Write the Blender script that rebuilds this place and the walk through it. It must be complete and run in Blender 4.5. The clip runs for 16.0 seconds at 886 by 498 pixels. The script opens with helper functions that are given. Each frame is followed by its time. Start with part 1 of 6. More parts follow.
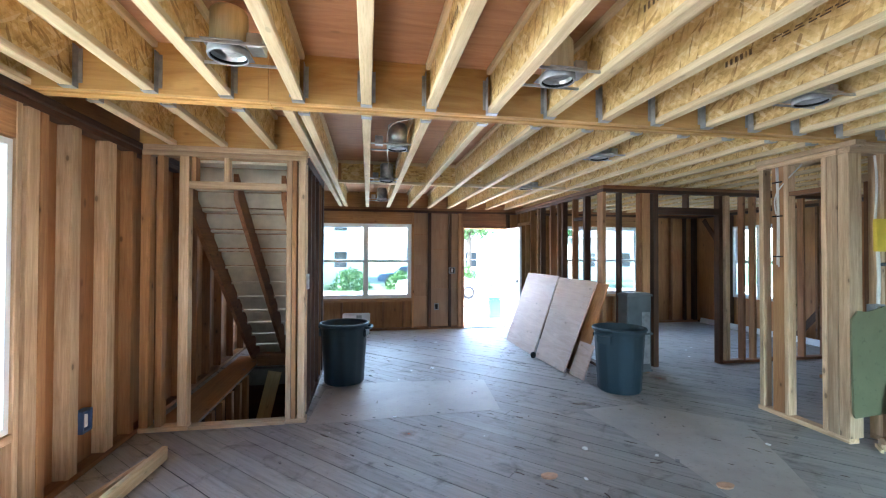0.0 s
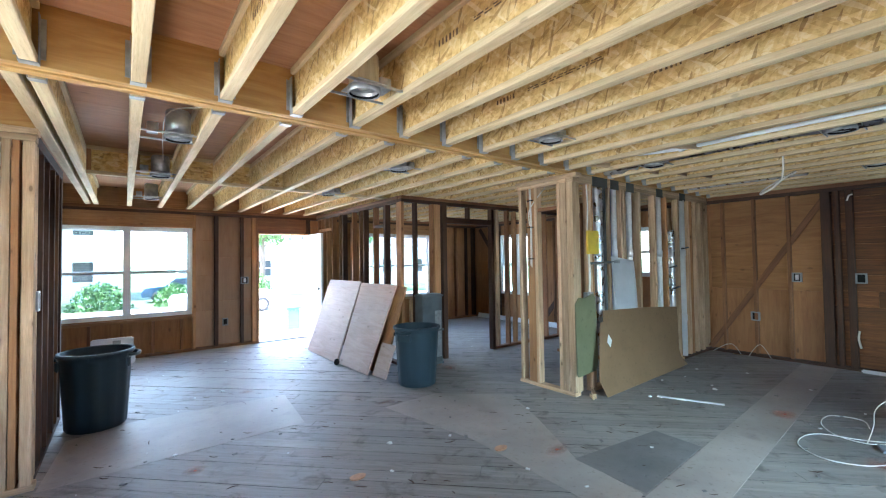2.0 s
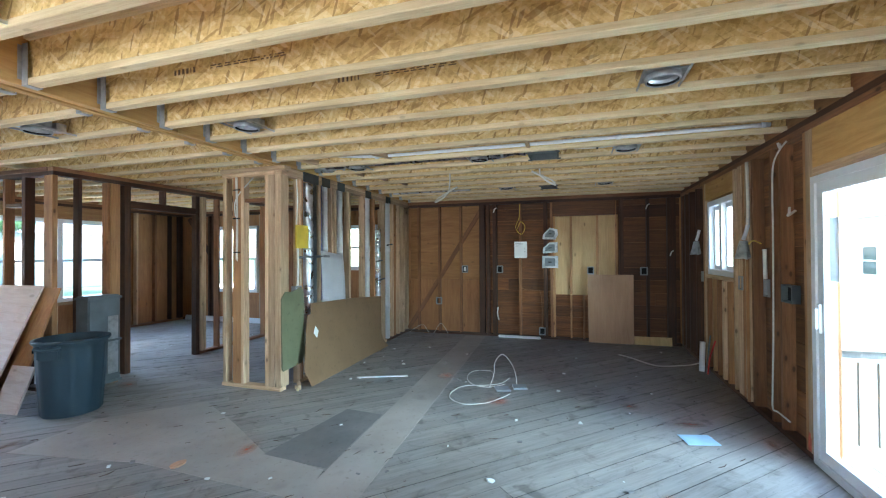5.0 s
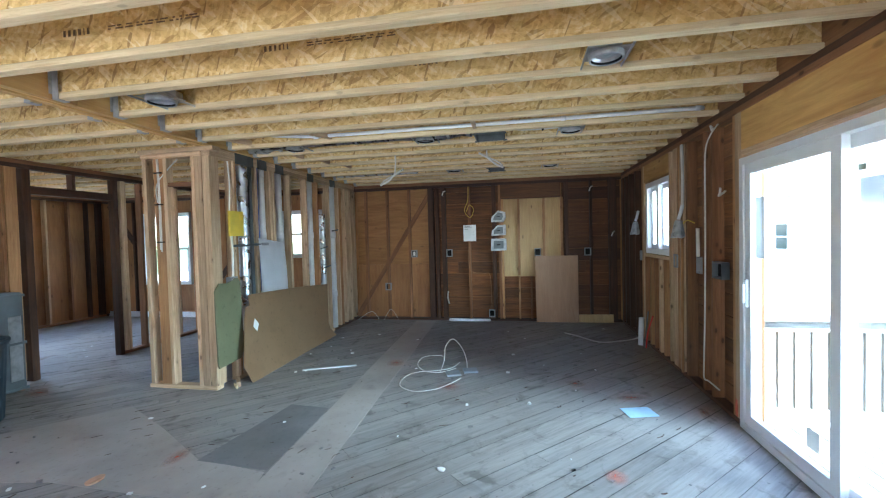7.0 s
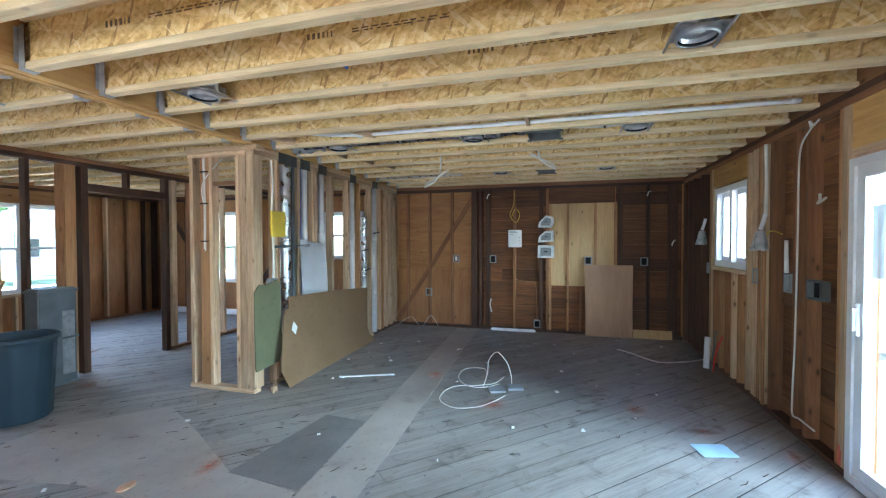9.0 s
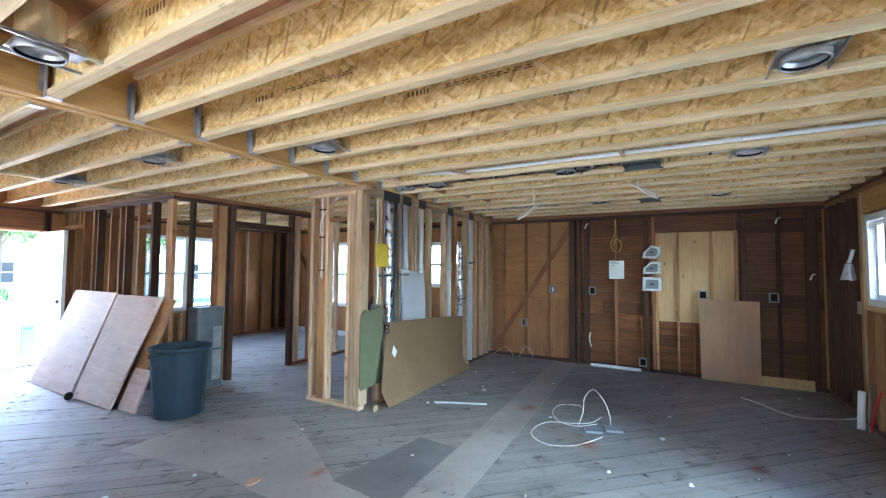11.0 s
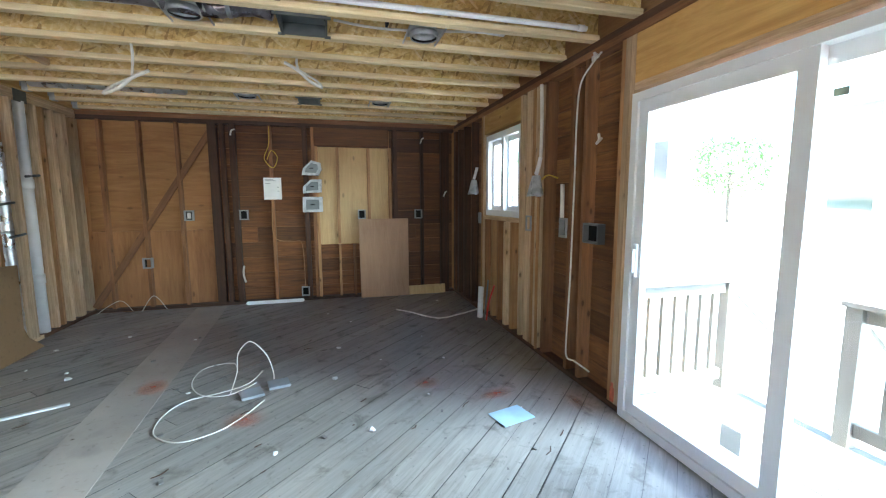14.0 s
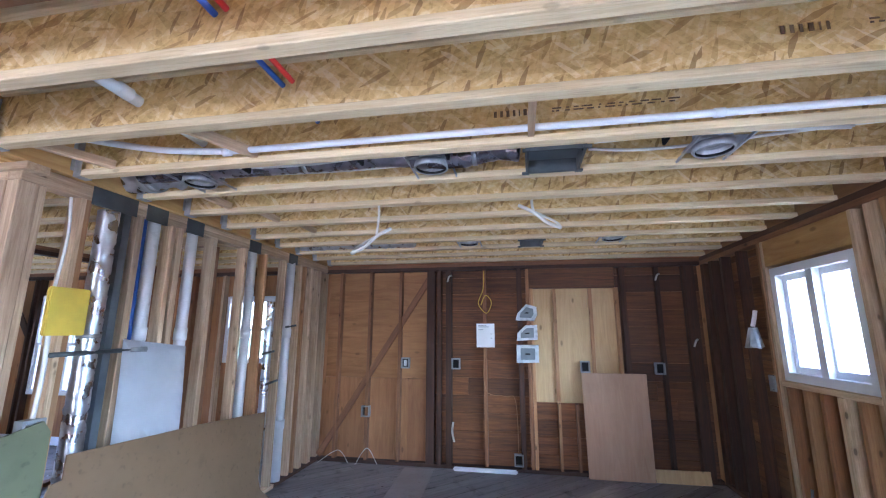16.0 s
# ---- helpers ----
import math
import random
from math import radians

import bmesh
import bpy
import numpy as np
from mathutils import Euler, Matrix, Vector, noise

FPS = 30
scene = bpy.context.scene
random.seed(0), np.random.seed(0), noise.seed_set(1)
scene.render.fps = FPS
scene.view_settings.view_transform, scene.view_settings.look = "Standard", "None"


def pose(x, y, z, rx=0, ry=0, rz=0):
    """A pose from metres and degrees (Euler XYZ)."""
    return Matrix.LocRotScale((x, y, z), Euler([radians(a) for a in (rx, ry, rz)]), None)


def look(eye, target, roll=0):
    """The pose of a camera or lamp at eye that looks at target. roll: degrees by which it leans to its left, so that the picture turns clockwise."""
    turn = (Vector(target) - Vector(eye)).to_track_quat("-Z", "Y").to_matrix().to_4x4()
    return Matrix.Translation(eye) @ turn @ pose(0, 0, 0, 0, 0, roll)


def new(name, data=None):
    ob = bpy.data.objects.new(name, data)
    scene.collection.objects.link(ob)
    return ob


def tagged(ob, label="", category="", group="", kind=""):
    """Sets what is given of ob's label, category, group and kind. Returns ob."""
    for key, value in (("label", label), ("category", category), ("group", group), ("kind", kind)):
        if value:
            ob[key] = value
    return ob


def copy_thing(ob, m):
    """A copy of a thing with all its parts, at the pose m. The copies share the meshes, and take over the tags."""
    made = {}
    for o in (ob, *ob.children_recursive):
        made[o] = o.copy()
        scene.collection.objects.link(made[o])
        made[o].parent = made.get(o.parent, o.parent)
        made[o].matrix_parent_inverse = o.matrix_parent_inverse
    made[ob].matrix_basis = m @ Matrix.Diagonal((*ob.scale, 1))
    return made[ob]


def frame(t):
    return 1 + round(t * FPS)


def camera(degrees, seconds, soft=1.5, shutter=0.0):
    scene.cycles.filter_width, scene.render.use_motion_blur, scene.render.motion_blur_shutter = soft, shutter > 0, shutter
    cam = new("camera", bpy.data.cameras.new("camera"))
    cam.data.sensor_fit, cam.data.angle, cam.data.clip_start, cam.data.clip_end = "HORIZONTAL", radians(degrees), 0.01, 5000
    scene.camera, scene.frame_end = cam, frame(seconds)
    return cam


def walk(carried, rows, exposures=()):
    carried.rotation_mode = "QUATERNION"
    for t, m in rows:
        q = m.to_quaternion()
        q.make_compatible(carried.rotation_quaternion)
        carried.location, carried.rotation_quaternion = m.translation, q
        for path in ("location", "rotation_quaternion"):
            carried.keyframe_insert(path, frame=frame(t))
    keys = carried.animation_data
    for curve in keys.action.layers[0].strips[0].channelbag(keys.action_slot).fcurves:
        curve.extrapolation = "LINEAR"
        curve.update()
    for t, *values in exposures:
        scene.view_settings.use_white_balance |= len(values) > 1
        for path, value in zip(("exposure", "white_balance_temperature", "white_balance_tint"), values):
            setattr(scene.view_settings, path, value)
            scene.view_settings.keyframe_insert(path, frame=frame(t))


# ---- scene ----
cam = camera(93.7, 16.0, 1.15)
PATH = [
    (0, (0.049, 0.357, 1.511), (0.405, 2.325, 1.536), 0.2),
    (0.5, (0.098, 0.352, 1.504), (0.59, 2.29, 1.545), 0.2),
    (1, (0.1, 0.339, 1.503), (0.854, 2.19, 1.558), -0.5),
    (1.5, (0.045, 0.35, 1.507), (1.066, 2.069, 1.557), -1.1),
    (2, (-0.016, 0.337, 1.499), (1.2, 1.924, 1.553), -0.8),
    (2.5, (-0.058, 0.327, 1.493), (1.326, 1.77, 1.551), -0.3),
    (3, (-0.059, 0.302, 1.487), (1.472, 1.587, 1.554), 0.2),
    (3.5, (-0.016, 0.221, 1.481), (1.642, 1.339, 1.552), 0.3),
    (4, (0.041, 0.155, 1.49), (1.808, 1.09, 1.553), 0.2),
    (4.5, (0.087, 0.084, 1.48), (1.934, 0.85, 1.526), -0.1),
    (5, (0.12, 0.05, 1.478), (2.027, 0.652, 1.499), -0.3),
    (5.2, (0.114, 0.037, 1.469), (2.042, 0.566, 1.483), -0.4),
    (7.3, (0.315, 0.045, 1.491), (2.285, 0.387, 1.428), -1.5),
    (7.5, (0.368, 0.096, 1.498), (2.344, 0.402, 1.433), -1.4),
    (8, (0.443, 0.163, 1.503), (2.428, 0.401, 1.436), -0.4),
    (8.5, (0.458, 0.193, 1.499), (2.435, 0.482, 1.428), 0.1),
    (9, (0.494, 0.161, 1.501), (2.414, 0.72, 1.461), -0.1),
    (9.2, (0.51, 0.122, 1.495), (2.384, 0.82, 1.466), 0.1),
    (11.3, (0.389, 0.042, 1.544), (2.12, 1.04, 1.636), 0.5),
    (11.5, (0.476, 0.047, 1.55), (2.269, 0.924, 1.673), 0.6),
    (12, (0.745, 0.021, 1.569), (2.632, 0.66, 1.749), 1.3),
    (12.5, (0.958, 0.103, 1.535), (2.891, 0.609, 1.634), 0.9),
    (13, (1.176, 0.238, 1.48), (3.175, 0.221, 1.417), 0.1),
    (13.5, (1.355, 0.221, 1.39), (3.278, -0.249, 1.1), 0.3),
    (14, (1.515, 0.206, 1.389), (3.432, -0.308, 1.15), -0.2),
    (14.5, (1.718, 0.241, 1.511), (3.699, -0.002, 1.64), -1.3),
    (15, (1.929, 0.351, 1.57), (3.865, 0.336, 2.071), 1.1),
    (15.5, (2.157, 0.48, 1.6), (4.069, 0.448, 2.185), 1.5),
    (16, (2.239, 0.532, 1.572), (4.169, 0.881, 1.964), 0.2),
]
EXPOSURES = [(0.0, 4.5, 5700, 11), (3.5, 4.65, 5800, 11), (5.0, 4.65, 5800, 11), (7.5, 4.6, 5800, 14), (9.0, 4.7, 5750, 14), (11.5, 4.85, 5600, 17), (12.5, 4.95, 5500, 21), (13.0, 4.95, 5550, 18), (13.5, 4.9, 6050, 14), (14.0, 4.9, 6250, 15), (14.5, 5.0, 5850, 21), (15.5, 5.1, 5700, 27), (16.0, 5.1, 5250, 29)]
walk(cam, [(t, look(eye, target, roll)) for t, eye, target, roll in PATH], EXPOSURES)
SKY, SUN, LAMP = 0.15, 5.0, 800.0

# ---- world, sun, exposure ----
world = bpy.data.worlds.new("sky")
scene.world = world
world.use_nodes = True
wn = world.node_tree.nodes
sky = wn.new("ShaderNodeTexSky")
sky.sky_type = "NISHITA"
sky.sun_disc = False
sky.sun_elevation, sky.sun_rotation = radians(54), radians(-88)
wn["Background"].inputs["Strength"].default_value = SKY
world.node_tree.links.new(sky.outputs["Color"], wn["Background"].inputs["Color"])
sun_data = bpy.data.lights.new("sun", "SUN")
sun_data.energy, sun_data.angle, sun_data.color = SUN, radians(0.6), (1.0, 0.95, 0.88)
sun_ob = new("sun", sun_data)
sun_ob.matrix_world = look((-20 * math.cos(radians(54)), 0.6, 20 * math.sin(radians(54))), (0, 0, 0))


def sky_lamp(name, at, target, sx, sy, watts, colour=(0.74, 0.87, 1.0)):
    """Unseen area lamp outside the house, standing in for open sky or ground bounce at an opening."""
    data = bpy.data.lights.new(name, "AREA")
    data.shape, data.size, data.size_y, data.energy, data.color = "RECTANGLE", sx, sy, watts, colour
    ob = new(name, data)
    ob.matrix_world = look(at, target)
    return ob


sky_lamp("skylight_street", (3.0, 17.0, 5.0), (3.0, 8.6, 1.0), 12.0, 3.0, LAMP * 0.20, (0.66, 0.83, 1.0))
sky_lamp("skylight_deck", (1.2, -8.0, 3.4), (2.9, -1.5, 1.0), 5.0, 3.4, LAMP * 0.17, (0.66, 0.93, 1.0))
# added low lamp aimed up: ground bounce to brighten the joist webs
sky_lamp("daylight_west", (-5.0, 1.9, 0.5), (0.0, 1.7, 2.0), 4.0, 2.0, LAMP * 0.024, (0.94, 0.96, 1.0))

# ---- materials ----


class Nodes:
    """A small wrapper to write node trees in few lines."""

    def __init__(self, name):
        self.m = bpy.data.materials.new(name)
        self.m.use_nodes = True
        self.t = self.m.node_tree
        self.b = self.t.nodes["Principled BSDF"]

    def n(self, kind, **inputs):
        node = self.t.nodes.new("ShaderNode" + kind)
        for key, value in inputs.items():
            self.put(node, key.replace("_", " "), value)
        return node

    def put(self, node, key, value):
        socket = node.inputs[int(key[1:])] if key[0] == "i" and key[1:].isdigit() else node.inputs[key]
        if hasattr(value, "is_output"):
            self.t.links.new(value, socket)
        else:
            socket.default_value = value

    def ramp(self, fac, *stops):
        node = self.t.nodes.new("ShaderNodeValToRGB")
        els = node.color_ramp.elements
        while len(els) < len(stops):
            els.new(0.5)
        for el, (p, c) in zip(els, stops):
            el.position, el.color = p, (*c, 1) if len(c) == 3 else c
        self.t.links.new(fac, node.inputs[0])
        return node.outputs[0]

    def math(self, op, a, b=0.0):
        node = self.t.nodes.new("ShaderNodeMath")
        node.operation = op
        self.put(node, "i0", a)
        self.put(node, "i1", b)
        return node.outputs[0]

    def mix(self, fac, a, b, mode="MIX"):
        node = self.t.nodes.new("ShaderNodeMix")
        node.data_type, node.blend_type = "RGBA", mode
        self.put(node, "i0", fac)
        for i, v in ((6, a), (7, b)):
            self.put(node, "i%d" % i, v if hasattr(v, "is_output") else (*v, 1))
        return node.outputs[2]

    def coords(self, scale, shift=30.0):
        tc = self.n("TexCoord")
        info = self.n("ObjectInfo")
        comb = self.n("CombineXYZ", X=self.math("MULTIPLY", info.outputs["Random"], shift), Y=self.math("MULTIPLY", info.outputs["Random"], shift * 1.7), Z=self.math("MULTIPLY", info.outputs["Random"], shift * 0.6))
        add = self.t.nodes.new("ShaderNodeVectorMath")
        add.operation = "ADD"
        self.put(add, "i0", tc.outputs["Object"])
        self.put(add, "i1", comb.outputs[0])
        mp = self.n("Mapping", Vector=add.outputs[0])
        mp.inputs["Scale"].default_value = scale
        self.random = info.outputs["Random"]
        self.where = add.outputs[0]
        return mp.outputs[0]

    def finish(self, colour, rough, bump=None, strength=0.2, dist=0.002, metal=0.0):
        self.put(self.b, "Base Color", colour if hasattr(colour, "is_output") else (*colour, 1))
        self.put(self.b, "Roughness", rough)
        self.b.inputs["Metallic"].default_value = metal
        if bump is not None:
            bn = self.n("Bump", Strength=strength, Distance=dist, Height=bump)
            self.t.links.new(bn.outputs[0], self.b.inputs["Normal"])
        return self.m


def wood(name, dark, light, axis="z", rough=0.72, knots=0.85, vary=0.42, grain=22.0, stain=0.25):
    """Sawn lumber with grain along one axis, knots, and a tone that varies from board to board."""
    k = Nodes(name)
    along = {"x": (0.05, 1, 1), "y": (1, 0.05, 1), "z": (1, 1, 0.05)}[axis]
    v = k.coords(tuple(a * grain for a in along))
    fine = k.n("TexNoise", Vector=v, Scale=2.2, Detail=5.0, Roughness=0.62, Distortion=0.6).outputs[0]
    big = k.n("TexNoise", Vector=k.where, Scale=1.7, Detail=2.0).outputs[0]
    col = k.ramp(fine, (0.32, dark), (0.66, light))
    hair = k.n("TexNoise", Vector=v, Scale=9.0, Detail=4.0, Roughness=0.7).outputs[0]
    col = k.mix(k.ramp(hair, (0.52, (0, 0, 0)), (0.72, (0.6,) * 3)), col, tuple(c * 0.6 for c in dark))
    kn = k.n("Mapping", Vector=k.where)
    kn.inputs["Scale"].default_value = tuple(9.0 if a == 1 else 4.2 for a in along)
    vor = k.n("TexVoronoi", Vector=kn.outputs[0], Scale=1.0).outputs["Distance"]
    halo = k.ramp(vor, (0.10, (0.6,) * 3), (0.24, (0, 0, 0)))
    col = k.mix(k.math("MULTIPLY", halo, knots), col, tuple(c * 0.7 for c in dark))
    spot = k.ramp(vor, (0.075, (1, 1, 1)), (0.115, (0, 0, 0)))
    col = k.mix(k.math("MULTIPLY", spot, knots), col, tuple(c * 0.16 for c in dark))
    streak = k.n("TexNoise", Vector=v, Scale=0.55, Detail=3.0, Roughness=0.5, Distortion=0.4).outputs[0]
    col = k.mix(k.ramp(streak, (0.50, (0, 0, 0)), (0.70, (0.55,) * 3)), col, tuple(c * 0.62 for c in dark))
    col = k.mix(stain, col, k.ramp(big, (0.3, tuple(c * 0.55 for c in dark)), (0.7, light)))
    tone = k.math("ADD", k.math("MULTIPLY", k.random, vary), 1.0 - vary * 0.6)
    comb = k.n("CombineXYZ", X=tone, Y=tone, Z=tone).outputs[0]
    col = k.mix(1.0, col, comb, "MULTIPLY")
    return k.finish(col, k.ramp(fine, (0.2, (rough - 0.1,) * 3), (0.8, (rough + 0.1,) * 3)), fine, 0.35, 0.0015)


def osb(name):
    """Oriented strand board: blade-like flakes laid over one another at several angles."""
    k = Nodes(name)
    v = k.coords((1, 1, 1))
    layers = []
    for turn, along, across in ((0.45, 11, 58), (-0.75, 9, 50), (1.25, 12, 62), (-0.15, 8, 44)):
        rot = k.n("Mapping", Vector=v)
        rot.inputs["Rotation"].default_value = (turn, 0, 0)
        sc = k.n("Mapping", Vector=rot.outputs[0])
        sc.inputs["Scale"].default_value = (20, along, across)
        layers.append(k.n("RGBToBW", Color=k.n("TexVoronoi", Vector=sc.outputs[0], Scale=1.0).outputs["Color"]).outputs[0])
    mean = k.math("MULTIPLY", k.math("ADD", k.math("ADD", layers[0], layers[1]), k.math("ADD", layers[2], layers[3])), 0.25)
    fine = k.n("TexNoise", Vector=v, Scale=70.0, Detail=4.0).outputs[0]
    big = k.n("TexNoise", Vector=v, Scale=2.2, Detail=3.0).outputs[0]
    col = k.ramp(mean, (0.28, (0.50, 0.30, 0.095)), (0.45, (0.69, 0.465, 0.17)), (0.58, (0.77, 0.555, 0.235)), (0.72, (0.85, 0.68, 0.36)))
    col = k.mix(k.ramp(layers[0], (0.13, (0.55,) * 3), (0.19, (0, 0, 0))), col, (0.33, 0.17, 0.05))
    col = k.mix(k.ramp(layers[2], (0.12, (0.6,) * 3), (0.17, (0, 0, 0))), col, (0.26, 0.13, 0.04))
    col = k.mix(k.ramp(layers[1], (0.80, (0, 0, 0)), (0.86, (0.5,) * 3)), col, (0.86, 0.70, 0.42))
    col = k.mix(k.ramp(fine, (0.30, (0.3,) * 3), (0.44, (0, 0, 0))), col, (0.40, 0.23, 0.08))
    col = k.mix(k.ramp(big, (0.5, (0, 0, 0)), (0.75, (0.22,) * 3)), col, (0.48, 0.30, 0.12))
    return k.finish(col, 0.66, mean, 0.35, 0.002)


def plywood(name, dark, light, axis="y", rough=0.68, knots=0.5, vary=0.15):
    """Veneered sheet: broad grain, football-shaped knots and faint blotches."""
    k = Nodes(name)
    along = {"x": (0.12, 1, 1), "y": (1, 0.12, 1), "z": (1, 1, 0.12)}[axis]
    v = k.coords(tuple(a * 7 for a in along))
    fine = k.n("TexNoise", Vector=v, Scale=2.0, Detail=7.0, Roughness=0.65, Distortion=1.2).outputs[0]
    col = k.ramp(fine, (0.3, dark), (0.7, light))
    kn = k.n("Mapping", Vector=k.where)
    kn.inputs["Scale"].default_value = tuple(6.5 if a == 1 else 3.0 for a in along)
    vor = k.n("TexVoronoi", Vector=kn.outputs[0], Scale=1.0).outputs["Distance"]
    spot = k.ramp(vor, (0.06, (1, 1, 1)), (0.13, (0, 0, 0)))
    col = k.mix(k.math("MULTIPLY", spot, knots), col, tuple(c * 0.4 for c in dark))
    big = k.n("TexNoise", Vector=k.where, Scale=1.1, Detail=3.0).outputs[0]
    col = k.mix(0.3, col, k.ramp(big, (0.35, tuple(c * 0.7 for c in dark)), (0.65, light)))
    tone = k.math("ADD", k.math("MULTIPLY", k.random, vary), 1.0 - vary * 0.6)
    col = k.mix(1.0, col, k.n("CombineXYZ", X=tone, Y=tone, Z=tone).outputs[0], "MULTIPLY")
    return k.finish(col, rough, fine, 0.15, 0.001)


def plain(name, colour, rough=0.5, metal=0.0, mottle=0.12, scale=9.0, bump=0.1):
    """Painted, moulded or metal surfaces with a little unevenness."""
    k = Nodes(name)
    v = k.coords((1, 1, 1))
    a = k.n("TexNoise", Vector=v, Scale=scale, Detail=5.0).outputs[0]
    c = k.n("TexNoise", Vector=v, Scale=scale * 9, Detail=3.0).outputs[0]
    col = k.ramp(a, (0.3, tuple(x * (1 - mottle) for x in colour)), (0.7, tuple(min(1, x * (1 + mottle)) for x in colour)))
    return k.finish(col, k.ramp(a, (0.3, (max(rough - 0.08, 0.02),) * 3), (0.7, (min(rough + 0.08, 1),) * 3)), c, bump, 0.001, metal)


def floor_wood(name, far=False):
    """Grey, dusty diagonal board subfloor with dirt, dark knots and worn streaks along each board."""
    k = Nodes(name)
    v = k.coords((0.9, 14, 6))
    fine = k.n("TexNoise", Vector=v, Scale=2.4, Detail=7.0, Roughness=0.7, Distortion=0.5).outputs[0]
    geo = k.n("NewGeometry").outputs["Position"]
    dust = k.n("TexNoise", Vector=geo, Scale=0.7, Detail=5.0, Roughness=0.6).outputs[0]
    grit = k.n("TexNoise", Vector=geo, Scale=34.0, Detail=4.0).outputs[0]
    blot = k.n("TexNoise", Vector=geo, Scale=4.6, Detail=7.0, Roughness=0.66, Distortion=0.6).outputs[0]
    worn = k.n("Mapping", Vector=k.where)
    worn.inputs["Scale"].default_value = (2.4, 16.0, 6.0)
    wear = k.n("TexNoise", Vector=worn.outputs[0], Scale=1.0, Detail=6.0, Roughness=0.7, Distortion=0.8).outputs[0]
    col = k.ramp(fine, (0.22, (0.162, 0.138, 0.119)), (0.5, (0.280, 0.248, 0.223)), (0.80, (0.385, 0.348, 0.318)))
    tone = k.math("ADD", k.math("MULTIPLY", k.random, 0.32), 0.86)
    col = k.mix(1.0, col, k.n("CombineXYZ", X=tone, Y=tone, Z=tone).outputs[0], "MULTIPLY")
    col = k.mix(k.ramp(dust, (0.4, (0, 0, 0)), (0.68, (0.6,) * 3)), col, (0.36, 0.335, 0.315))
    col = k.mix(k.ramp(blot, (0.55, (0, 0, 0)), (0.68, (0.62,) * 3)), col, (0.095, 0.080, 0.068))
    col = k.mix(k.ramp(grit, (0.66, (0, 0, 0)), (0.72, (0.7,) * 3)), col, (0.07, 0.06, 0.055))
    col = k.mix(k.ramp(wear, (0.54, (0, 0, 0)), (0.74, (0.36,) * 3)), col, (0.10, 0.085, 0.072))
    sep = k.n("SeparateXYZ", Vector=k.n("TexCoord").outputs["Object"])
    edge = k.math("ABSOLUTE", sep.outputs["Y"])
    grime = k.math("MULTIPLY", k.ramp(edge, (0.045, (0, 0, 0)), (0.072, (1, 1, 1))), k.ramp(blot, (0.42, (0.0,) * 3), (0.66, (0.32,) * 3)))
    if not far:
        col = k.mix(grime, col, (0.045, 0.038, 0.034))
    rough = k.ramp(dust, (0.3, (0.50,) * 3), (0.7, (0.72,) * 3))
    return k.finish(col, rough, fine, 0.3, 0.002)


def patch_wood(name, c1, c2):
    """Dusty plywood or fibreboard laid into the floor."""
    k = Nodes(name)
    geo = k.n("NewGeometry").outputs["Position"]
    a = k.n("TexNoise", Vector=geo, Scale=1.8, Detail=7.0, Roughness=0.62).outputs[0]
    b = k.n("TexNoise", Vector=geo, Scale=26.0, Detail=5.0).outputs[0]
    s = k.n("TexNoise", Vector=geo, Scale=4.0, Detail=3.0).outputs[0]
    col = k.ramp(a, (0.3, c1), (0.7, c2))
    col = k.mix(k.ramp(b, (0.6, (0, 0, 0)), (0.75, (0.5,) * 3)), col, tuple(c * 0.45 for c in c1))
    col = k.mix(k.ramp(s, (0.6, (0, 0, 0)), (0.75, (0.4,) * 3)), col, tuple(c * 0.6 for c in c1))
    return k.finish(col, 0.6, b, 0.15, 0.001)


def glass(name):
    k = Nodes(name)
    tr = k.n("BsdfTransparent", Color=(0.62, 0.68, 0.685, 1))
    gl = k.n("BsdfGlossy", Roughness=0.02)
    lw = k.n("LayerWeight", Blend=0.3)
    gloss = k.math("ADD", k.math("MULTIPLY", k.math("POWER", lw.outputs["Facing"], 4.0), 0.35), 0.03)
    mx = k.n("MixShader", i0=gloss, i1=tr.outputs[0], i2=gl.outputs[0])
    k.t.links.new(mx.outputs[0], k.t.nodes["Material Output"].inputs["Surface"])
    return k.m


def film_label(name, colour, cover):
    """Printed film stuck on glass, through which some daylight shows."""
    k = Nodes(name)
    tr = k.n("BsdfTransparent")
    k.finish(colour, 0.6)
    mx = k.n("MixShader", i0=cover, i1=tr.outputs[0], i2=k.b.outputs[0])
    k.t.links.new(mx.outputs[0], k.t.nodes["Material Output"].inputs["Surface"])
    return k.m


def spray(name, colour):
    """Thin sprayed paint that lets the boards show between its specks."""
    k = Nodes(name)
    v = k.coords((1, 1, 1))
    speck = k.n("TexNoise", Vector=v, Scale=38.0, Detail=6.0, Roughness=0.75).outputs[0]
    far = k.t.nodes.new("ShaderNodeVectorMath")
    far.operation = "DISTANCE"
    flat = k.n("Mapping", Vector=k.n("TexCoord").outputs["Generated"])
    flat.inputs["Scale"].default_value = (1, 1, 0)
    k.put(far, "i0", flat.outputs[0])
    far.inputs[1].default_value = (0.5, 0.5, 0.0)
    soft = k.ramp(far.outputs["Value"], (0.04, (0.62,) * 3), (0.47, (0, 0, 0)))
    k.put(k.b, "Alpha", k.math("MULTIPLY", k.ramp(speck, (0.36, (0.4,) * 3), (0.62, (0.95,) * 3)), soft))
    return k.finish(colour, 0.75)


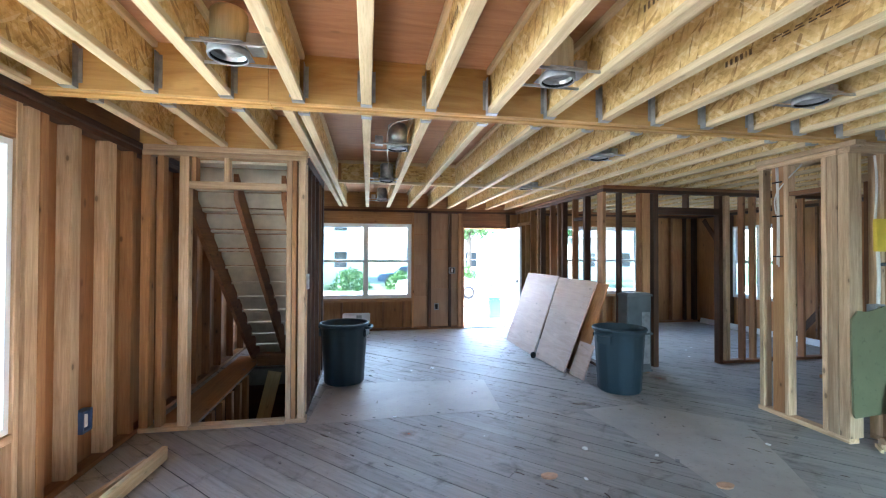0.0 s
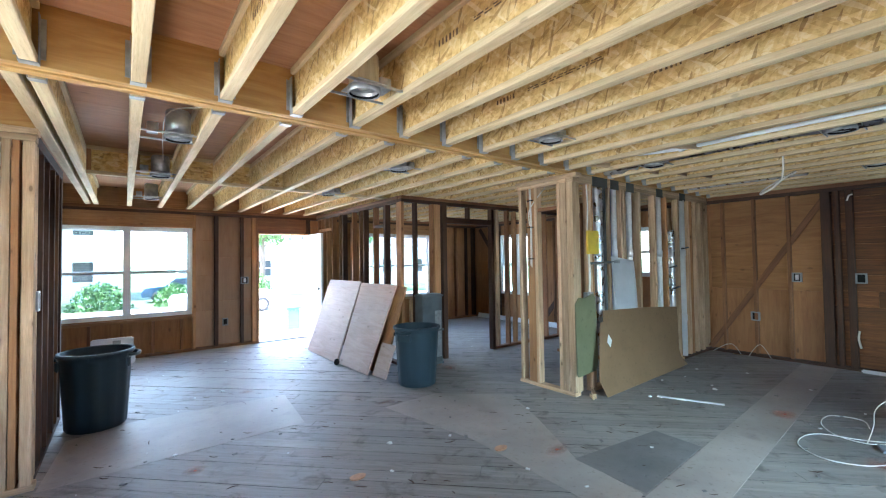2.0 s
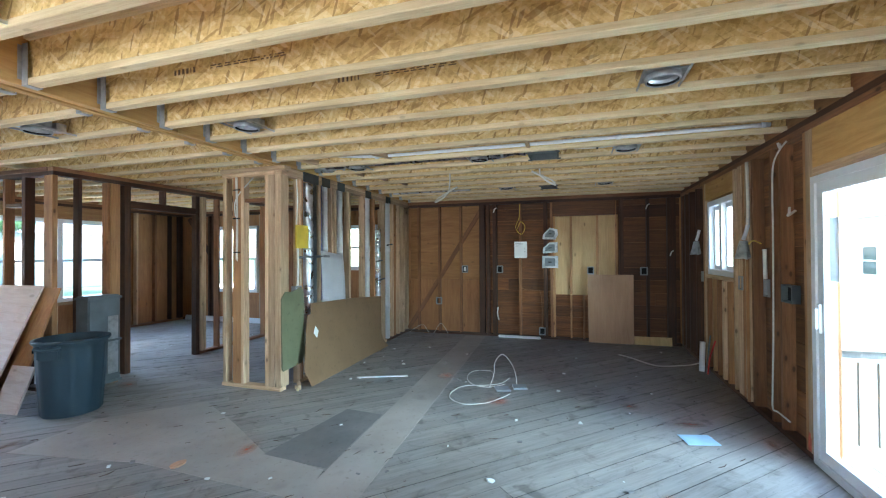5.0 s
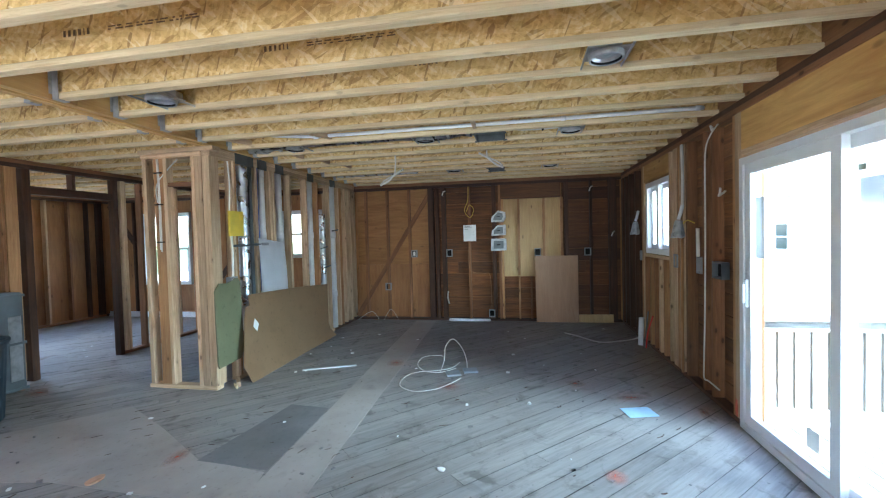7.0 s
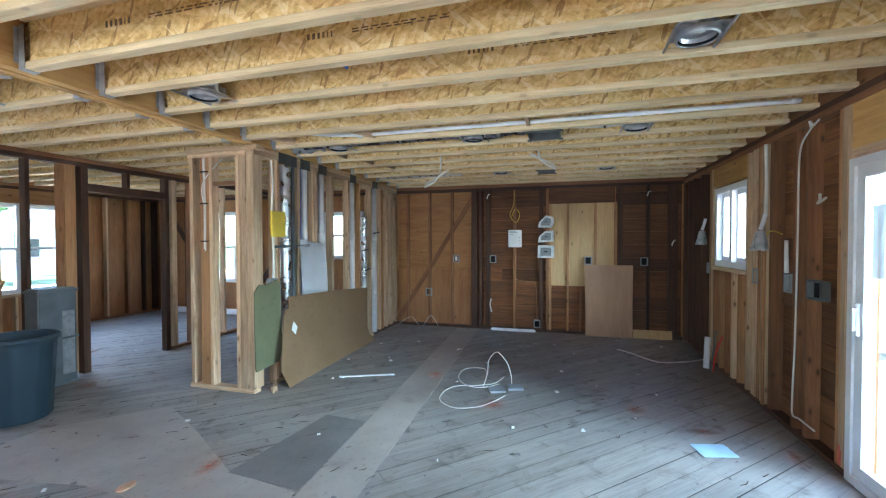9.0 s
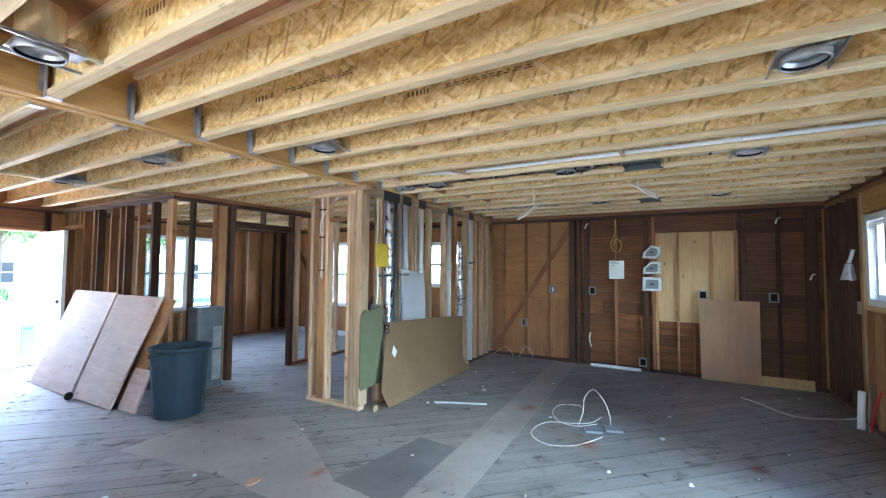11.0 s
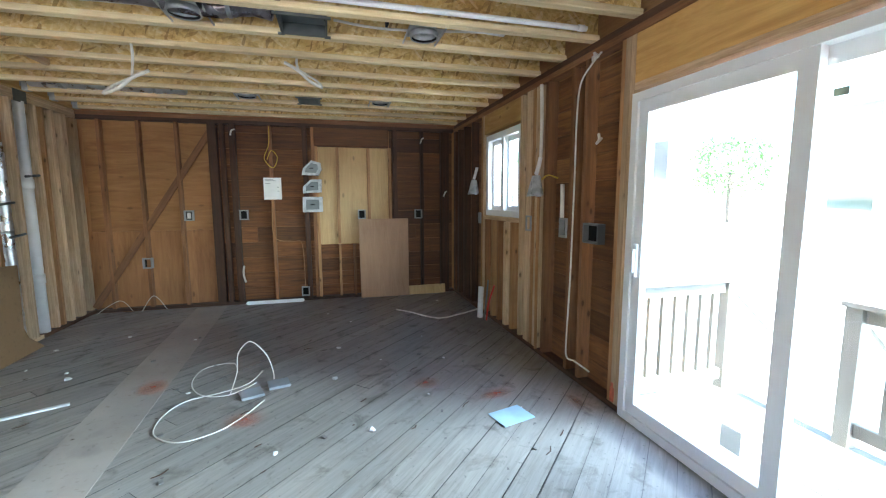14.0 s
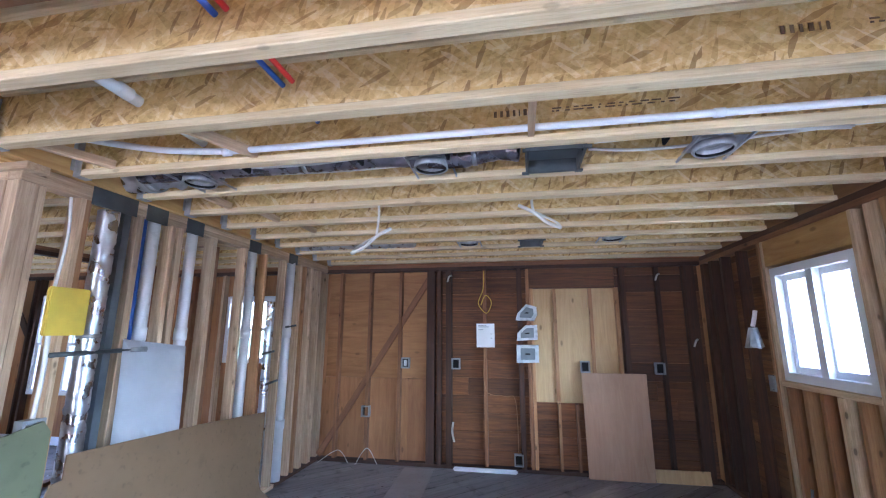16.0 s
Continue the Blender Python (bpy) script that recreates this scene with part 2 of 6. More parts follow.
FIR_D, FIR_L = (0.46, 0.28, 0.145), (0.76, 0.555, 0.35)
M = {}
for ax in "xyz":
    M["new_" + ax] = wood("new_lumber_" + ax, FIR_D, FIR_L, ax)
    M["pale_" + ax] = wood("pale_flange_" + ax, (0.62, 0.45, 0.24), (0.82, 0.67, 0.42), ax, knots=0.4, vary=0.2)
    M["brown_" + ax] = wood("aged_lumber_" + ax, (0.19, 0.078, 0.030), (0.36, 0.165, 0.068), ax, vary=0.5)
    # old dark lumber; in the cellar pit the same colour stands for shade
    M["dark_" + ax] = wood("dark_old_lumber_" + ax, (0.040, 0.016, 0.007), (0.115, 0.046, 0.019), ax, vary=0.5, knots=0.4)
    M["tan_" + ax] = wood("tan_lumber_" + ax, (0.36, 0.165, 0.062), (0.56, 0.30, 0.13), ax, vary=0.35)
M["osb"] = osb("osb_web")
M["beam"] = plywood("laminated_beam", (0.46, 0.21, 0.05), (0.76, 0.47, 0.16), "x", vary=0.45, knots=0.75)
M["deck_under"] = plywood("old_plywood_deck", (0.32, 0.15, 0.07), (0.50, 0.27, 0.14), "x", vary=0.3)
M["sheath"] = plywood("brown_sheathing", (0.28, 0.11, 0.036), (0.52, 0.245, 0.09), "z", vary=0.3, knots=0.8)
M["sheath_e"] = plywood("fir_plywood_wall", (0.245, 0.100, 0.030), (0.46, 0.226, 0.078), "y", vary=0.2, knots=0.8)
M["ply_pale"] = plywood("pale_plywood", (0.46, 0.28, 0.115), (0.68, 0.47, 0.23), "z", knots=0.95)
M["ply_lean"] = plywood("birch_plywood", (0.50, 0.34, 0.26), (0.70, 0.54, 0.44), "y", knots=0.6)
M["board_tan"] = plywood("tan_fibreboard", (0.38, 0.21, 0.115), (0.50, 0.31, 0.18), "z", knots=0.05)
M["plank_wall"] = wood("old_board_sheathing", (0.08, 0.026, 0.0075), (0.27, 0.104, 0.030), "y", vary=0.7, knots=0.3)
M["plank_dark"] = wood("darkest_board_sheathing", (0.075, 0.026, 0.009), (0.21, 0.083, 0.029), "y", vary=0.7, knots=0.3)
M["plank_wall_x"] = wood("old_board_sheathing_south", (0.13, 0.048, 0.017), (0.34, 0.148, 0.052), "x", vary=0.7, knots=0.3)
M["floor"] = floor_wood("dusty_board_floor")
M["floor_far"] = floor_wood("dusty_board_floor_far", True)
M["seam"] = plain("dirt_in_joints", (0.06, 0.054, 0.05), 0.95)
M["beam_x"] = M["beam"]
M["patch"] = patch_wood("dusty_plywood_patch", (0.33, 0.28, 0.245), (0.44, 0.385, 0.345))
M["joint"] = patch_wood("dusty_joint_filling", (0.03, 0.026, 0.023), (0.20, 0.185, 0.175))
M["patch_dark"] = patch_wood("stained_floor_patch", (0.145, 0.132, 0.126), (0.235, 0.218, 0.21))
M["white"] = plain("white_vinyl", (0.80, 0.81, 0.82), 0.4, mottle=0.03)
M["pvc"] = plain("white_pvc", (0.72, 0.73, 0.72), 0.35, mottle=0.06)
M["white_paint"] = plain("white_painted_tread", (0.54, 0.47, 0.36), 0.6, mottle=0.15)
M["steel"] = plain("galvanised_steel", (0.46, 0.47, 0.48), 0.36, 0.85, 0.25, 20)
M["foil"] = plain("foil_duct", (0.62, 0.63, 0.65), 0.3, 1.0, 0.2, 12, 0.5)
M["foil_dark"] = plain("grey_flexible_duct", (0.20, 0.18, 0.20), 0.28, 0.9, 0.3, 14, 0.6)
M["film"] = plain("film_wrapped_plastic", (0.46, 0.48, 0.49), 0.3, mottle=0.2, scale=14)
M["hanger"] = plain("dull_hanger_steel", (0.36, 0.365, 0.37), 0.42, 0.55, 0.25, 20)
M["duct_grey"] = plain("duct_grey", (0.15, 0.165, 0.172), 0.45, 0.5, 0.2, 8)
M["dark_metal"] = plain("dark_box_steel", (0.10, 0.11, 0.11), 0.5, 0.6, 0.2)
M["can_plastic"] = plain("blue_grey_bin_plastic", (0.024, 0.043, 0.056), 0.55, 0, 0.15, 6, 0.25)
M["black"] = plain("black_void", (0.012, 0.012, 0.012), 0.7, mottle=0.2)
for key in ("black", "seam"):
    M[key].node_tree.nodes["Principled BSDF"].inputs["Specular IOR Level"].default_value = 0.1
M["box_blue"] = plain("box_blue_plastic", (0.05, 0.10, 0.22), 0.5)
M["cap"] = plain("pale_orange_plastic", (0.58, 0.33, 0.20), 0.6, mottle=0.2, scale=30)
M["ink"] = plain("faded_brown_ink", (0.17, 0.105, 0.05), 0.8, mottle=0.4, scale=30)
M["plate_grey"] = plain("dull_grey_plate", (0.27, 0.285, 0.305), 0.5)
M["box_grey"] = plain("box_grey_plastic", (0.30, 0.31, 0.31), 0.5)
M["cardboard"] = patch_wood("brown_cardboard", (0.205, 0.117, 0.056), (0.255, 0.152, 0.078))
M["green_board"] = patch_wood("green_backer_board", (0.135, 0.138, 0.07), (0.18, 0.182, 0.098))
M["yellow"] = plain("yellow_cover", (0.72, 0.52, 0.06), 0.55)
M["paper"] = plain("white_paper", (0.80, 0.80, 0.78), 0.8, mottle=0.05)
M["white_sheet"] = plain("white_plastic_sheet", (0.84, 0.85, 0.87), 0.5, mottle=0.08, scale=3)
M["cable"] = plain("white_cable", (0.72, 0.70, 0.64), 0.45)
M["cable_yellow"] = plain("yellow_cable", (0.65, 0.45, 0.04), 0.45)
M["red"] = plain("red_pex", (0.60, 0.03, 0.02), 0.4)
M["blue"] = plain("blue_pex", (0.03, 0.11, 0.42), 0.4)
M["orange_paint"] = plain("orange_marking_paint", (0.62, 0.16, 0.09), 0.7, mottle=0.3, scale=30)
M["sticker"] = film_label("glass_label_film", (0.42, 0.46, 0.48), 0.62)
M["spray"] = spray("orange_spray_paint", (0.88, 0.17, 0.08))
M["blue_paper"] = plain("pale_blue_paper", (0.45, 0.66, 0.80), 0.7)
M["glass"] = glass("window_glass")
M["lens"] = plain("lamp_lens", (0.55, 0.56, 0.55), 0.15, mottle=0.05)
M["asphalt"] = patch_wood("asphalt_road", (0.06, 0.06, 0.062), (0.10, 0.10, 0.10))
M["concrete"] = patch_wood("concrete", (0.50, 0.49, 0.47), (0.62, 0.61, 0.59))
M["lawn"] = patch_wood("lawn", (0.045, 0.075, 0.025), (0.09, 0.13, 0.05))
M["deck"] = wood("deck_board", (0.10, 0.094, 0.082), (0.17, 0.16, 0.14), "x", knots=0.2)
M["rail"] = wood("weathered_rail", (0.20, 0.193, 0.177), (0.27, 0.262, 0.24), "z", knots=0.2, vary=0.15)
M["siding"] = plain("pale_siding", (0.66, 0.67, 0.66), 0.6, mottle=0.05)
M["roof"] = plain("shingle_roof", (0.12, 0.12, 0.13), 0.9, mottle=0.3, scale=20)
M["leaf"] = plain("leaf", (0.055, 0.12, 0.03), 0.55, mottle=0.5, scale=3)
M["bark"] = wood("bark", (0.06, 0.045, 0.03), (0.13, 0.10, 0.075), "z")
M["car_blue"] = plain("blue_car_paint", (0.05, 0.09, 0.15), 0.25, 0.3, 0.05)
M["car_white"] = plain("white_car_paint", (0.70, 0.70, 0.70), 0.25, 0.0, 0.04)
M["rubber"] = plain("tyre_rubber", (0.02, 0.02, 0.02), 0.8)
M["alloy"] = plain("wheel_alloy", (0.45, 0.46, 0.47), 0.3, 0.9)
M["car_glass"] = plain("tinted_glass", (0.02, 0.025, 0.03), 0.08)

# ---- building helpers ----
AT = {}


def thing(name, loc, label, category="", group="", kind=""):
    """A top-level thing: an empty at its base, to which parts are hung."""
    ob = new(name)
    ob.empty_display_size = 0.05
    ob.location = loc
    AT[ob] = Vector(loc)
    return tagged(ob, label, category, group, kind)


def link(name, mesh, parent, at, label=""):
    ob = new(name, mesh)
    AT[ob] = Vector(at)
    if parent is not None:
        ob.parent = parent
        ob.location = Vector(at) - AT[parent]
    else:
        ob.location = at
    if label:
        ob["label"] = label
    return ob


def as_mesh(bm, mat, smooth=False):
    me = bpy.data.meshes.new("mesh")
    if smooth:
        for f in bm.faces:
            f.smooth = True
    bmesh.ops.recalc_face_normals(bm, faces=bm.faces)
    bm.to_mesh(me)
    bm.free()
    me.materials.append(M[mat])
    return me


def part(name, bm, mat, parent, label="", at=None, smooth=False):
    """Links a bmesh built in world metres (or round the point at) as one mesh object."""
    me = as_mesh(bm, mat, smooth)
    if at is None:
        c = sum((v.co for v in me.vertices), Vector()) / max(len(me.vertices), 1)
        me.transform(Matrix.Translation(-c))
        at = c
    return link(name, me, parent, at, label)


BOX_FACES = [(0, 3, 2, 1), (4, 5, 6, 7), (0, 1, 5, 4), (1, 2, 6, 5), (2, 3, 7, 6), (3, 0, 4, 7)]


def add_box(bm, x0, y0, z0, x1, y1, z1, m=None):
    vs = [Vector(p) for p in ((x0, y0, z0), (x1, y0, z0), (x1, y1, z0), (x0, y1, z0), (x0, y0, z1), (x1, y0, z1), (x1, y1, z1), (x0, y1, z1))]
    vs = [bm.verts.new(m @ v if m else v) for v in vs]
    for f in BOX_FACES:
        bm.faces.new([vs[i] for i in f])


SHAPES = {}


def board_mesh(dx, dy, dz, mat, bevel=0.003):
    key = (round(dx, 3), round(dy, 3), round(dz, 3), mat, bevel)
    if key not in SHAPES:
        bm = bmesh.new()
        add_box(bm, -dx / 2, -dy / 2, -dz / 2, dx / 2, dy / 2, dz / 2)
        if bevel and min(dx, dy, dz) > 2.5 * bevel:
            bmesh.ops.bevel(bm, geom=list(bm.edges), offset=bevel, segments=1, affect="EDGES")
        SHAPES[key] = as_mesh(bm, mat)
    return SHAPES[key]


def board(name, parent, x0, y0, z0, x1, y1, z1, mat, bevel=0.003, label=""):
    """A board of sawn timber or sheet that fills a box."""
    return link(name, board_mesh(x1 - x0, y1 - y0, z1 - z0, mat, bevel), parent, ((x0 + x1) / 2, (y0 + y1) / 2, (z0 + z1) / 2), label)


def bar(name, parent, p, q, w, h, mat, roll=0.0, label="", bevel=0.002):
    """A straight board from p to q, w wide and h thick."""
    p, q = Vector(p), Vector(q)
    ob = link(name, board_mesh(w, h, (q - p).length, mat, bevel), parent, (p + q) / 2, label)
    ob.rotation_euler = ((q - p).to_track_quat("Z", "Y").to_matrix() @ Matrix.Rotation(roll, 3, "Z")).to_euler()
    return ob


def tube_bm(points, radius, sides=8, bm=None, smooth_path=True):
    """A round tube along a smoothed path of points."""
    pts = [Vector(p) for p in points]
    if smooth_path and len(pts) > 2:
        out = []
        for i in range(len(pts) - 1):
            a, b, c, d = pts[max(i - 1, 0)], pts[i], pts[i + 1], pts[min(i + 2, len(pts) - 1)]
            for j in range(6):
                t = j / 6
                out.append(0.5 * (2 * b + (c - a) * t + (2 * a - 5 * b + 4 * c - d) * t * t + (3 * b - a - 3 * c + d) * t ** 3))
        pts = out + [pts[-1]]
    bm = bm or bmesh.new()
    rings = []
    side = None
    for i, p in enumerate(pts):
        d = (pts[min(i + 1, len(pts) - 1)] - pts[max(i - 1, 0)]).normalized()
        ref = side if side is not None else (Vector((0, 0, 1)) if abs(d.z) < 0.9 else Vector((1, 0, 0)))
        u = d.cross(ref).cross(d) if side is not None else d.cross(ref)
        u.normalize()
        side = u
        w = d.cross(u)
        rings.append([bm.verts.new(p + radius * (math.cos(2 * math.pi * k / sides) * u + math.sin(2 * math.pi * k / sides) * w)) for k in range(sides)])
    for r, s in zip(rings, rings[1:]):
        for k in range(sides):
            bm.faces.new((r[k], r[(k + 1) % sides], s[(k + 1) % sides], s[k]))
    bm.faces.new(rings[0])
    bm.faces.new(rings[-1])
    return bm


def lathe_bm(profile, sides=32, closed=False):
    """A surface of revolution about z from (radius, z) pairs."""
    bm = bmesh.new()
    rings = [[bm.verts.new((r * math.cos(2 * math.pi * k / sides), r * math.sin(2 * math.pi * k / sides), z)) for k in range(sides)] for r, z in profile]
    for a, b in zip(rings, rings[1:]):
        for k in range(sides):
            bm.faces.new((a[k], a[(k + 1) % sides], b[(k + 1) % sides], b[k]))
    if closed:
        bm.faces.new(rings[0])
        bm.faces.new(rings[-1])
    return bm


def sheet_bm(axis, c0, c1, a0, a1, z0, z1, holes=()):
    """A wall skin with openings: along x (axis 'x', thickness in y) or along y."""
    bm = bmesh.new()
    cuts = sorted({a0, a1, *[min(max(h[i], a0), a1) for h in holes for i in (0, 1)]})
    for p, q in zip(cuts, cuts[1:]):
        spans = [(z0, z1)]
        for h0, h1, b, t in holes:
            if h0 < (p + q) / 2 < h1:
                spans = [s for lo, hi in spans for s in ((lo, min(b, hi)), (max(t, lo), hi)) if s[1] - s[0] > 1e-4]
        for lo, hi in spans:
            if axis == "x":
                add_box(bm, p, c0, lo, q, c1, hi)
            else:
                add_box(bm, c0, p, lo, c1, q, hi)
    bmesh.ops.remove_doubles(bm, verts=bm.verts, dist=1e-5)
    return bm


def framing(wall, axis, c0, c1, studs, z0, z1, mat, width=0.038, skip=()):
    """Upright studs of a wall at the given places along its axis; a place may be (place, material, low, high)."""
    for s in studs:
        a, m, lo, hi = (s, mat, z0, z1) if not isinstance(s, tuple) else (s[0], s[1] or mat, s[2] if len(s) > 2 else z0, s[3] if len(s) > 3 else z1)
        w = s[4] if isinstance(s, tuple) and len(s) > 4 else width
        if axis == "x":
            board("stud", wall, a - w / 2, c0, lo, a + w / 2, c1, hi, m + "_z")
        else:
            board("stud", wall, c0, a - w / 2, lo, c1, a + w / 2, hi, m + "_z")


def rail_board(name, wall, axis, c0, c1, a0, a1, z0, z1, mat):
    if axis == "x":
        board(name, wall, a0, c0, z0, a1, c1, z1, mat + "_x")
    else:
        board(name, wall, c0, a0, z0, c1, a1, z1, mat + "_y")


def planks_on_wall(wall, axis, c0, c1, a0, a1, z0, z1, pitch, mat):
    """Horizontal boards of old sheathing, each its own piece, with open joints."""
    z, rng = z0, random.Random(int(a0 * 100) + 7)
    while z < z1 - 0.02:
        top = min(z + pitch - 0.004, z1)
        cuts = [a0] + ([a0 + (a1 - a0) * rng.uniform(0.35, 0.65)] if rng.random() < 0.35 and a1 - a0 > 0.9 else []) + [a1]
        for p, q in zip(cuts, cuts[1:]):
            off = rng.uniform(0, 0.004)
            if axis == "x":
                board("plank", wall, p + 0.001, c0 - off, z, q - 0.001, c1 - off, top, mat)
            else:
                board("plank", wall, c0 + off, p + 0.001, z, c1 + off, q - 0.001, top, mat)
        z += pitch

# ---- the large structure ----
XW, XE, YS, YN = -1.85, 7.45, -1.55, 8.65      # inner stud faces
CE, UP, D = 2.435, 2.737, 0.092                # joist underside, deck underside, stud depth
J0, STEP = 0.035, 0.4064                       # joist grid
BEAM0, BEAM1 = 3.005, 3.185

# floor base with the stair well cut out
WELL = (-1.42, -0.62, 4.40, 6.25)
bm = bmesh.new()
for x0, y0, x1, y1 in ((XW - 0.2, YS - 0.2, XE + 0.2, WELL[2]), (XW - 0.2, WELL[2], -1.76, WELL[3]), (WELL[1], WELL[2], XE + 0.2, WELL[3]), (XW - 0.2, WELL[3], XE + 0.2, YN + 0.2)):
    add_box(bm, x0, y0, -0.24, x1, y1, -0.03)
floor = part("floor", bm, "joint", None)
tagged(floor, "dusty grey diagonal board subfloor with plywood patches", "floor", kind="structure")

# deck of the floor above, one mesh with the joints between its sheets open
bm = bmesh.new()
y = YS - 0.1
row = 0
while y < YN + 0.1:
    x = XW - 0.1 - (1.2 if row % 2 else 0)
    while x < XE + 0.1:
        add_box(bm, max(x, XW - 0.1), y, UP, min(x + 2.436, XE + 0.1), min(y + 1.216, YN + 0.1), UP + 0.018)
        x += 2.44
    y += 1.22
    row += 1
add_box(bm, XW - 0.1, YS - 0.1, UP + 0.018, XE + 0.1, YN + 0.1, UP + 0.1)
tagged(part("ceiling", bm, "deck_under", None), "brown plywood deck of the storey above, seen between joists", "ceiling", kind="structure")


def wall_skin(name, axis, c0, c1, a0, a1, z0, z1, holes, mat, label):
    w = part(name, sheet_bm(axis, c0, c1, a0, a1, z0, z1, holes), mat, None)
    return tagged(w, label, "wall", kind="structure")


# north wall: street side
WIN_A, DOOR_N, WIN_B = (-0.89, 0.91, 0.63, 2.11), (1.97, 2.88, 0.0, 2.06), (4.17, 5.97, 0.65, 2.12)
north = wall_skin("wall_north", "x", YN + D, YN + D + 0.06, XW - 0.2, XE + 0.2, -0.24, UP, (WIN_A, DOOR_N, WIN_B), "sheath", "brown plywood sheathing behind open stud framing")
framing(north, "x", YN, YN + D, [-1.78, -1.40, (-0.955, None), (-0.915, None), (-0.45, None, 0.04, 0.56), (-0.05, None, 0.04, 0.56), (0.36, None, 0.04, 0.56), (0.76, None, 0.04, 0.56), (0.935, "tan", 0.04, 2.345, 0.05), (1.28, "dark", 0.04, 2.345, 0.06), (1.70, "dark", 0.04, 2.345, 0.05), (1.90, "tan", 0.04, 2.345, 0.06), (1.948, "brown"), (2.90, "dark", 0.04, 2.345), (2.95, "dark"), 3.5, 3.9, (4.12, "new"), (4.15, "new"), (4.6, "new", 0.04, 0.6), (5.0, "new", 0.04, 0.6), (5.4, "new", 0.04, 0.6), (5.99, "new"), (6.03, "new"), (6.4, "new"), 6.8, (7.15, "dark"), (7.4, "dark", 0.04, 2.345, 0.09)], 0.04, 2.345, "brown")
rail_board("bottom_plate", north, "x", YN, YN + D, XW, 1.97, 0.0, 0.04, "brown")
rail_board("bottom_plate", north, "x", YN, YN + D, 2.88, XE, 0.0, 0.04, "brown")
rail_board("top_plate", north, "x", YN - 0.002, YN + D, XW, XE, 2.345, 2.39, "dark")
rail_board("top_plate", north, "x", YN, YN + D, XW, XE, 2.39, CE, "brown")
rail_board("sill_plate", north, "x", YN - 0.002, YN + D, -0.91, 0.915, 0.565, 0.61, "tan")
rail_board("sill_plate", north, "x", YN - 0.002, YN + D, 4.17, 5.97, 0.60, 0.645, "new")
rail_board("header", north, "x", YN + 0.004, YN + D, -0.91, 0.915, 2.115, 2.345, "tan")
rail_board("header", north, "x", YN + 0.004, YN + D, 1.95, 2.9, 2.085, 2.345, "brown")
rail_board("header", north, "x", YN + 0.004, YN + D, 4.13, 6.0, 2.125, 2.345, "tan")
rail_board("rim_board", north, "x", YN + 0.06, YN + D, XW, XE, CE, UP, "tan")
planks_on_wall(north, "x", YN + D - 0.012, YN + D - 0.001, 0.965, 1.25, 0.05, 2.34, 0.62, "board_tan")
planks_on_wall(north, "x", YN + D - 0.012, YN + D - 0.001, 1.31, 1.87, 0.05, 2.34, 0.78, "board_tan")

# south wall: slider and kitchen window
SLIDER, WIN_S = (1.85, 3.68, 0.0, 2.0), (5.24, 6.17, 1.20, 2.105)
south = wall_skin("wall_south", "x", YS - D - 0.06, YS - D - 0.02, XW - 0.2, XE + 0.2, -0.24, UP, (SLIDER, WIN_S), "sheath", "brown board sheathing behind open stud framing")
framing(south, "x", YS - D, YS, [-1.78, -1.4, -1.0, -0.6, -0.2, 0.2, 0.6, 1.0, 1.4, (1.75, "new"), (1.81, "new"), (3.705, "new", 0.04, 2.345, 0.04), (3.75, "new", 0.04, 2.345, 0.05), (3.79, "tan", 0.04, 2.345), (4.17, "brown"), (4.34, "brown", 0.04, 2.345), (4.72, "brown", 0.04, 2.345, 0.05), (4.86, "new", 0.04, 2.345, 0.09), (4.95, "tan"), (5.04, "new", 0.04, 2.345, 0.1), (5.20, "new", 0.04, 2.345), (5.40, "tan", 0.04, 1.15), (5.56, "new", 0.04, 1.15, 0.06), (5.74, "brown", 0.04, 1.15), (5.92, "tan", 0.04, 1.15, 0.05), (6.12, "brown", 0.04, 1.15), (6.20, "new"), (6.26, "tan"), (6.62, "dark"), (6.95, "dark", 0.04, 2.345, 0.05), (7.2, "dark", 0.04, 2.345, 0.07), (7.4, "dark", 0.04, 2.345, 0.09)], 0.04, 2.345, "brown")
rail_board("bottom_plate", south, "x", YS - D, YS, XW, 1.85, 0.0, 0.04, "brown")
rail_board("bottom_plate", south, "x", YS - D, YS, 3.68, XE, 0.0, 0.04, "dark")
rail_board("top_plate", south, "x", YS - D, YS + 0.002, XW, XE, 2.345, 2.39, "brown")
rail_board("top_plate", south, "x", YS - D, YS, XW, XE, 2.39, CE, "dark")
rail_board("header", south, "x", YS - D, YS - 0.004, 1.79, 3.73, 2.065, 2.345, "beam")
rail_board("header_trimmer", south, "x", YS - D, YS - 0.002, 1.83, 3.685, 2.025, 2.065, "new")
rail_board("header", south, "x", YS - D, YS - 0.004, 5.22, 6.19, 2.125, 2.345, "beam")
rail_board("sill_plate", south, "x", YS - D, YS + 0.002, 5.22, 6.18, 1.155, 1.195, "new")
rail_board("rim_board", south, "x", YS - D, YS - 0.06, XW, XE, CE, UP, "tan")
planks_on_wall(south, "x", YS - D - 0.018, YS - D - 0.002, 3.80, 5.0, 0.0, 2.34, 0.19, "plank_wall_x")
planks_on_wall(south, "x", YS - D - 0.018, YS - D - 0.002, 6.27, XE, 0.0, 2.34, 0.19, "plank_wall_x")
planks_on_wall(south, "x", YS - D - 0.018, YS - D - 0.002, 5.06, 6.2, 0.0, 1.15, 0.38, "board_tan")

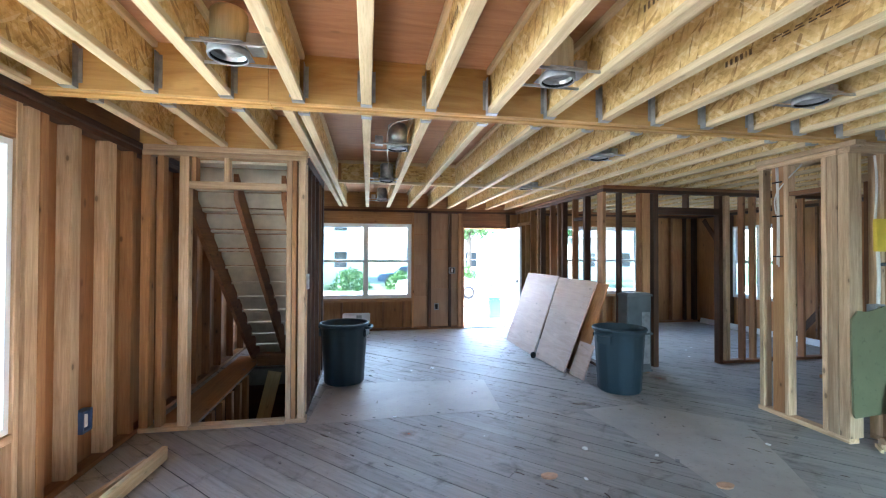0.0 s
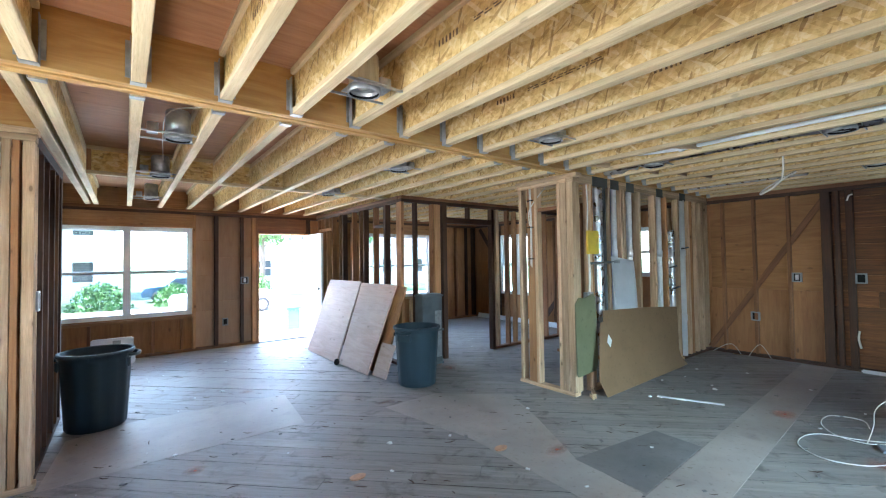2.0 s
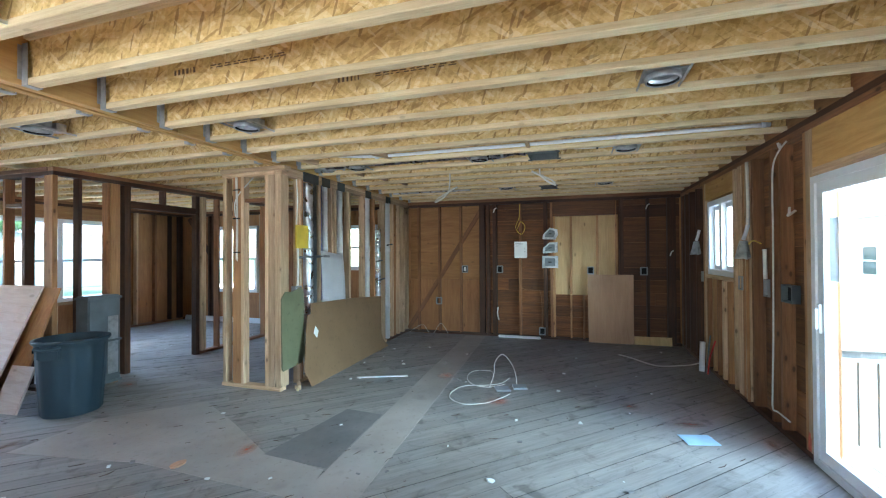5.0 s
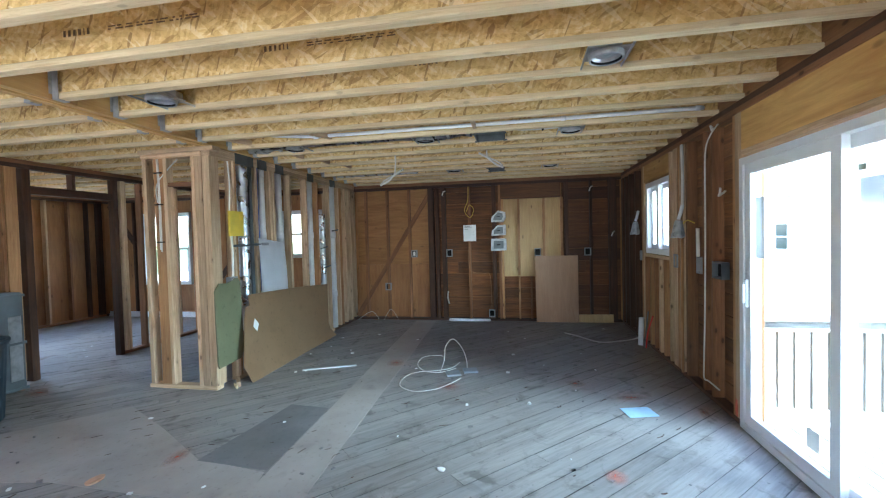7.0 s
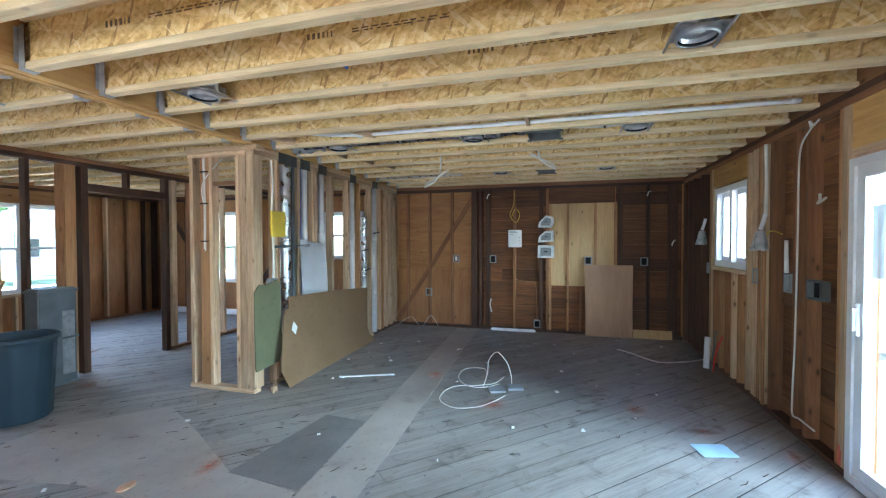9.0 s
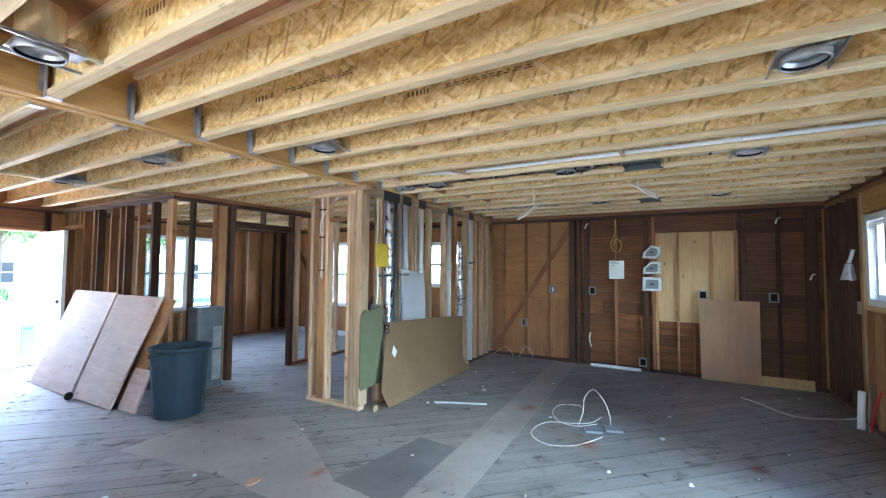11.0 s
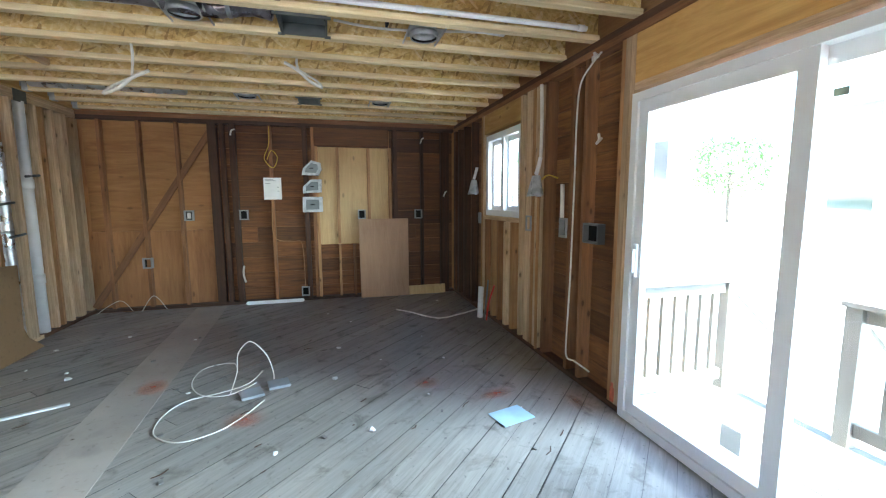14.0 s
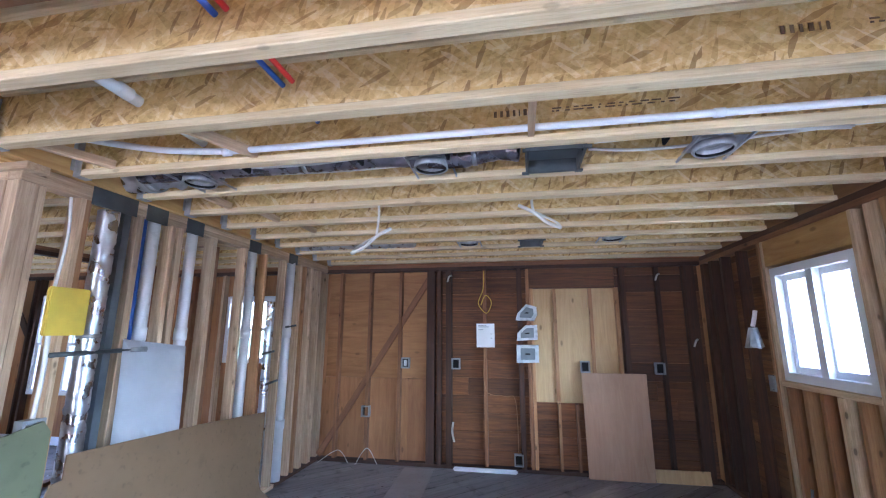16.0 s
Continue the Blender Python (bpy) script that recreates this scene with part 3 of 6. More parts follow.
# east wall: kitchen, bath and bedroom
WIN_E1, WIN_E2 = (3.75, 4.55, 1.15, 2.05), (6.6, 7.75, 0.65, 2.10)
east = wall_skin("wall_east", "y", XE + D + 0.02, XE + D + 0.08, YS - 0.2, YN + 0.2, -0.24, UP, (WIN_E1, WIN_E2), "sheath", "old board and plywood sheathing behind dark stud framing")
board("sheathing_panel", east, XE + D - 0.012, 1.60, 1.0, XE + D + 0.02, 3.04, 2.345, "sheath_e")
board("sheathing_panel", east, XE + D - 0.012, 1.60, 0.0, XE + D + 0.02, 3.04, 0.996, "sheath")
planks_on_wall(east, "y", XE + D - 0.002, XE + D + 0.018, 0.40, 1.60, 0.0, 2.345, 0.205, "plank_wall")
planks_on_wall(east, "y", XE + D - 0.002, XE + D + 0.018, -0.60, 0.40, 0.0, 0.76, 0.19, "plank_wall")
board("plywood_infill", east, XE + D - 0.008, -0.60, 0.765, XE + D + 0.012, 0.38, 2.10, "ply_pale")
board("infill_header", east, XE + 0.01, -0.60, 2.105, XE + D + 0.015, 0.40, 2.345, "plank_dark")
planks_on_wall(east, "y", XE + D - 0.002, XE + D + 0.018, YS, -0.62, 0.0, 2.345, 0.205, "plank_dark")
framing(east, "y", XE, XE + D, [(7.9, "dark"), (7.5 + 0.3, "dark"), (6.5, "new"), (6.1, "brown"), (5.7, "brown"), (4.62, "new"), (3.68, "new"), 5.1, (3.13, "new", 0.04, 2.345, 0.09), (2.85, "brown"), (2.44, "brown"), (2.03, "brown"), (1.63, "dark", 0.04, 2.345, 0.10), (1.52, "dark", 0.04, 2.345, 0.05), (1.40, "dark", 0.04, 2.345, 0.07), (0.95, "brown"), (0.52, "dark", 0.04, 2.345, 0.06), (0.42, "brown", 0.04, 2.345, 0.04), (0.375, "tan", 0.04, 2.1), (0.10, "tan", 0.04, 0.76, 0.03), (-0.10, "brown", 0.04, 0.76, 0.03), (-0.615, "tan", 0.04, 2.1), (-0.69, "dark", 0.04, 2.345, 0.06), (-1.08, "dark"), (-1.42, "dark", 0.04, 2.345, 0.12)], 0.04, 2.345, "brown")
board("stud", east, XE + D - 0.05, 0.08, 0.78, XE + D - 0.01, 0.12, 2.10, "tan_z")
board("stud", east, XE + D - 0.05, -0.34, 0.78, XE + D - 0.01, -0.30, 2.10, "tan_z")
rail_board("bottom_plate", east, "y", XE, XE + D, YS, YN, 0.0, 0.04, "dark")
rail_board("top_plate", east, "y", XE, XE + D, YS, YN, 2.345, 2.39, "dark")
rail_board("top_plate", east, "y", XE, XE + D, YS, YN, 2.39, CE, "brown")
bar("brace", east, (XE - 0.001 + 0.03, 3.06, 0.06), (XE + 0.029, 1.60, 2.33), 0.075, 0.022, "brown_z", math.pi / 2)
bar("brace", east, (XE + 0.029, 8.5, 2.3), (XE + 0.029, 7.9, 1.5), 0.10, 0.022, "dark_z", math.pi / 2)
bar("brace", east, (XE + 0.029, 5.5, 1.3), (XE + 0.029, 6.45, 0.1), 0.10, 0.022, "dark_z", math.pi / 2)

# west wall
WIN_W = (0.85, 3.0, 0.53, 2.13)
west = wall_skin("wall_west", "y", XW - D - 0.06, XW - D, YS - 0.2, YN + 0.2, -0.24, UP, (WIN_W,), "sheath", "reddish brown plywood sheathing behind stud framing")
framing(west, "y", XW - D, XW, [-1.45, -1.0, -0.6, -0.2, 0.2, 0.6, (0.78, "new"), (0.82, "new"), (3.03, "new", 0.04, 2.345, 0.04), (3.13, "new", 0.04, 2.345, 0.09), (3.215, "tan", 0.04, 2.345, 0.06), (3.49, "new", 0.04, 2.345, 0.09), (3.88, "new", 0.04, 2.345, 0.10), (4.18, "tan", 0.04, 2.345, 0.06), (4.7, "brown"), (5.1, "brown"), (5.5, "brown"), (5.9, "brown"), (6.3, "brown"), (6.8, "brown"), (7.3, "brown"), (7.8, "brown"), (8.3, "brown")], 0.04, 2.345, "brown")
rail_board("bottom_plate", west, "y", XW - D, XW, YS, YN, 0.0, 0.04, "brown")
rail_board("top_plate", west, "y", XW - D, XW + 0.002, YS, YN, 2.345, 2.39, "dark")
rail_board("top_plate", west, "y", XW - D, XW + 0.03, YS, YN, 2.39, CE, "dark")
rail_board("header", west, "y", XW - D, XW - 0.004, 0.84, 3.02, 2.14, 2.345, "tan")
rail_board("sill_plate", west, "y", XW - D, XW + 0.002, 0.84, 3.01, 0.48, 0.525, "new")
rail_board("rim_board", west, "y", XW - D, XW - 0.06, YS, YN, CE, UP, "tan")

# bearing wall under the beam, carrying the plumbing
plumb = thing("wall_plumbing", (5.6, 3.1, 0), "open stud wall of new lumber carrying pipes and ducts", "wall", kind="structure")
framing(plumb, "x", 3.055, 3.145, [(4.19, "new"), (4.22, "tan"), (4.58, "new", 0.04, 2.345, 0.05), (4.86, "new"), (4.93, "new", 0.04, 2.345, 0.05), (5.30, "new", 0.04, 2.345, 0.05), (5.72, "new"), (6.05, "tan"), (6.42, "new"), (6.76, "new"), (6.86, "tan"), (7.02, "new", 0.04, 2.345, 0.06), (7.22, "new", 0.04, 2.345, 0.09)], 0.04, 2.345, "new")
rail_board("bottom_plate", plumb, "x", 3.055, 3.145, 4.17, 6.5, 0.0, 0.04, "new")
rail_board("bottom_plate", plumb, "x", 3.055, 3.145, 6.5, XE, 0.0, 0.04, "dark")
rail_board("top_plate", plumb, "x", 3.053, 3.147, 3.86, XE, 2.345, 2.39, "new")
rail_board("top_plate", plumb, "x", 3.055, 3.145, 3.86, XE, 2.39, CE, "new")

# end of the bearing wall: short return with the built-up post
back = thing("wall_return", (3.91, 3.5, 0), "short stud wall of new lumber with a built-up corner post", "wall", kind="structure")
for i, (a, b) in enumerate(((3.065, 3.105), (3.107, 3.147), (3.149, 3.189), (3.191, 3.231), (3.233, 3.273))):
    board("post_ply", back, 3.86 + 0.004 * (i % 2), a, 0.04, 3.955, b, 2.345, "new_z")
board("post_ply", back, 3.957, 3.067, 0.04, 3.997, 3.21, 2.345, "new_z")
board("stud", back, 3.862, 3.56, 0.04, 3.95, 3.60, 2.345, "new_z")
board("stud", back, 3.866, 3.60, 0.04, 3.95, 3.715, 2.345, "tan_z")
board("stud", back, 3.86, 3.80, 0.04, 3.95, 3.845, 2.345, "new_z")
rail_board("blocking", back, "y", 3.87, 3.945, 3.276, 3.557, 2.06, 2.098, "brown")
rail_board("bottom_plate", back, "y", 3.855, 3.95, 3.065, 3.86, 0.0, 0.04, "new")
rail_board("top_plate", back, "y", 3.855, 3.95, 3.15, 3.86, 2.345, 2.39, "new")
rail_board("top_plate", back, "y", 3.84, 3.95, 3.0, 3.87, 2.392, CE, "new")

# hall wall with the doorway to the street bedroom
HY = 5.37
hall = thing("wall_hall", (4.5, HY, 0), "old dark stud wall with a framed doorway", "wall", kind="structure")
framing(hall, "x", HY, HY + D, [(3.12, "tan", 0.04, 2.345, 0.05), (3.36, "dark"), (3.66, "brown", 0.04, 2.345, 0.03), (3.74, "tan", 0.04, 2.345, 0.11), (3.885, "dark", 0.0, 2.345, 0.075), (4.90, "dark", 0.0, 2.345, 0.06), (5.01, "new", 0.04, 2.345, 0.07), (5.28, "brown"), (5.46, "tan"), (5.9, "new"), (6.3, "brown"), (6.7, "brown"), (7.1, "brown"), (4.38, "dark", 2.16, 2.345)], 0.04, 2.345, "brown")
rail_board("header", hall, "x", HY, HY + D, 3.92, 4.87, 2.07, 2.16, "dark")
rail_board("top_plate", hall, "x", HY, HY + D, 3.10, XE, 2.345, 2.39, "dark")
rail_board("top_plate", hall, "x", HY, HY + D, 3.10, XE, 2.39, CE, "brown")
rail_board("bottom_plate", hall, "x", HY, HY + D, 4.93, XE, 0.0, 0.04, "brown")

# wall between living room and bedroom
LX = 3.10
liv = thing("wall_living", (LX, 7.0, 0), "old dark stud wall between living room and bedroom", "wall", kind="structure")
framing(liv, "y", LX, LX + D, [(5.49, "tan", 0.04, 2.345, 0.05), (5.86, "dark", 0.04, 2.345, 0.06), (6.2, "brown"), (6.55, "dark"), (6.70, "brown"), (6.98, "brown"), (7.38, "dark"), (7.52, "brown", 0.04, 2.345, 0.06), (7.85, "brown"), (8.12, "tan", 0.04, 2.1), (8.0, "tan", 2.15, 2.345, 0.03), (8.2, "tan", 2.15, 2.345, 0.03), (8.4, "tan", 2.15, 2.345, 0.03), (8.55, "brown")], 0.04, 2.345, "dark")
rail_board("top_plate", liv, "y", LX, LX + D, HY + D, YN, 2.345, 2.39, "dark")
rail_board("top_plate", liv, "y", LX - 0.01, LX + D, HY + D, YN, 2.39, CE, "brown")
rail_board("bottom_plate", liv, "y", LX, LX + D, HY + D, YN, 0.0, 0.04, "dark")
rail_board("blocking", liv, "y", LX, LX + D, 7.9, 8.52, 2.1, 2.15, "tan")
rail_board("blocking", liv, "y", LX, LX + D, 5.9, 6.17, 2.02, 2.06, "dark")

# partition of the bath and hall, seen through the studs
bath = thing("wall_bath", (5.6, 4.4, 0), "stud partition between bath and hall", "wall", kind="structure")
framing(bath, "y", 5.55, 5.64, [3.3, 3.7, 4.1, 4.5], 0.04, 2.345, "brown")
rail_board("top_plate", bath, "y", 5.55, 5.64, 3.15, 4.6, 2.345, CE, "new")
rail_board("bottom_plate", bath, "y", 5.55, 5.64, 3.15, 4.6, 0.0, 0.04, "brown")

# stair enclosure: framed opening and side wall
clos = thing("wall_stair_front", (-1.1, 4.25, 0), "new lumber framing of the doorway under the stairs", "wall", kind="structure")
SY = 4.25
framing(clos, "x", SY, SY + D, [(-1.80, "tan", 0.04, 2.345, 0.07), (-1.69, "tan", 0.04, 2.345, 0.05), (-1.505, "new", 0.04, 2.345, 0.075), (-0.645, "new", 0.04, 2.345, 0.045), (-0.60, "tan", 0.04, 2.345, 0.038), (-0.535, "new", 0.04, 2.345, 0.06), (-1.17, "new", 2.135, 2.345), (-1.43, "tan", 2.135, 2.345)], 0.04, 2.345, "new")
rail_board("header", clos, "x", SY, SY + D, -1.467, -0.668, 2.075, 2.135, "new")
rail_board("top_plate", clos, "x", SY - 0.003, SY + D, -1.83, -0.50, 2.345, 2.39, "new")
rail_board("top_plate", clos, "x", SY - 0.012, SY + D, -1.84, -0.49, 2.392, CE, "new")
rail_board("bottom_plate", clos, "x", SY - 0.004, SY + D, -1.84, -1.46, 0.0, 0.04, "new")
rail_board("bottom_plate", clos, "x", SY - 0.004, SY + D, -1.455, -0.67, -0.005, 0.03, "new")
rail_board("bottom_plate", clos, "x", SY - 0.004, SY + D, -0.665, -0.49, 0.0, 0.04, "new")
side = thing("wall_stair_side", (-0.55, 5.2, 0), "old dark studs along the side of the stairs", "wall", kind="structure")
framing(side, "y", -0.60, -0.51, [(4.42, "new", 0.04, 2.345, 0.04), (4.70, "dark"), (5.0, "dark"), (5.35, "dark"), (5.62, "brown"), (5.85, "dark", 0.04, 2.345, 0.07)], 0.04, 2.345, "dark")
rail_board("top_plate", side, "y", -0.60, -0.51, 4.345, 5.9, 2.345, CE, "dark")
rail_board("bottom_plate", side, "y", -0.60, -0.51, 4.345, 5.9, 0.0, 0.04, "dark")

# beam of four laminated plies
beam = thing("ceiling_beam", (2.8, 3.1, CE), "flush laminated veneer beam of four plies carrying the joists", "beam", kind="structure")
w = (BEAM1 - BEAM0) / 4
for i in range(4):
    for x0, x1 in ((XW, -0.55), (-0.55, 2.6), (2.6, XE)):
        board("ply", beam, x0 + 0.002, BEAM0 + i * w + (0.007 if i else 0.003), CE + (0.006 if i % 2 else 0), x1, BEAM0 + (i + 1) * w - (0.007 if i < 3 else 0.003), UP, "beam")

rim = thing("stair_rim", (-1.2, 4.27, CE), "laminated rim board closing the joists at the stair opening", "beam", kind="structure")
board("ply", rim, XW, 4.245, CE + 0.002, -0.51, 4.285, UP, "beam")
board("ply", rim, XW, 4.287, CE + 0.002, -0.51, 4.327, UP, "beam")

# wooden I-joists and their hangers


def joist(y0, y1, label):
    """An I-joist along y with its middle at x = 0: flanges, strand-board web and printed marks."""
    j = thing("floor_joist", (0, (y0 + y1) / 2, CE), label, "joist", "joists overhead")
    board("bottom_flange", j, -0.032, y0, CE, 0.032, y1, CE + 0.038, "pale_y", 0.004)
    board("top_flange", j, -0.032, y0, UP - 0.038, 0.032, y1, UP, "pale_y", 0.004)
    bmw = bmesh.new()
    add_box(bmw, -0.005, y0, CE + 0.038, 0.005, y1, UP - 0.038)
    part("web", bmw, "osb", j)
    return j


def hanger():
    """A galvanised face-mount hanger round the foot of a joist, south side of the beam."""
    h = thing("joist_hanger", (0, BEAM0, CE), "galvanised steel joist hanger nailed to the beam", "hanger", "joist hangers")
    bmh = bmesh.new()
    y = BEAM0
    add_box(bmh, -0.036, y - 0.05, CE - 0.004, 0.036, y - 0.002, CE - 0.0015)
    for s in (-1, 1):
        add_box(bmh, s * 0.0345 - 0.0015, y - 0.05, CE - 0.004, s * 0.0345 + 0.0015, y - 0.002, CE + 0.235)
        add_box(bmh, min(s * 0.033, s * 0.056), y - 0.0045, CE + 0.03, max(s * 0.033, s * 0.056), y - 0.002, CE + 0.225)
    part("strap", bmh, "hanger", h)
    return h


grid = [J0 + STEP * k for k in range(-4, 19)]
first_s = joist(YS - 0.02, BEAM0 - 0.004, "engineered wood I-joist with pale flanges and strand-board web")
first_n = joist(BEAM1 + 0.004, YN + 0.055, "engineered wood I-joist running over living room and bedroom")
first_w = joist(BEAM1 + 0.004, 4.238, "short engineered wood I-joist ending at the stair opening")
first_h = hanger()
hb = AT[first_h]
south_joists = []
for i, gx in enumerate(grid):
    for src in (first_s, first_n if gx > -0.5 else first_w):
        m = Matrix.Translation((gx, AT[src].y, CE))
        if i == 0 or (src is first_n and i == 4):
            src.matrix_basis = m
        else:
            copy_thing(src, m)
    if i == 0:
        first_h.matrix_basis = Matrix.Translation((gx, hb.y, hb.z))
    else:
        copy_thing(first_h, Matrix.Translation((gx, hb.y, hb.z)))
    copy_thing(first_h, Matrix.Translation((gx, BEAM1, CE)) @ Matrix.Rotation(math.pi, 4, "Z"))
copy_thing(first_n, Matrix.Translation((-0.47, AT[first_n].y, CE)))
for lx in (XW + 0.04,):
    copy_thing(first_s, Matrix.Translation((lx, AT[first_s].y, CE)))



def joist_block():
    """A length of I-joist set crosswise between two joists, with a web stiffener at one end."""
    b = thing("joist_block", (0, 5.93, CE), "short I-joist block set crosswise between two joists", "joist", "blocks between joists")
    half = STEP / 2 - 0.034
    board("bottom_flange", b, -half, 5.90, CE + 0.006, half, 5.96, CE + 0.042, "pale_x", 0.003)
    board("top_flange", b, -half, 5.90, UP - 0.042, half, 5.96, UP - 0.002, "pale_x", 0.003)
    bmb = bmesh.new()
    add_box(bmb, -half, 5.925, CE + 0.042, half, 5.935, UP - 0.042)
    part("web", bmb, "osb", b)
    board("stiffener", b, -half + 0.002, 5.885, CE + 0.044, -half + 0.04, 5.923, UP - 0.044, "tan_z", 0.003)
    return b


first_b = joist_block()
for i, gx in enumerate([g for g in grid if -0.6 < g < 2.9]):
    m = Matrix.Translation((gx + STEP / 2, AT[first_b].y, CE))
    if i == 0:
        first_b.matrix_basis = m
    else:
        copy_thing(first_b, m)

# ---- windows and doors ----


def pane_frame(bmf, axis, c0, c1, a0, a1, z0, z1, w):
    for b in ((a0, a1, z0, z0 + w), (a0, a1, z1 - w, z1), (a0, a0 + w, z0 + w, z1 - w), (a1 - w, a1, z0 + w, z1 - w)):
        if axis == "x":
            add_box(bmf, b[0], c0, b[2], b[1], c1, b[3])
        else:
            add_box(bmf, c0, b[0], b[2], c1, b[1], b[3])


def glaze(parent, axis, c, a0, a1, z0, z1):
    bmg = bmesh.new()
    if axis == "x":
        add_box(bmg, a0, c, z0, a1, c + 0.004, z1)
    else:
        add_box(bmg, c, a0, z0, c + 0.004, a1, z1)
    g = part("pane", bmg, "glass", parent)
    g.visible_shadow = False
    return g


def window(name, axis, c, hole, units, hung, label, rim=0.035, sash_w=0.042):
    """A vinyl window in a wall: outer frame, sashes and panes. c: its middle plane; hung: double-hung sashes, else casements."""
    a0, a1, z0, z1 = hole
    ob = thing(name, ((a0 + a1) / 2, c, z0) if axis == "x" else (c, (a0 + a1) / 2, z0), label, "window", kind="structure")
    bmf = bmesh.new()
    pane_frame(bmf, axis, c - 0.05, c + 0.05, a0, a1, z0, z1, rim)
    part("window_frame", bmf, "white", ob)
    inset = rim - 0.01
    wu = (a1 - a0 - 2 * inset) / units
    for u in range(units):
        p, q = a0 + inset + u * wu + 0.008, a0 + inset + (u + 1) * wu - 0.008
        if u:
            bmm = bmesh.new()
            if axis == "x":
                add_box(bmm, p - 0.045, c - 0.045, z0 + 0.036, p + 0.03, c + 0.045, z1 - 0.036)
            else:
                add_box(bmm, c - 0.045, p - 0.045, z0 + 0.036, c + 0.045, p + 0.03, z1 - 0.036)
            part("mullion", bmm, "white", ob)
        zm = (z0 + z1) / 2
        for k, (b, t) in enumerate(((z0 + 0.03, zm + 0.02), (zm - 0.02, z1 - 0.03)) if hung else ((z0 + rim - 0.005, z1 - rim + 0.005),)):
            off = -0.022 if k == 0 else 0.022
            bms = bmesh.new()
            pane_frame(bms, axis, c + off - 0.018, c + off + 0.018, p, q, b, t, sash_w)
            sash = part("sash", bms, "white", ob)
            glaze(sash, axis, c + off, p + sash_w - 0.002, q - sash_w + 0.002, b + sash_w - 0.002, t - sash_w + 0.002)
    return ob


window("window_1", "x", YN + D - 0.01, WIN_A, 2, True, "white vinyl twin double-hung window facing the street")
window("window_2", "x", YN + D - 0.01, WIN_B, 2, True, "white vinyl twin double-hung bedroom window")
window("window_3", "x", YS - D + 0.02, WIN_S, 2, False, "white vinyl casement window in the kitchen wall", 0.065, 0.055)
window("window_4", "y", XW - D + 0.03, WIN_W, 2, False, "large white window in the side wall")
window("window_5", "y", XE + D - 0.01, WIN_E1, 1, True, "white vinyl bathroom window")
window("window_6", "y", XE + D - 0.01, WIN_E2, 2, True, "white vinyl window in the bedroom end wall")

# sliding glass door
sl = thing("door_1", (2.76, YS - 0.05, 0), "white vinyl sliding glass door to the deck", "door", kind="structure")
c = YS - 0.045
bmf = bmesh.new()
pane_frame(bmf, "x", c - 0.06, c + 0.06, 1.852, 3.678, 0.004, 1.998, 0.05)
part("frame", bmf, "white", sl)
for k, (p, q, off) in enumerate(((2.70, 3.63, 0.025), (1.90, 2.80, -0.025))):
    bms = bmesh.new()
    pane_frame(bms, "x", c + off - 0.02, c + off + 0.02, p, q, 0.055, 1.95, 0.075)
    leaf = part("sliding_panel" if k == 0 else "fixed_panel", bms, "white", sl)
    glaze(leaf, "x", c + off, p + 0.07, q - 0.07, 0.125, 1.88)
    if k == 0:
        bmh = bmesh.new()
        add_box(bmh, 3.575, c + 0.046, 0.92, 3.605, c + 0.066, 1.12)
        add_box(bmh, 3.58, c + 0.066, 0.95, 3.60, c + 0.085, 1.09)
        bmesh.ops.bevel(bmh, geom=list(bmh.edges), offset=0.004, segments=1, affect="EDGES")
        part("handle", bmh, "white", leaf)
    for (u, z0, z1, wd, mt) in (((3.46, 1.28, 1.70, 0.10, "sticker"), (2.93, 0.21, 0.32, 0.10, "sticker")) if k == 0 else ((2.60, 1.22, 1.72, 0.14, "sticker"), (2.66, 1.76, 1.79, 0.05, "green_board"))):
        bml = bmesh.new()
        add_box(bml, u - wd / 2, c + off + 0.006, z0, u + wd / 2, c + off + 0.0075, z1)
        part("sticker", bml, mt, leaf, "grey factory label on the glass")

board("threshold_board", sl, 1.855, c + 0.062, 0.0, 2.70, c + 0.085, 0.075, "tan_x")

# entry door, standing open into the room
fd = thing("door_2", (2.88, YN, 0), "white panelled entry door standing open into the room", "door", kind="structure")
bmd = bmesh.new()
add_box(bmd, 2.86, 7.80, 0.015, 2.903, 8.66, 2.035)
part("door_leaf", bmd, "white", fd)
for z0, z1 in ((0.25, 0.95), (1.1, 1.85)):
    for y0, y1 in ((7.92, 8.19), (8.27, 8.54)):
        bmd = bmesh.new()
        pane_frame(bmd, "y", 2.855, 2.862, y0, y1, z0, z1, 0.03)
        part("door_panel", bmd, "white", fd)
bmd = lathe_bm([(0.0, 0.0), (0.028, 0.0), (0.028, 0.008), (0.01, 0.012), (0.01, 0.04), (0.03, 0.05), (0.03, 0.065), (0.0, 0.075)], 16)
knob = part("door_knob", bmd, "dark_metal", fd, smooth=True)
AT[knob] = Vector((2.86, 7.87, 1.0))
knob.location = AT[knob] - AT[fd]
knob.rotation_euler = (0, -math.pi / 2, 0)
bmd = bmesh.new()
for b in ((1.972, 1.992, 0.0, 2.04), (2.903, 2.876 + 0.04, 0.0, 2.04)):
    add_box(bmd, min(b[:2]), YN - 0.004, b[2], max(b[:2]), YN + 0.15, b[3])
add_box(bmd, 1.972, YN - 0.004, 2.04, 2.916, YN + 0.15, 2.065)
part("door_jamb", bmd, "tan_z", fd)
bmd = bmesh.new()
add_box(bmd, 1.99, YN - 0.02, 0.0, 2.9, YN + 0.15, 0.02)
part("threshold", bmd, "steel", fd)

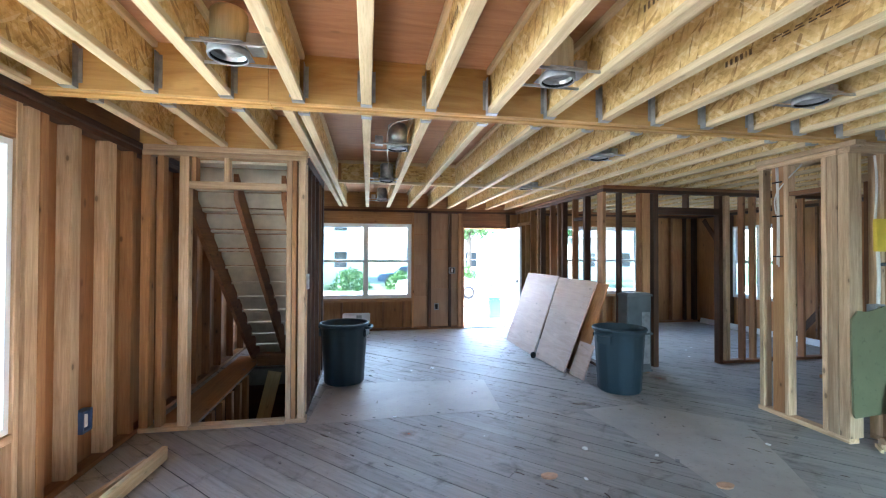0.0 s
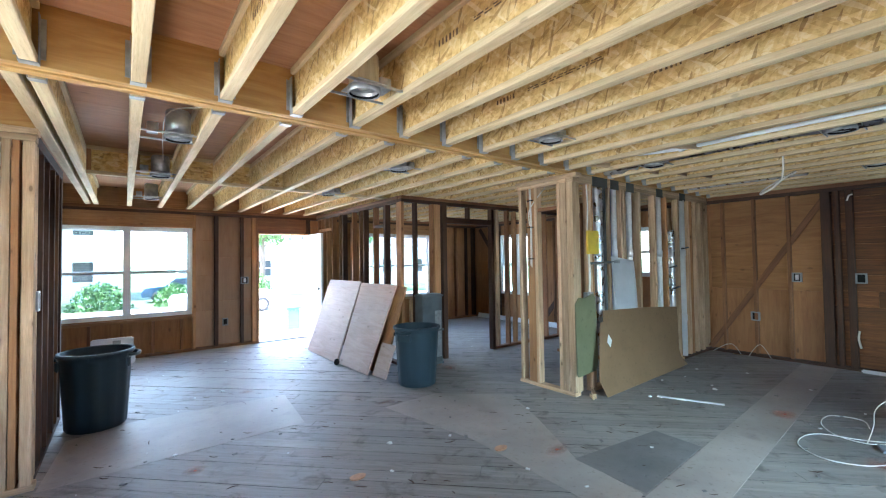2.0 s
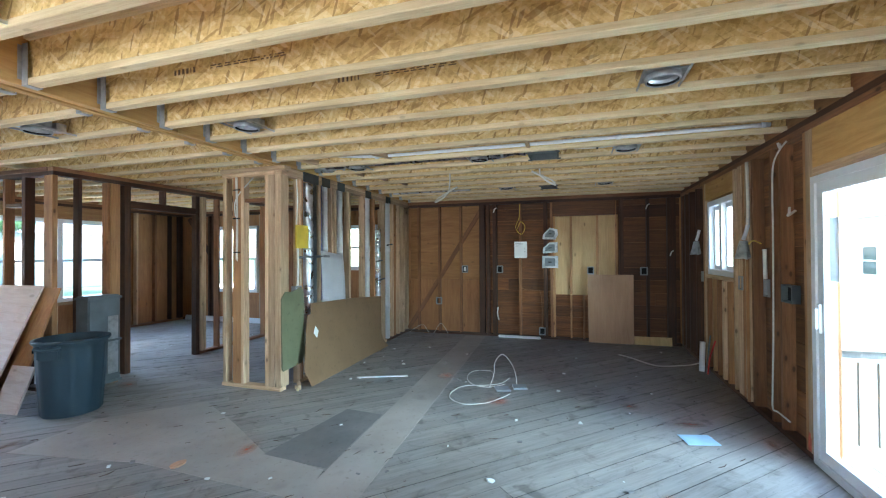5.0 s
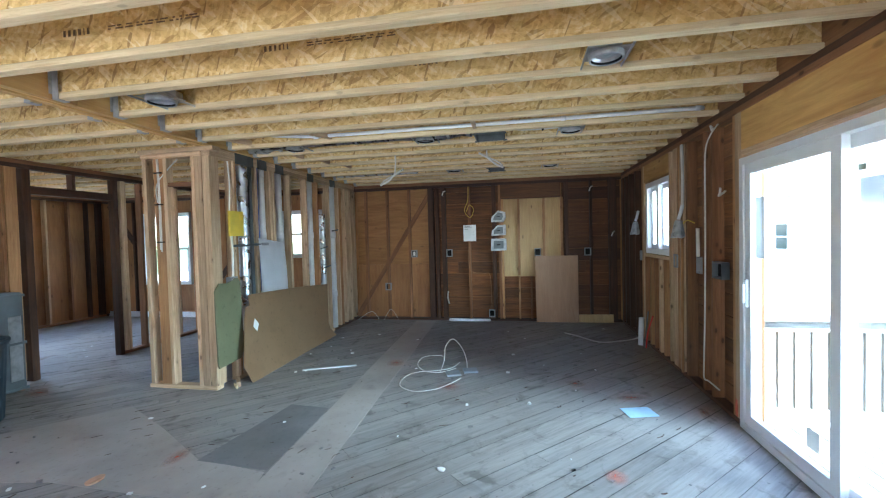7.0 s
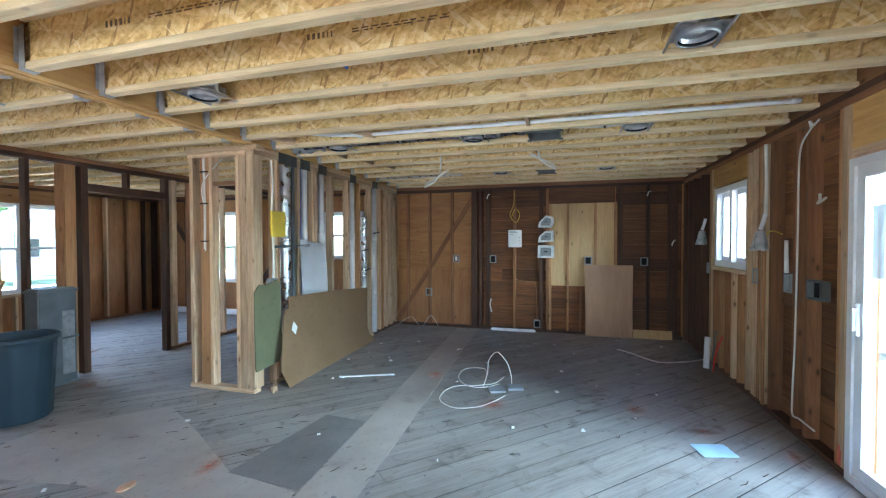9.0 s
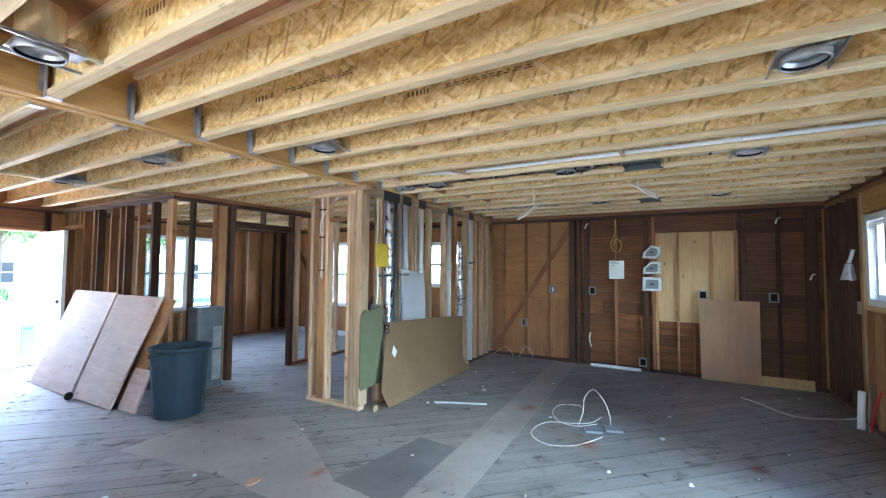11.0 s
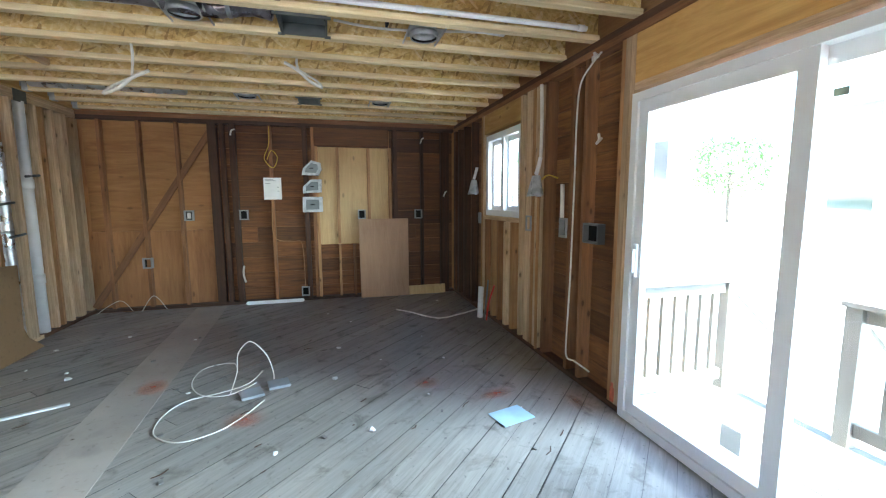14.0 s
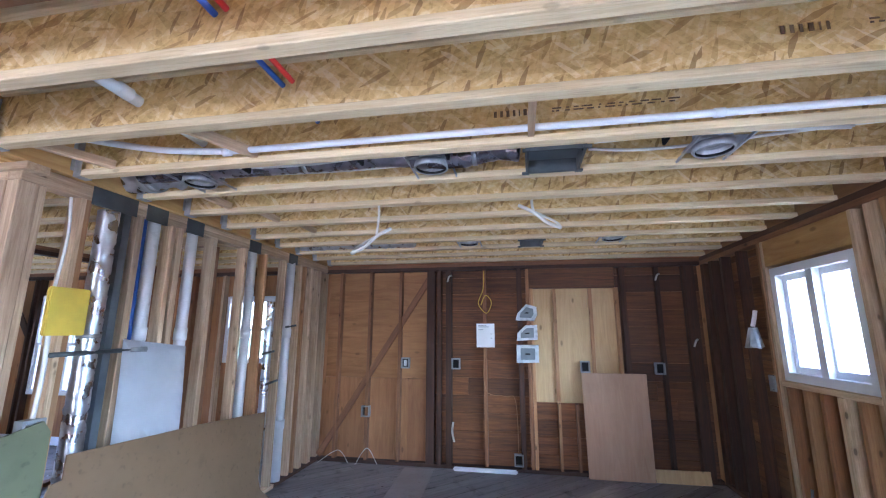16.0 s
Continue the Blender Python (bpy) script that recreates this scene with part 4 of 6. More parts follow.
# ---- outside ----
bm = bmesh.new()
add_box(bm, -400, -400, -0.9, 400, 400, -0.75)
tagged(part("ground", bm, "lawn", None), "lawn and yards round the house", "ground", kind="structure")
bm = bmesh.new()
add_box(bm, -150, 17.5, -0.8, 150, 26.0, -0.745)
tagged(part("road", bm, "concrete", None), "sunlit pale street in front of the house", "road", kind="structure")
bm = bmesh.new()
add_box(bm, -7, YN + 0.25, -0.8, 10, 17.4, -0.72)
tagged(part("pavement", bm, "concrete", None), "pale concrete drive and front walk", "pavement", kind="structure")
bm = bmesh.new()
add_box(bm, -150, 17.25, -0.8, 150, 17.45, -0.63)
tagged(part("kerb", bm, "concrete", None), "concrete kerb along the street", "kerb", kind="structure")

# pale ground added over the lawn as a reflector for the ceiling
bm = bmesh.new()
add_box(bm, -60, -90, -0.8, 70, YS - 0.3, -0.735)
tagged(part("patio", bm, "concrete", None), "pale ground added behind the house to bounce sunlight indoors", "patio", kind="structure")

# front stoop and rear deck
st = thing("front_stoop", (2.4, 9.6, -0.75), "concrete stoop before the entry door", "stoop")
for i in range(3):
    bmx = bmesh.new()
    add_box(bmx, 1.5, YN + 0.16, -0.76, 3.4, YN + 1.5 + 0.3 * i, -0.06 - 0.2 * i)
    part("step", bmx, "concrete", st)

dk = thing("deck", (2.4, -2.35, -0.2), "weathered board deck behind the house with baluster railing", "deck")
y = YS - 0.165
while y > -2.9:
    board("deck_board", dk, 0.5, y - 0.138, -0.235, 4.22, y, -0.2, "deck")
    y -= 0.144
for px, py in ((4.16, -1.78), (4.16, -2.95), (3.28, -2.95), (1.95, -2.95), (0.55, -2.95), (0.55, -1.78)):
    board("deck_post", dk, px - 0.045, py - 0.045, -0.76, px + 0.045, py + 0.045, 0.71, "rail")
for rx in (4.16, 0.55):
    board("handrail", dk, rx - 0.07, -3.01, 0.712, rx + 0.07, -1.73, 0.75, "rail", 0.006)
    board("deck_rail", dk, rx - 0.02, -2.90, 0.62, rx + 0.02, -1.83, 0.708, "rail")
    board("deck_rail", dk, rx - 0.02, -2.90, -0.12, rx + 0.02, -1.83, -0.03, "rail")
    y = -1.93
    while y > -2.86:
        board("baluster", dk, rx - 0.018, y - 0.018, -0.028, rx + 0.018, y + 0.018, 0.618, "rail", 0)
        y -= 0.125
board("handrail", dk, 0.63, -3.02, 0.712, 3.34, -2.88, 0.75, "rail", 0.006)
for xa, xb in ((0.60, 1.90), (2.0, 3.23)):
    board("deck_rail", dk, xa, -2.97, 0.62, xb, -2.93, 0.708, "rail")
    board("deck_rail", dk, xa, -2.97, -0.12, xb, -2.93, -0.03, "rail")
    x = xa + 0.09
    while x < xb - 0.03:
        board("baluster", dk, x - 0.018, -2.968, -0.028, x + 0.018, -2.932, 0.618, "rail", 0)
        x += 0.125
for rx in (4.16, 3.28):
    bar("stair_rail", dk, (rx, -3.02, 0.66), (rx, -3.72, 0.05), 0.04, 0.09, "rail")
    board("stair_post", dk, rx - 0.045, -3.80, -0.76, rx + 0.045, -3.71, 0.10, "rail")
    bar("stair_stringer", dk, (rx, -2.99, -0.34), (rx, -3.70, -0.72), 0.04, 0.2, "rail")
for i in range(2):
    board("deck_step", dk, 3.31, -3.27 - 0.28 * i, -0.42 - 0.18 * i, 4.13, -3.01 - 0.28 * i, -0.385 - 0.18 * i, "deck")


def house(x0, y0, x1, y1, h, front, storeys, label):
    """A clapboard house with gable roof and windows on the side that faces us (front: 'n' or 's')."""
    b = thing("house", ((x0 + x1) / 2, (y0 + y1) / 2, -0.75), label, "house")
    bmw = bmesh.new()
    add_box(bmw, x0, y0, -0.76, x1, y1, h)
    part("wall", bmw, "siding", b)
    bmr = bmesh.new()
    ym, e = (y0 + y1) / 2, 0.4
    vs = [bmr.verts.new(p) for p in ((x0 - e, y0 - e, h - 0.1), (x1 + e, y0 - e, h - 0.1), (x1 + e, y1 + e, h - 0.1), (x0 - e, y1 + e, h - 0.1), (x0 - e, ym, h + 2.4), (x1 + e, ym, h + 2.4))]
    for f in ((0, 1, 5, 4), (3, 4, 5, 2), (0, 4, 3), (1, 2, 5), (0, 3, 2, 1)):
        bmr.faces.new([vs[i] for i in f])
    part("roof", bmr, "roof", b)
    yf, d = (y0, -1) if front == "s" else (y1, 1)
    n = max(2, int((x1 - x0) / 2.6))
    for s in range(storeys):
        for i in range(n):
            cx = x0 + (i + 0.5) * (x1 - x0) / n
            z = 0.4 + s * 2.8
            bmf = bmesh.new()
            pane_frame(bmf, "x", yf - 0.05, yf + 0.05, cx - 0.55, cx + 0.55, z, z + 1.35, 0.08)
            wnd = part("window", bmf, "white", b)
            bmp = bmesh.new()
            add_box(bmp, cx - 0.47, min(yf, yf + 0.02 * d), z + 0.08, cx + 0.47, max(yf, yf + 0.02 * d), z + 1.27)
            part("pane", bmp, "car_glass", wnd)
            bmp = bmesh.new()
            add_box(bmp, cx - 0.47, yf - 0.04, z + 0.65, cx + 0.47, yf + 0.04, z + 0.70)
            part("glazing_bar", bmp, "white", wnd)
    z = -0.6
    bml = bmesh.new()
    while z < h - 0.1:
        add_box(bml, x0 + 0.02, min(yf, yf + 0.018 * d), z, x1 - 0.02, max(yf, yf + 0.018 * d), z + 0.012)
        z += 0.18
    part("siding_shadow_line", bml, "siding", b)
    return b


house(-9.5, 33, -0.5, 42, 5.2, "s", 2, "pale two-storey clapboard house across the street")
house(3.5, 34, 13.5, 43, 5.2, "s", 2, "pale grey clapboard house across the street")
house(17, 33, 27, 42, 3.0, "s", 1, "low white clapboard house across the street")
house(-2.0, -24, 8, -15, 3.2, "n", 1, "white neighbouring house behind the yard")
house(21, -19, 30, -12, 3.0, "n", 1, "white low house beyond the back yard")
house(11.5, -4, 19, 6, 3.2, "n", 1, "white neighbouring house beside the drive")


def tree(x, y, height, crown, label, n=260, seed=1):
    """A tapered trunk with limbs and a crown of many small leaf clumps."""
    rng = random.Random(seed)
    t = thing("tree", (x, y, -0.75), label, "tree")
    bmt = bmesh.new()
    tube_bm([(x, y, -0.78), (x + 0.05, y, height * 0.3), (x - 0.08, y + 0.05, height * 0.6)], 0.16, 8, bmt)
    for k in range(6):
        a = k * 1.05
        tube_bm([(x, y, height * 0.35 + 0.1 * k), (x + math.cos(a) * crown * 0.4, y + math.sin(a) * crown * 0.4, height * 0.6), (x + math.cos(a) * crown * 0.75, y + math.sin(a) * crown * 0.75, height * 0.75)], 0.05, 6, bmt)
    part("trunk", bmt, "bark", t)
    bmc = bmesh.new()
    for _ in range(n):
        u = Vector((rng.gauss(0, 1), rng.gauss(0, 1), rng.gauss(0, 1))).normalized() * crown * rng.uniform(0.35, 1.0) ** 0.6
        c = Vector((x, y, height * 0.7)) + Vector((u.x, u.y, u.z * 0.8))
        for _ in range(7):
            q = Euler((rng.uniform(0, 6), rng.uniform(0, 6), rng.uniform(0, 6))).to_matrix()
            o = c + Vector((rng.uniform(-.3, .3), rng.uniform(-.3, .3), rng.uniform(-.3, .3))) * crown * 0.3
            s = 0.13 * rng.uniform(0.7, 1.5)
            bmc.faces.new([bmc.verts.new(o + q @ Vector(p) * s) for p in ((-1, 0, 0), (0, -0.55, 0.1), (1.1, 0, 0), (0, 0.55, 0.1))])
    part("crown", bmc, "leaf", t)
    return t


tree(-5.6, 29.5, 5.5, 2.3, "leafy street tree with a broad green crown", 420, 3)
tree(7.2, 29.5, 6.5, 2.4, "tall leafy tree beyond the street", 420, 4)
tree(-9.0, 28.0, 6.0, 2.4, "green street tree beside a house", 300, 5)
tree(13.0, 28.0, 6.0, 2.2, "green tree before a low house", 300, 8)


tree(42.0, -26.0, 7.0, 4.0, "leafy tree beyond the back yard", 380, 15)
tree(47.0, -36.0, 7.5, 4.5, "tall leafy tree far behind the yard", 380, 16)
tree(30.0, -33.0, 6.0, 3.6, "leafy tree at the end of the yard", 340, 17)
tree(44.0, -17.0, 6.5, 4.0, "leafy tree far beyond the neighbouring house", 340, 18)


def bush(x, y, r, h, seed, label):
    rng = random.Random(seed)
    b = thing("bush", (x, y, -0.75), label, "bush")
    bmc = bmesh.new()
    for _ in range(900):
        a, rr, z = rng.uniform(0, 6.28), r * rng.random() ** 0.5, rng.random()
        o = Vector((x + math.cos(a) * rr * (1 - 0.4 * z), y + math.sin(a) * rr * (1 - 0.4 * z), -0.76 + h * z * (1 - 0.3 * rr / r)))
        q = Euler((rng.uniform(0, 6), rng.uniform(0, 6), rng.uniform(0, 6))).to_matrix()
        bmc.faces.new([bmc.verts.new(o + q @ Vector(p) * 0.11) for p in ((-1, 0, 0), (0, -0.5, 0.1), (1, 0, 0), (0, 0.5, 0.1))])
    part("foliage", bmc, "leaf", b)


bush(6.6, 27.6, 0.9, 1.7, 11, "rounded green shrub beyond the street")
bush(2.2, 27.4, 1.2, 1.3, 12, "low green shrub by the pavement opposite")
bush(-1.0, 27.4, 1.4, 1.5, 13, "low green hedge by the pavement opposite")


def car(x, y, paint, label):
    """A parked saloon seen from the side, with wheels, windows and bumpers."""
    c = thing("car", (x, y, -0.745), label, "car")
    g = -0.745
    prof = [(-2.15, 0.35), (-2.2, 0.62), (-2.05, 0.86), (-1.1, 0.95), (-0.55, 1.40), (0.75, 1.43), (1.35, 0.98), (2.1, 0.90), (2.2, 0.6), (2.15, 0.32)]
    bmb = bmesh.new()
    rings = []
    for yy, k in ((-0.85, 0.97), (-0.78, 1.0), (0.78, 1.0), (0.85, 0.97)):
        rings.append([bmb.verts.new((x + px * k, y + yy * (0.84 if pz > 1.2 else 1.0), g + pz * k)) for px, pz in prof])
    for a, b2 in zip(rings, rings[1:]):
        for i in range(len(prof)):
            j = (i + 1) % len(prof)
            bmb.faces.new((a[i], a[j], b2[j], b2[i]))
    bmb.faces.new(rings[0])
    bmb.faces.new(rings[-1])
    part("body", bmb, paint, c)
    for sgn in (-1, 1):
        for p in (((-0.98, 0.97), (-0.52, 1.33), (0.05, 1.35), (0.05, 0.98)), ((0.12, 0.98), (0.12, 1.35), (0.70, 1.36), (1.18, 1.0))):
            bmg = bmesh.new()
            lo = [bmg.verts.new((x + px, y + sgn * (0.80 if pz > 1.2 else 0.858), g + pz)) for px, pz in p]
            hi = [bmg.verts.new((x + px, y + sgn * (0.70 if pz > 1.2 else 0.76), g + pz)) for px, pz in p]
            bmg.faces.new(lo)
            bmg.faces.new(hi)
            for i in range(4):
                bmg.faces.new((lo[i], lo[(i + 1) % 4], hi[(i + 1) % 4], hi[i]))
            part("side_window", bmg, "car_glass", c)
        for wx in (-1.35, 1.35):
            wh = part("wheel", lathe_bm([(0.20, -0.10), (0.30, -0.11), (0.33, -0.07), (0.33, 0.07), (0.30, 0.11), (0.20, 0.10)], 24), "rubber", c, smooth=True)
            AT[wh] = Vector((x + wx, y + sgn * 0.78, g + 0.33))
            wh.location = AT[wh] - AT[c]
            wh.rotation_euler = (math.pi / 2, 0, 0)
            rm = new("rim", as_mesh(lathe_bm([(0.0, 0.085), (0.06, 0.10), (0.17, 0.08), (0.20, 0.10), (0.20, -0.10), (0.17, -0.08), (0.0, -0.085)], 20), "alloy", True))
            rm.parent = wh
    return c


car(2.9, 30.5, "car_blue", "dark blue saloon parked across the street")
car(3.7, 21.6, "car_white", "white saloon parked before the house")
bin_ = thing("recycling_bin", (4.15, 13.6, -0.72), "blue plastic recycling bin on the front walk", "bin")
bmx = bmesh.new()
add_box(bmx, 3.95, 13.4, -0.72, 4.35, 13.8, 0.05)
bmesh.ops.bevel(bmx, geom=list(bmx.edges), offset=0.03, segments=2, affect="EDGES")
part("body", bmx, "blue", bin_)
bmx = bmesh.new()
add_box(bmx, 3.92, 13.37, 0.05, 4.38, 13.83, 0.11)
part("lid", bmx, "blue", bin_)

# ---- stairs ----
stairs = thing("staircase", (-1.1, 5.2, 0), "wooden staircase seen from below, pale treads on three stringers", "staircase", kind="structure")
RISE, RUN, Y0 = 0.195, 0.225, 7.0
for i in range(12):
    yr, z = Y0 - i * RUN, i * RISE
    board("riser", stairs, -1.58, yr, z + 0.012, -0.62, yr + 0.018, z + RISE - 0.034, "white_paint", 0.002)
    board("tread", stairs, -1.58, max(yr - RUN - 0.002, 4.346), z + RISE - 0.026, -0.62, yr + 0.03, z + RISE, "white_paint", 0.003)
for sx in (-1.56, -1.13, -0.72):
    bms = bmesh.new()
    for s0, s1 in ((sx - 0.02, sx + 0.02),):
        prof = [(Y0 + 0.03, 0.0), (Y0 - 0.30, 0.0)]
        prof += [(Y0 - 11.6 * RUN, 11.6 * RISE - 0.26), (Y0 - 11.6 * RUN, 11.6 * RISE - 0.03), (Y0, -0.0 + 0.10)]
        a = [bms.verts.new((s0, py, pz)) for py, pz in prof]
        b = [bms.verts.new((s1, py, pz)) for py, pz in prof]
        bms.faces.new(a)
        bms.faces.new(b)
        for i in range(len(prof)):
            j = (i + 1) % len(prof)
            bms.faces.new((a[i], a[j], b[j], b[i]))
    part("stringer", bms, "brown_y", stairs)

# well below the floor, with the ledge beside it and the cellar's framing; pit shade put into its wood colour
well = thing("stair_well", (-1.0, 5.3, -0.1), "dark opening to the cellar stairs with old framing", "stairwell", kind="structure")
wx0, wx1, wy0, wy1 = WELL
# pit box closed in near-black wood, the gloom below painted in
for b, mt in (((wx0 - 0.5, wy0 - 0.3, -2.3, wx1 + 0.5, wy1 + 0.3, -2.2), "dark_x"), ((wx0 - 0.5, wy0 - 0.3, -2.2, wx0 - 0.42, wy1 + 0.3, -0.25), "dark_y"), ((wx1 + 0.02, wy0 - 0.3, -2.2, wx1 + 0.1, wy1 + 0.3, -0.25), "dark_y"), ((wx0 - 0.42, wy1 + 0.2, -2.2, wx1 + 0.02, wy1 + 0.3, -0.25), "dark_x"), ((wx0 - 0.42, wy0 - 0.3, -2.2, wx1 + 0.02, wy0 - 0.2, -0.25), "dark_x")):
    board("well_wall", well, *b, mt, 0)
board("ledge", well, -1.79, 4.36, -0.028, -1.44, 6.9, 0.006, "tan_y")
board("ledge", well, -1.40, 6.28, 0.006, -0.62, 6.42, 0.16, "brown_x")
for py in (4.7, 5.0, 5.3, 5.6, 5.9):
    board("cripple_stud", well, -1.48, py, -1.6, -1.42, py + 0.085, -0.029, "tan_z")
# treads darkened like the pit walls to look unlit
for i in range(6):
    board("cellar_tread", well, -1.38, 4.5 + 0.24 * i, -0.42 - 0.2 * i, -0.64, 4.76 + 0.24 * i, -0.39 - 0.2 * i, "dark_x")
# no brace: pale board whose colour stands for the lit patch in the cellar
bar("cellar_brace", well, (-1.34, 6.2, -0.85), (-1.16, 6.22, -0.06), 0.17, 0.02, "pale_z", math.pi / 2)

# ---- bins ----


def trash_can(x, y, turn, label):
    """A round ribbed bin with rolled rim and two moulded handles."""
    c = thing("trash_can", (x, y, 0), label, "bin", "bins")
    prof = [(0.0, 0.0), (0.215, 0.0), (0.226, 0.012), (0.262, 0.62), (0.268, 0.63), (0.268, 0.665), (0.285, 0.668), (0.292, 0.685), (0.288, 0.70), (0.268, 0.702), (0.262, 0.69), (0.218, 0.03), (0.0, 0.025)]
    bmb = lathe_bm(prof, 96)
    for v in bmb.verts:
        if 0.01 < v.co.z < 0.625 and v.co.xy.length > 0.2:
            flute = 0.0035 * math.tanh(4.0 * math.cos(12 * math.atan2(v.co.y, v.co.x)))
            v.co.xy = v.co.xy * (1 + flute / 0.25)
    part("body", bmb, "can_plastic", c, at=(x, y, 0), smooth=True)
    for k in range(2):
        a = turn + k * math.pi
        d, s = Vector((math.cos(a), math.sin(a), 0)), Vector((-math.sin(a), math.cos(a), 0))
        o = Vector((x, y, 0))
        bmh = tube_bm([o + d * 0.265 + s * 0.09 + Vector((0, 0, 0.655)), o + d * 0.312 + s * 0.075 + Vector((0, 0, 0.65)), o + d * 0.325 + Vector((0, 0, 0.645)), o + d * 0.312 - s * 0.075 + Vector((0, 0, 0.65)), o + d * 0.265 - s * 0.09 + Vector((0, 0, 0.655))], 0.017, 8)
        part("handle", bmh, "can_plastic", c, smooth=True)
        bmh = bmesh.new()
        m = Matrix.Translation(o + d * 0.268 + Vector((0, 0, 0.585))) @ Matrix.Rotation(a, 4, "Z")
        add_box(bmh, -0.02, -0.095, -0.045, 0.012, 0.095, 0.05, m)
        bmesh.ops.bevel(bmh, geom=list(bmh.edges), offset=0.01, segments=2, affect="EDGES")
        part("handle_bracket", bmh, "can_plastic", c)
    a = turn - 1.2
    o = Vector((x, y, 0)) + Vector((math.cos(a), math.sin(a), 0)) * 0.266
    bml = bmesh.new()
    add_box(bml, -0.003, -0.07, -0.02, 0.002, 0.07, 0.02, Matrix.Translation(o + Vector((0, 0, 0.60))) @ Matrix.Rotation(a, 4, "Z"))
    part("moulded_mark", bml, "black", c)
    return c


trash_can(-0.22, 5.44, 2.9, "dark blue-grey round plastic bin beside the stair wall")
trash_can(2.84, 4.62, -2.75, "dark blue-grey round plastic bin beside leaning plywood")

# ---- leaning sheets by the living room wall ----


def sheet(name, foot0, foot1, top1, top0, thick, mat, label, category):
    """A flat sheet given by its four corners, with real thickness."""
    pts = [Vector(p) for p in (foot0, foot1, top1, top0)]
    n = (pts[1] - pts[0]).cross(pts[3] - pts[0]).normalized() * thick
    bms = bmesh.new()
    a = [bms.verts.new(p) for p in pts]
    b = [bms.verts.new(p + n) for p in pts]
    bms.faces.new(a)
    bms.faces.new(b)
    for i in range(4):
        bms.faces.new((a[i], a[(i + 1) % 4], b[(i + 1) % 4], b[i]))
    return tagged(part(name, bms, mat, None), label, category)


sheet("plywood_sheet", (2.47, 7.38, 0.004), (2.48, 6.20, 0.004), (3.0, 6.42, 1.17), (2.98, 7.62, 1.17), 0.018, "ply_lean", "pale plywood sheet leaning on the stud wall", "plywood")
sheet("plywood_sheet", (2.49, 6.14, 0.004), (2.52, 5.30, 0.004), (3.06, 5.42, 1.15), (3.0, 6.40, 1.15), 0.018, "ply_lean", "pale plywood sheet leaning beside another sheet", "plywood")
# brown sheathing colour here carries the shadow on the sheet's face
sheet("plywood_sheet", (2.66, 5.75, 0.004), (2.68, 5.16, 0.004), (3.085, 5.20, 1.13), (3.075, 5.80, 1.13), 0.018, "sheath", "plywood offcut leaning behind a larger sheet, its shade coloured brown", "plywood")
sheet("plywood_offcut", (2.575, 5.26, 0.004), (2.60, 4.96, 0.004), (2.77, 5.0, 0.40), (2.75, 5.30, 0.40), 0.018, "ply_lean", "small square plywood offcut leaning on a sheet", "plywood")
dp = thing("sheet_metal_duct", (3.47, 5.25, 0), "grey sheet-metal duct section standing against studs", "duct")
bm = bmesh.new()
add_box(bm, 3.30, 5.14, 0.03, 3.64, 5.35, 1.02)
bmesh.ops.bevel(bm, geom=list(bm.edges), offset=0.012, segments=2, affect="EDGES")
part("casing", bm, "duct_grey", dp)
for z in (0.03, 0.5, 0.99):
    bm = bmesh.new()
    add_box(bm, 3.29, 5.13, z - 0.012, 3.65, 5.355, z + 0.012)
    part("seam", bm, "duct_grey", dp)
bm = bmesh.new()
add_box(bm, 3.50, 5.132, 0.12, 3.61, 5.138, 0.78)
part("foil_label", bm, "steel", dp)
bm = bmesh.new()
add_box(bm, 3.32, 5.15, 0.0, 3.36, 5.33, 0.02)
add_box(bm, 3.58, 5.15, 0.0, 3.62, 5.33, 0.02)
part("skid", bm, "brown_y", dp)

# ---- pipes and boards on the plumbing wall ----


def pipe(name, pts, r, mat, label, category="pipe", sides=12, group=""):
    return tagged(part(name, tube_bm(pts, r, sides), mat, None, smooth=True), label, category, group)


def stack(x, r, z0, z1, mat, label, name="drain_pipe"):
    p = thing(name, (x, 3.09, z0), label, "pipe", "pipes in the stud wall")
    part("tube", tube_bm([(x, 3.09, z0), (x, 3.09, z1)], r, 16), mat, p, smooth=True)
    for zc in (0.6, 1.55):
        if z0 < zc < z1:
            part("coupling", tube_bm([(x, 3.09, zc - 0.045), (x, 3.09, zc + 0.045)], r * 1.14, 16), mat, p, smooth=True)
    return p


stack(4.72, 0.04, 0.045, 2.34, "pvc", "white vertical vent pipe in the stud wall")
stack(5.08, 0.04, 0.045, 2.34, "pvc", "white vertical drain pipe in the stud wall")
stack(5.86, 0.042, 0.045, 2.34, "pvc", "white vertical drain pipe between studs")
stack(6.57, 0.05, 0.045, 2.34, "pvc", "white thick waste pipe rising by the corner")
stack(4.645, 0.014, 0.9, 2.34, "blue", "blue water tube beside a vent pipe", "water_pipe")


def flex_duct(name, pts, r, label, mat="foil"):
    """A flexible foil duct with wire rings and straps."""
    pts = [Vector(p) for p in pts]
    d = thing(name, pts[len(pts) // 2], label, "duct")
    bmd = tube_bm(pts, r, 16)
    rng = random.Random(9)
    bmd.verts.ensure_lookup_table()
    for i, v in enumerate(bmd.verts):
        ring = i // 16
        v.co += Vector((rng.uniform(-1, 1), rng.uniform(-1, 1), rng.uniform(-1, 1))) * r * (0.08 if ring % 2 else 0.03)
    part("sleeve", bmd, mat, d, smooth=True)
    for i in range(2, len(pts) - 1, 6):
        u = (pts[i + 1] - pts[i]).normalized() * 0.012
        part("strap", tube_bm([pts[i] - u, pts[i] + u], r * 1.07, 16), "steel", d, smooth=True)
    return d


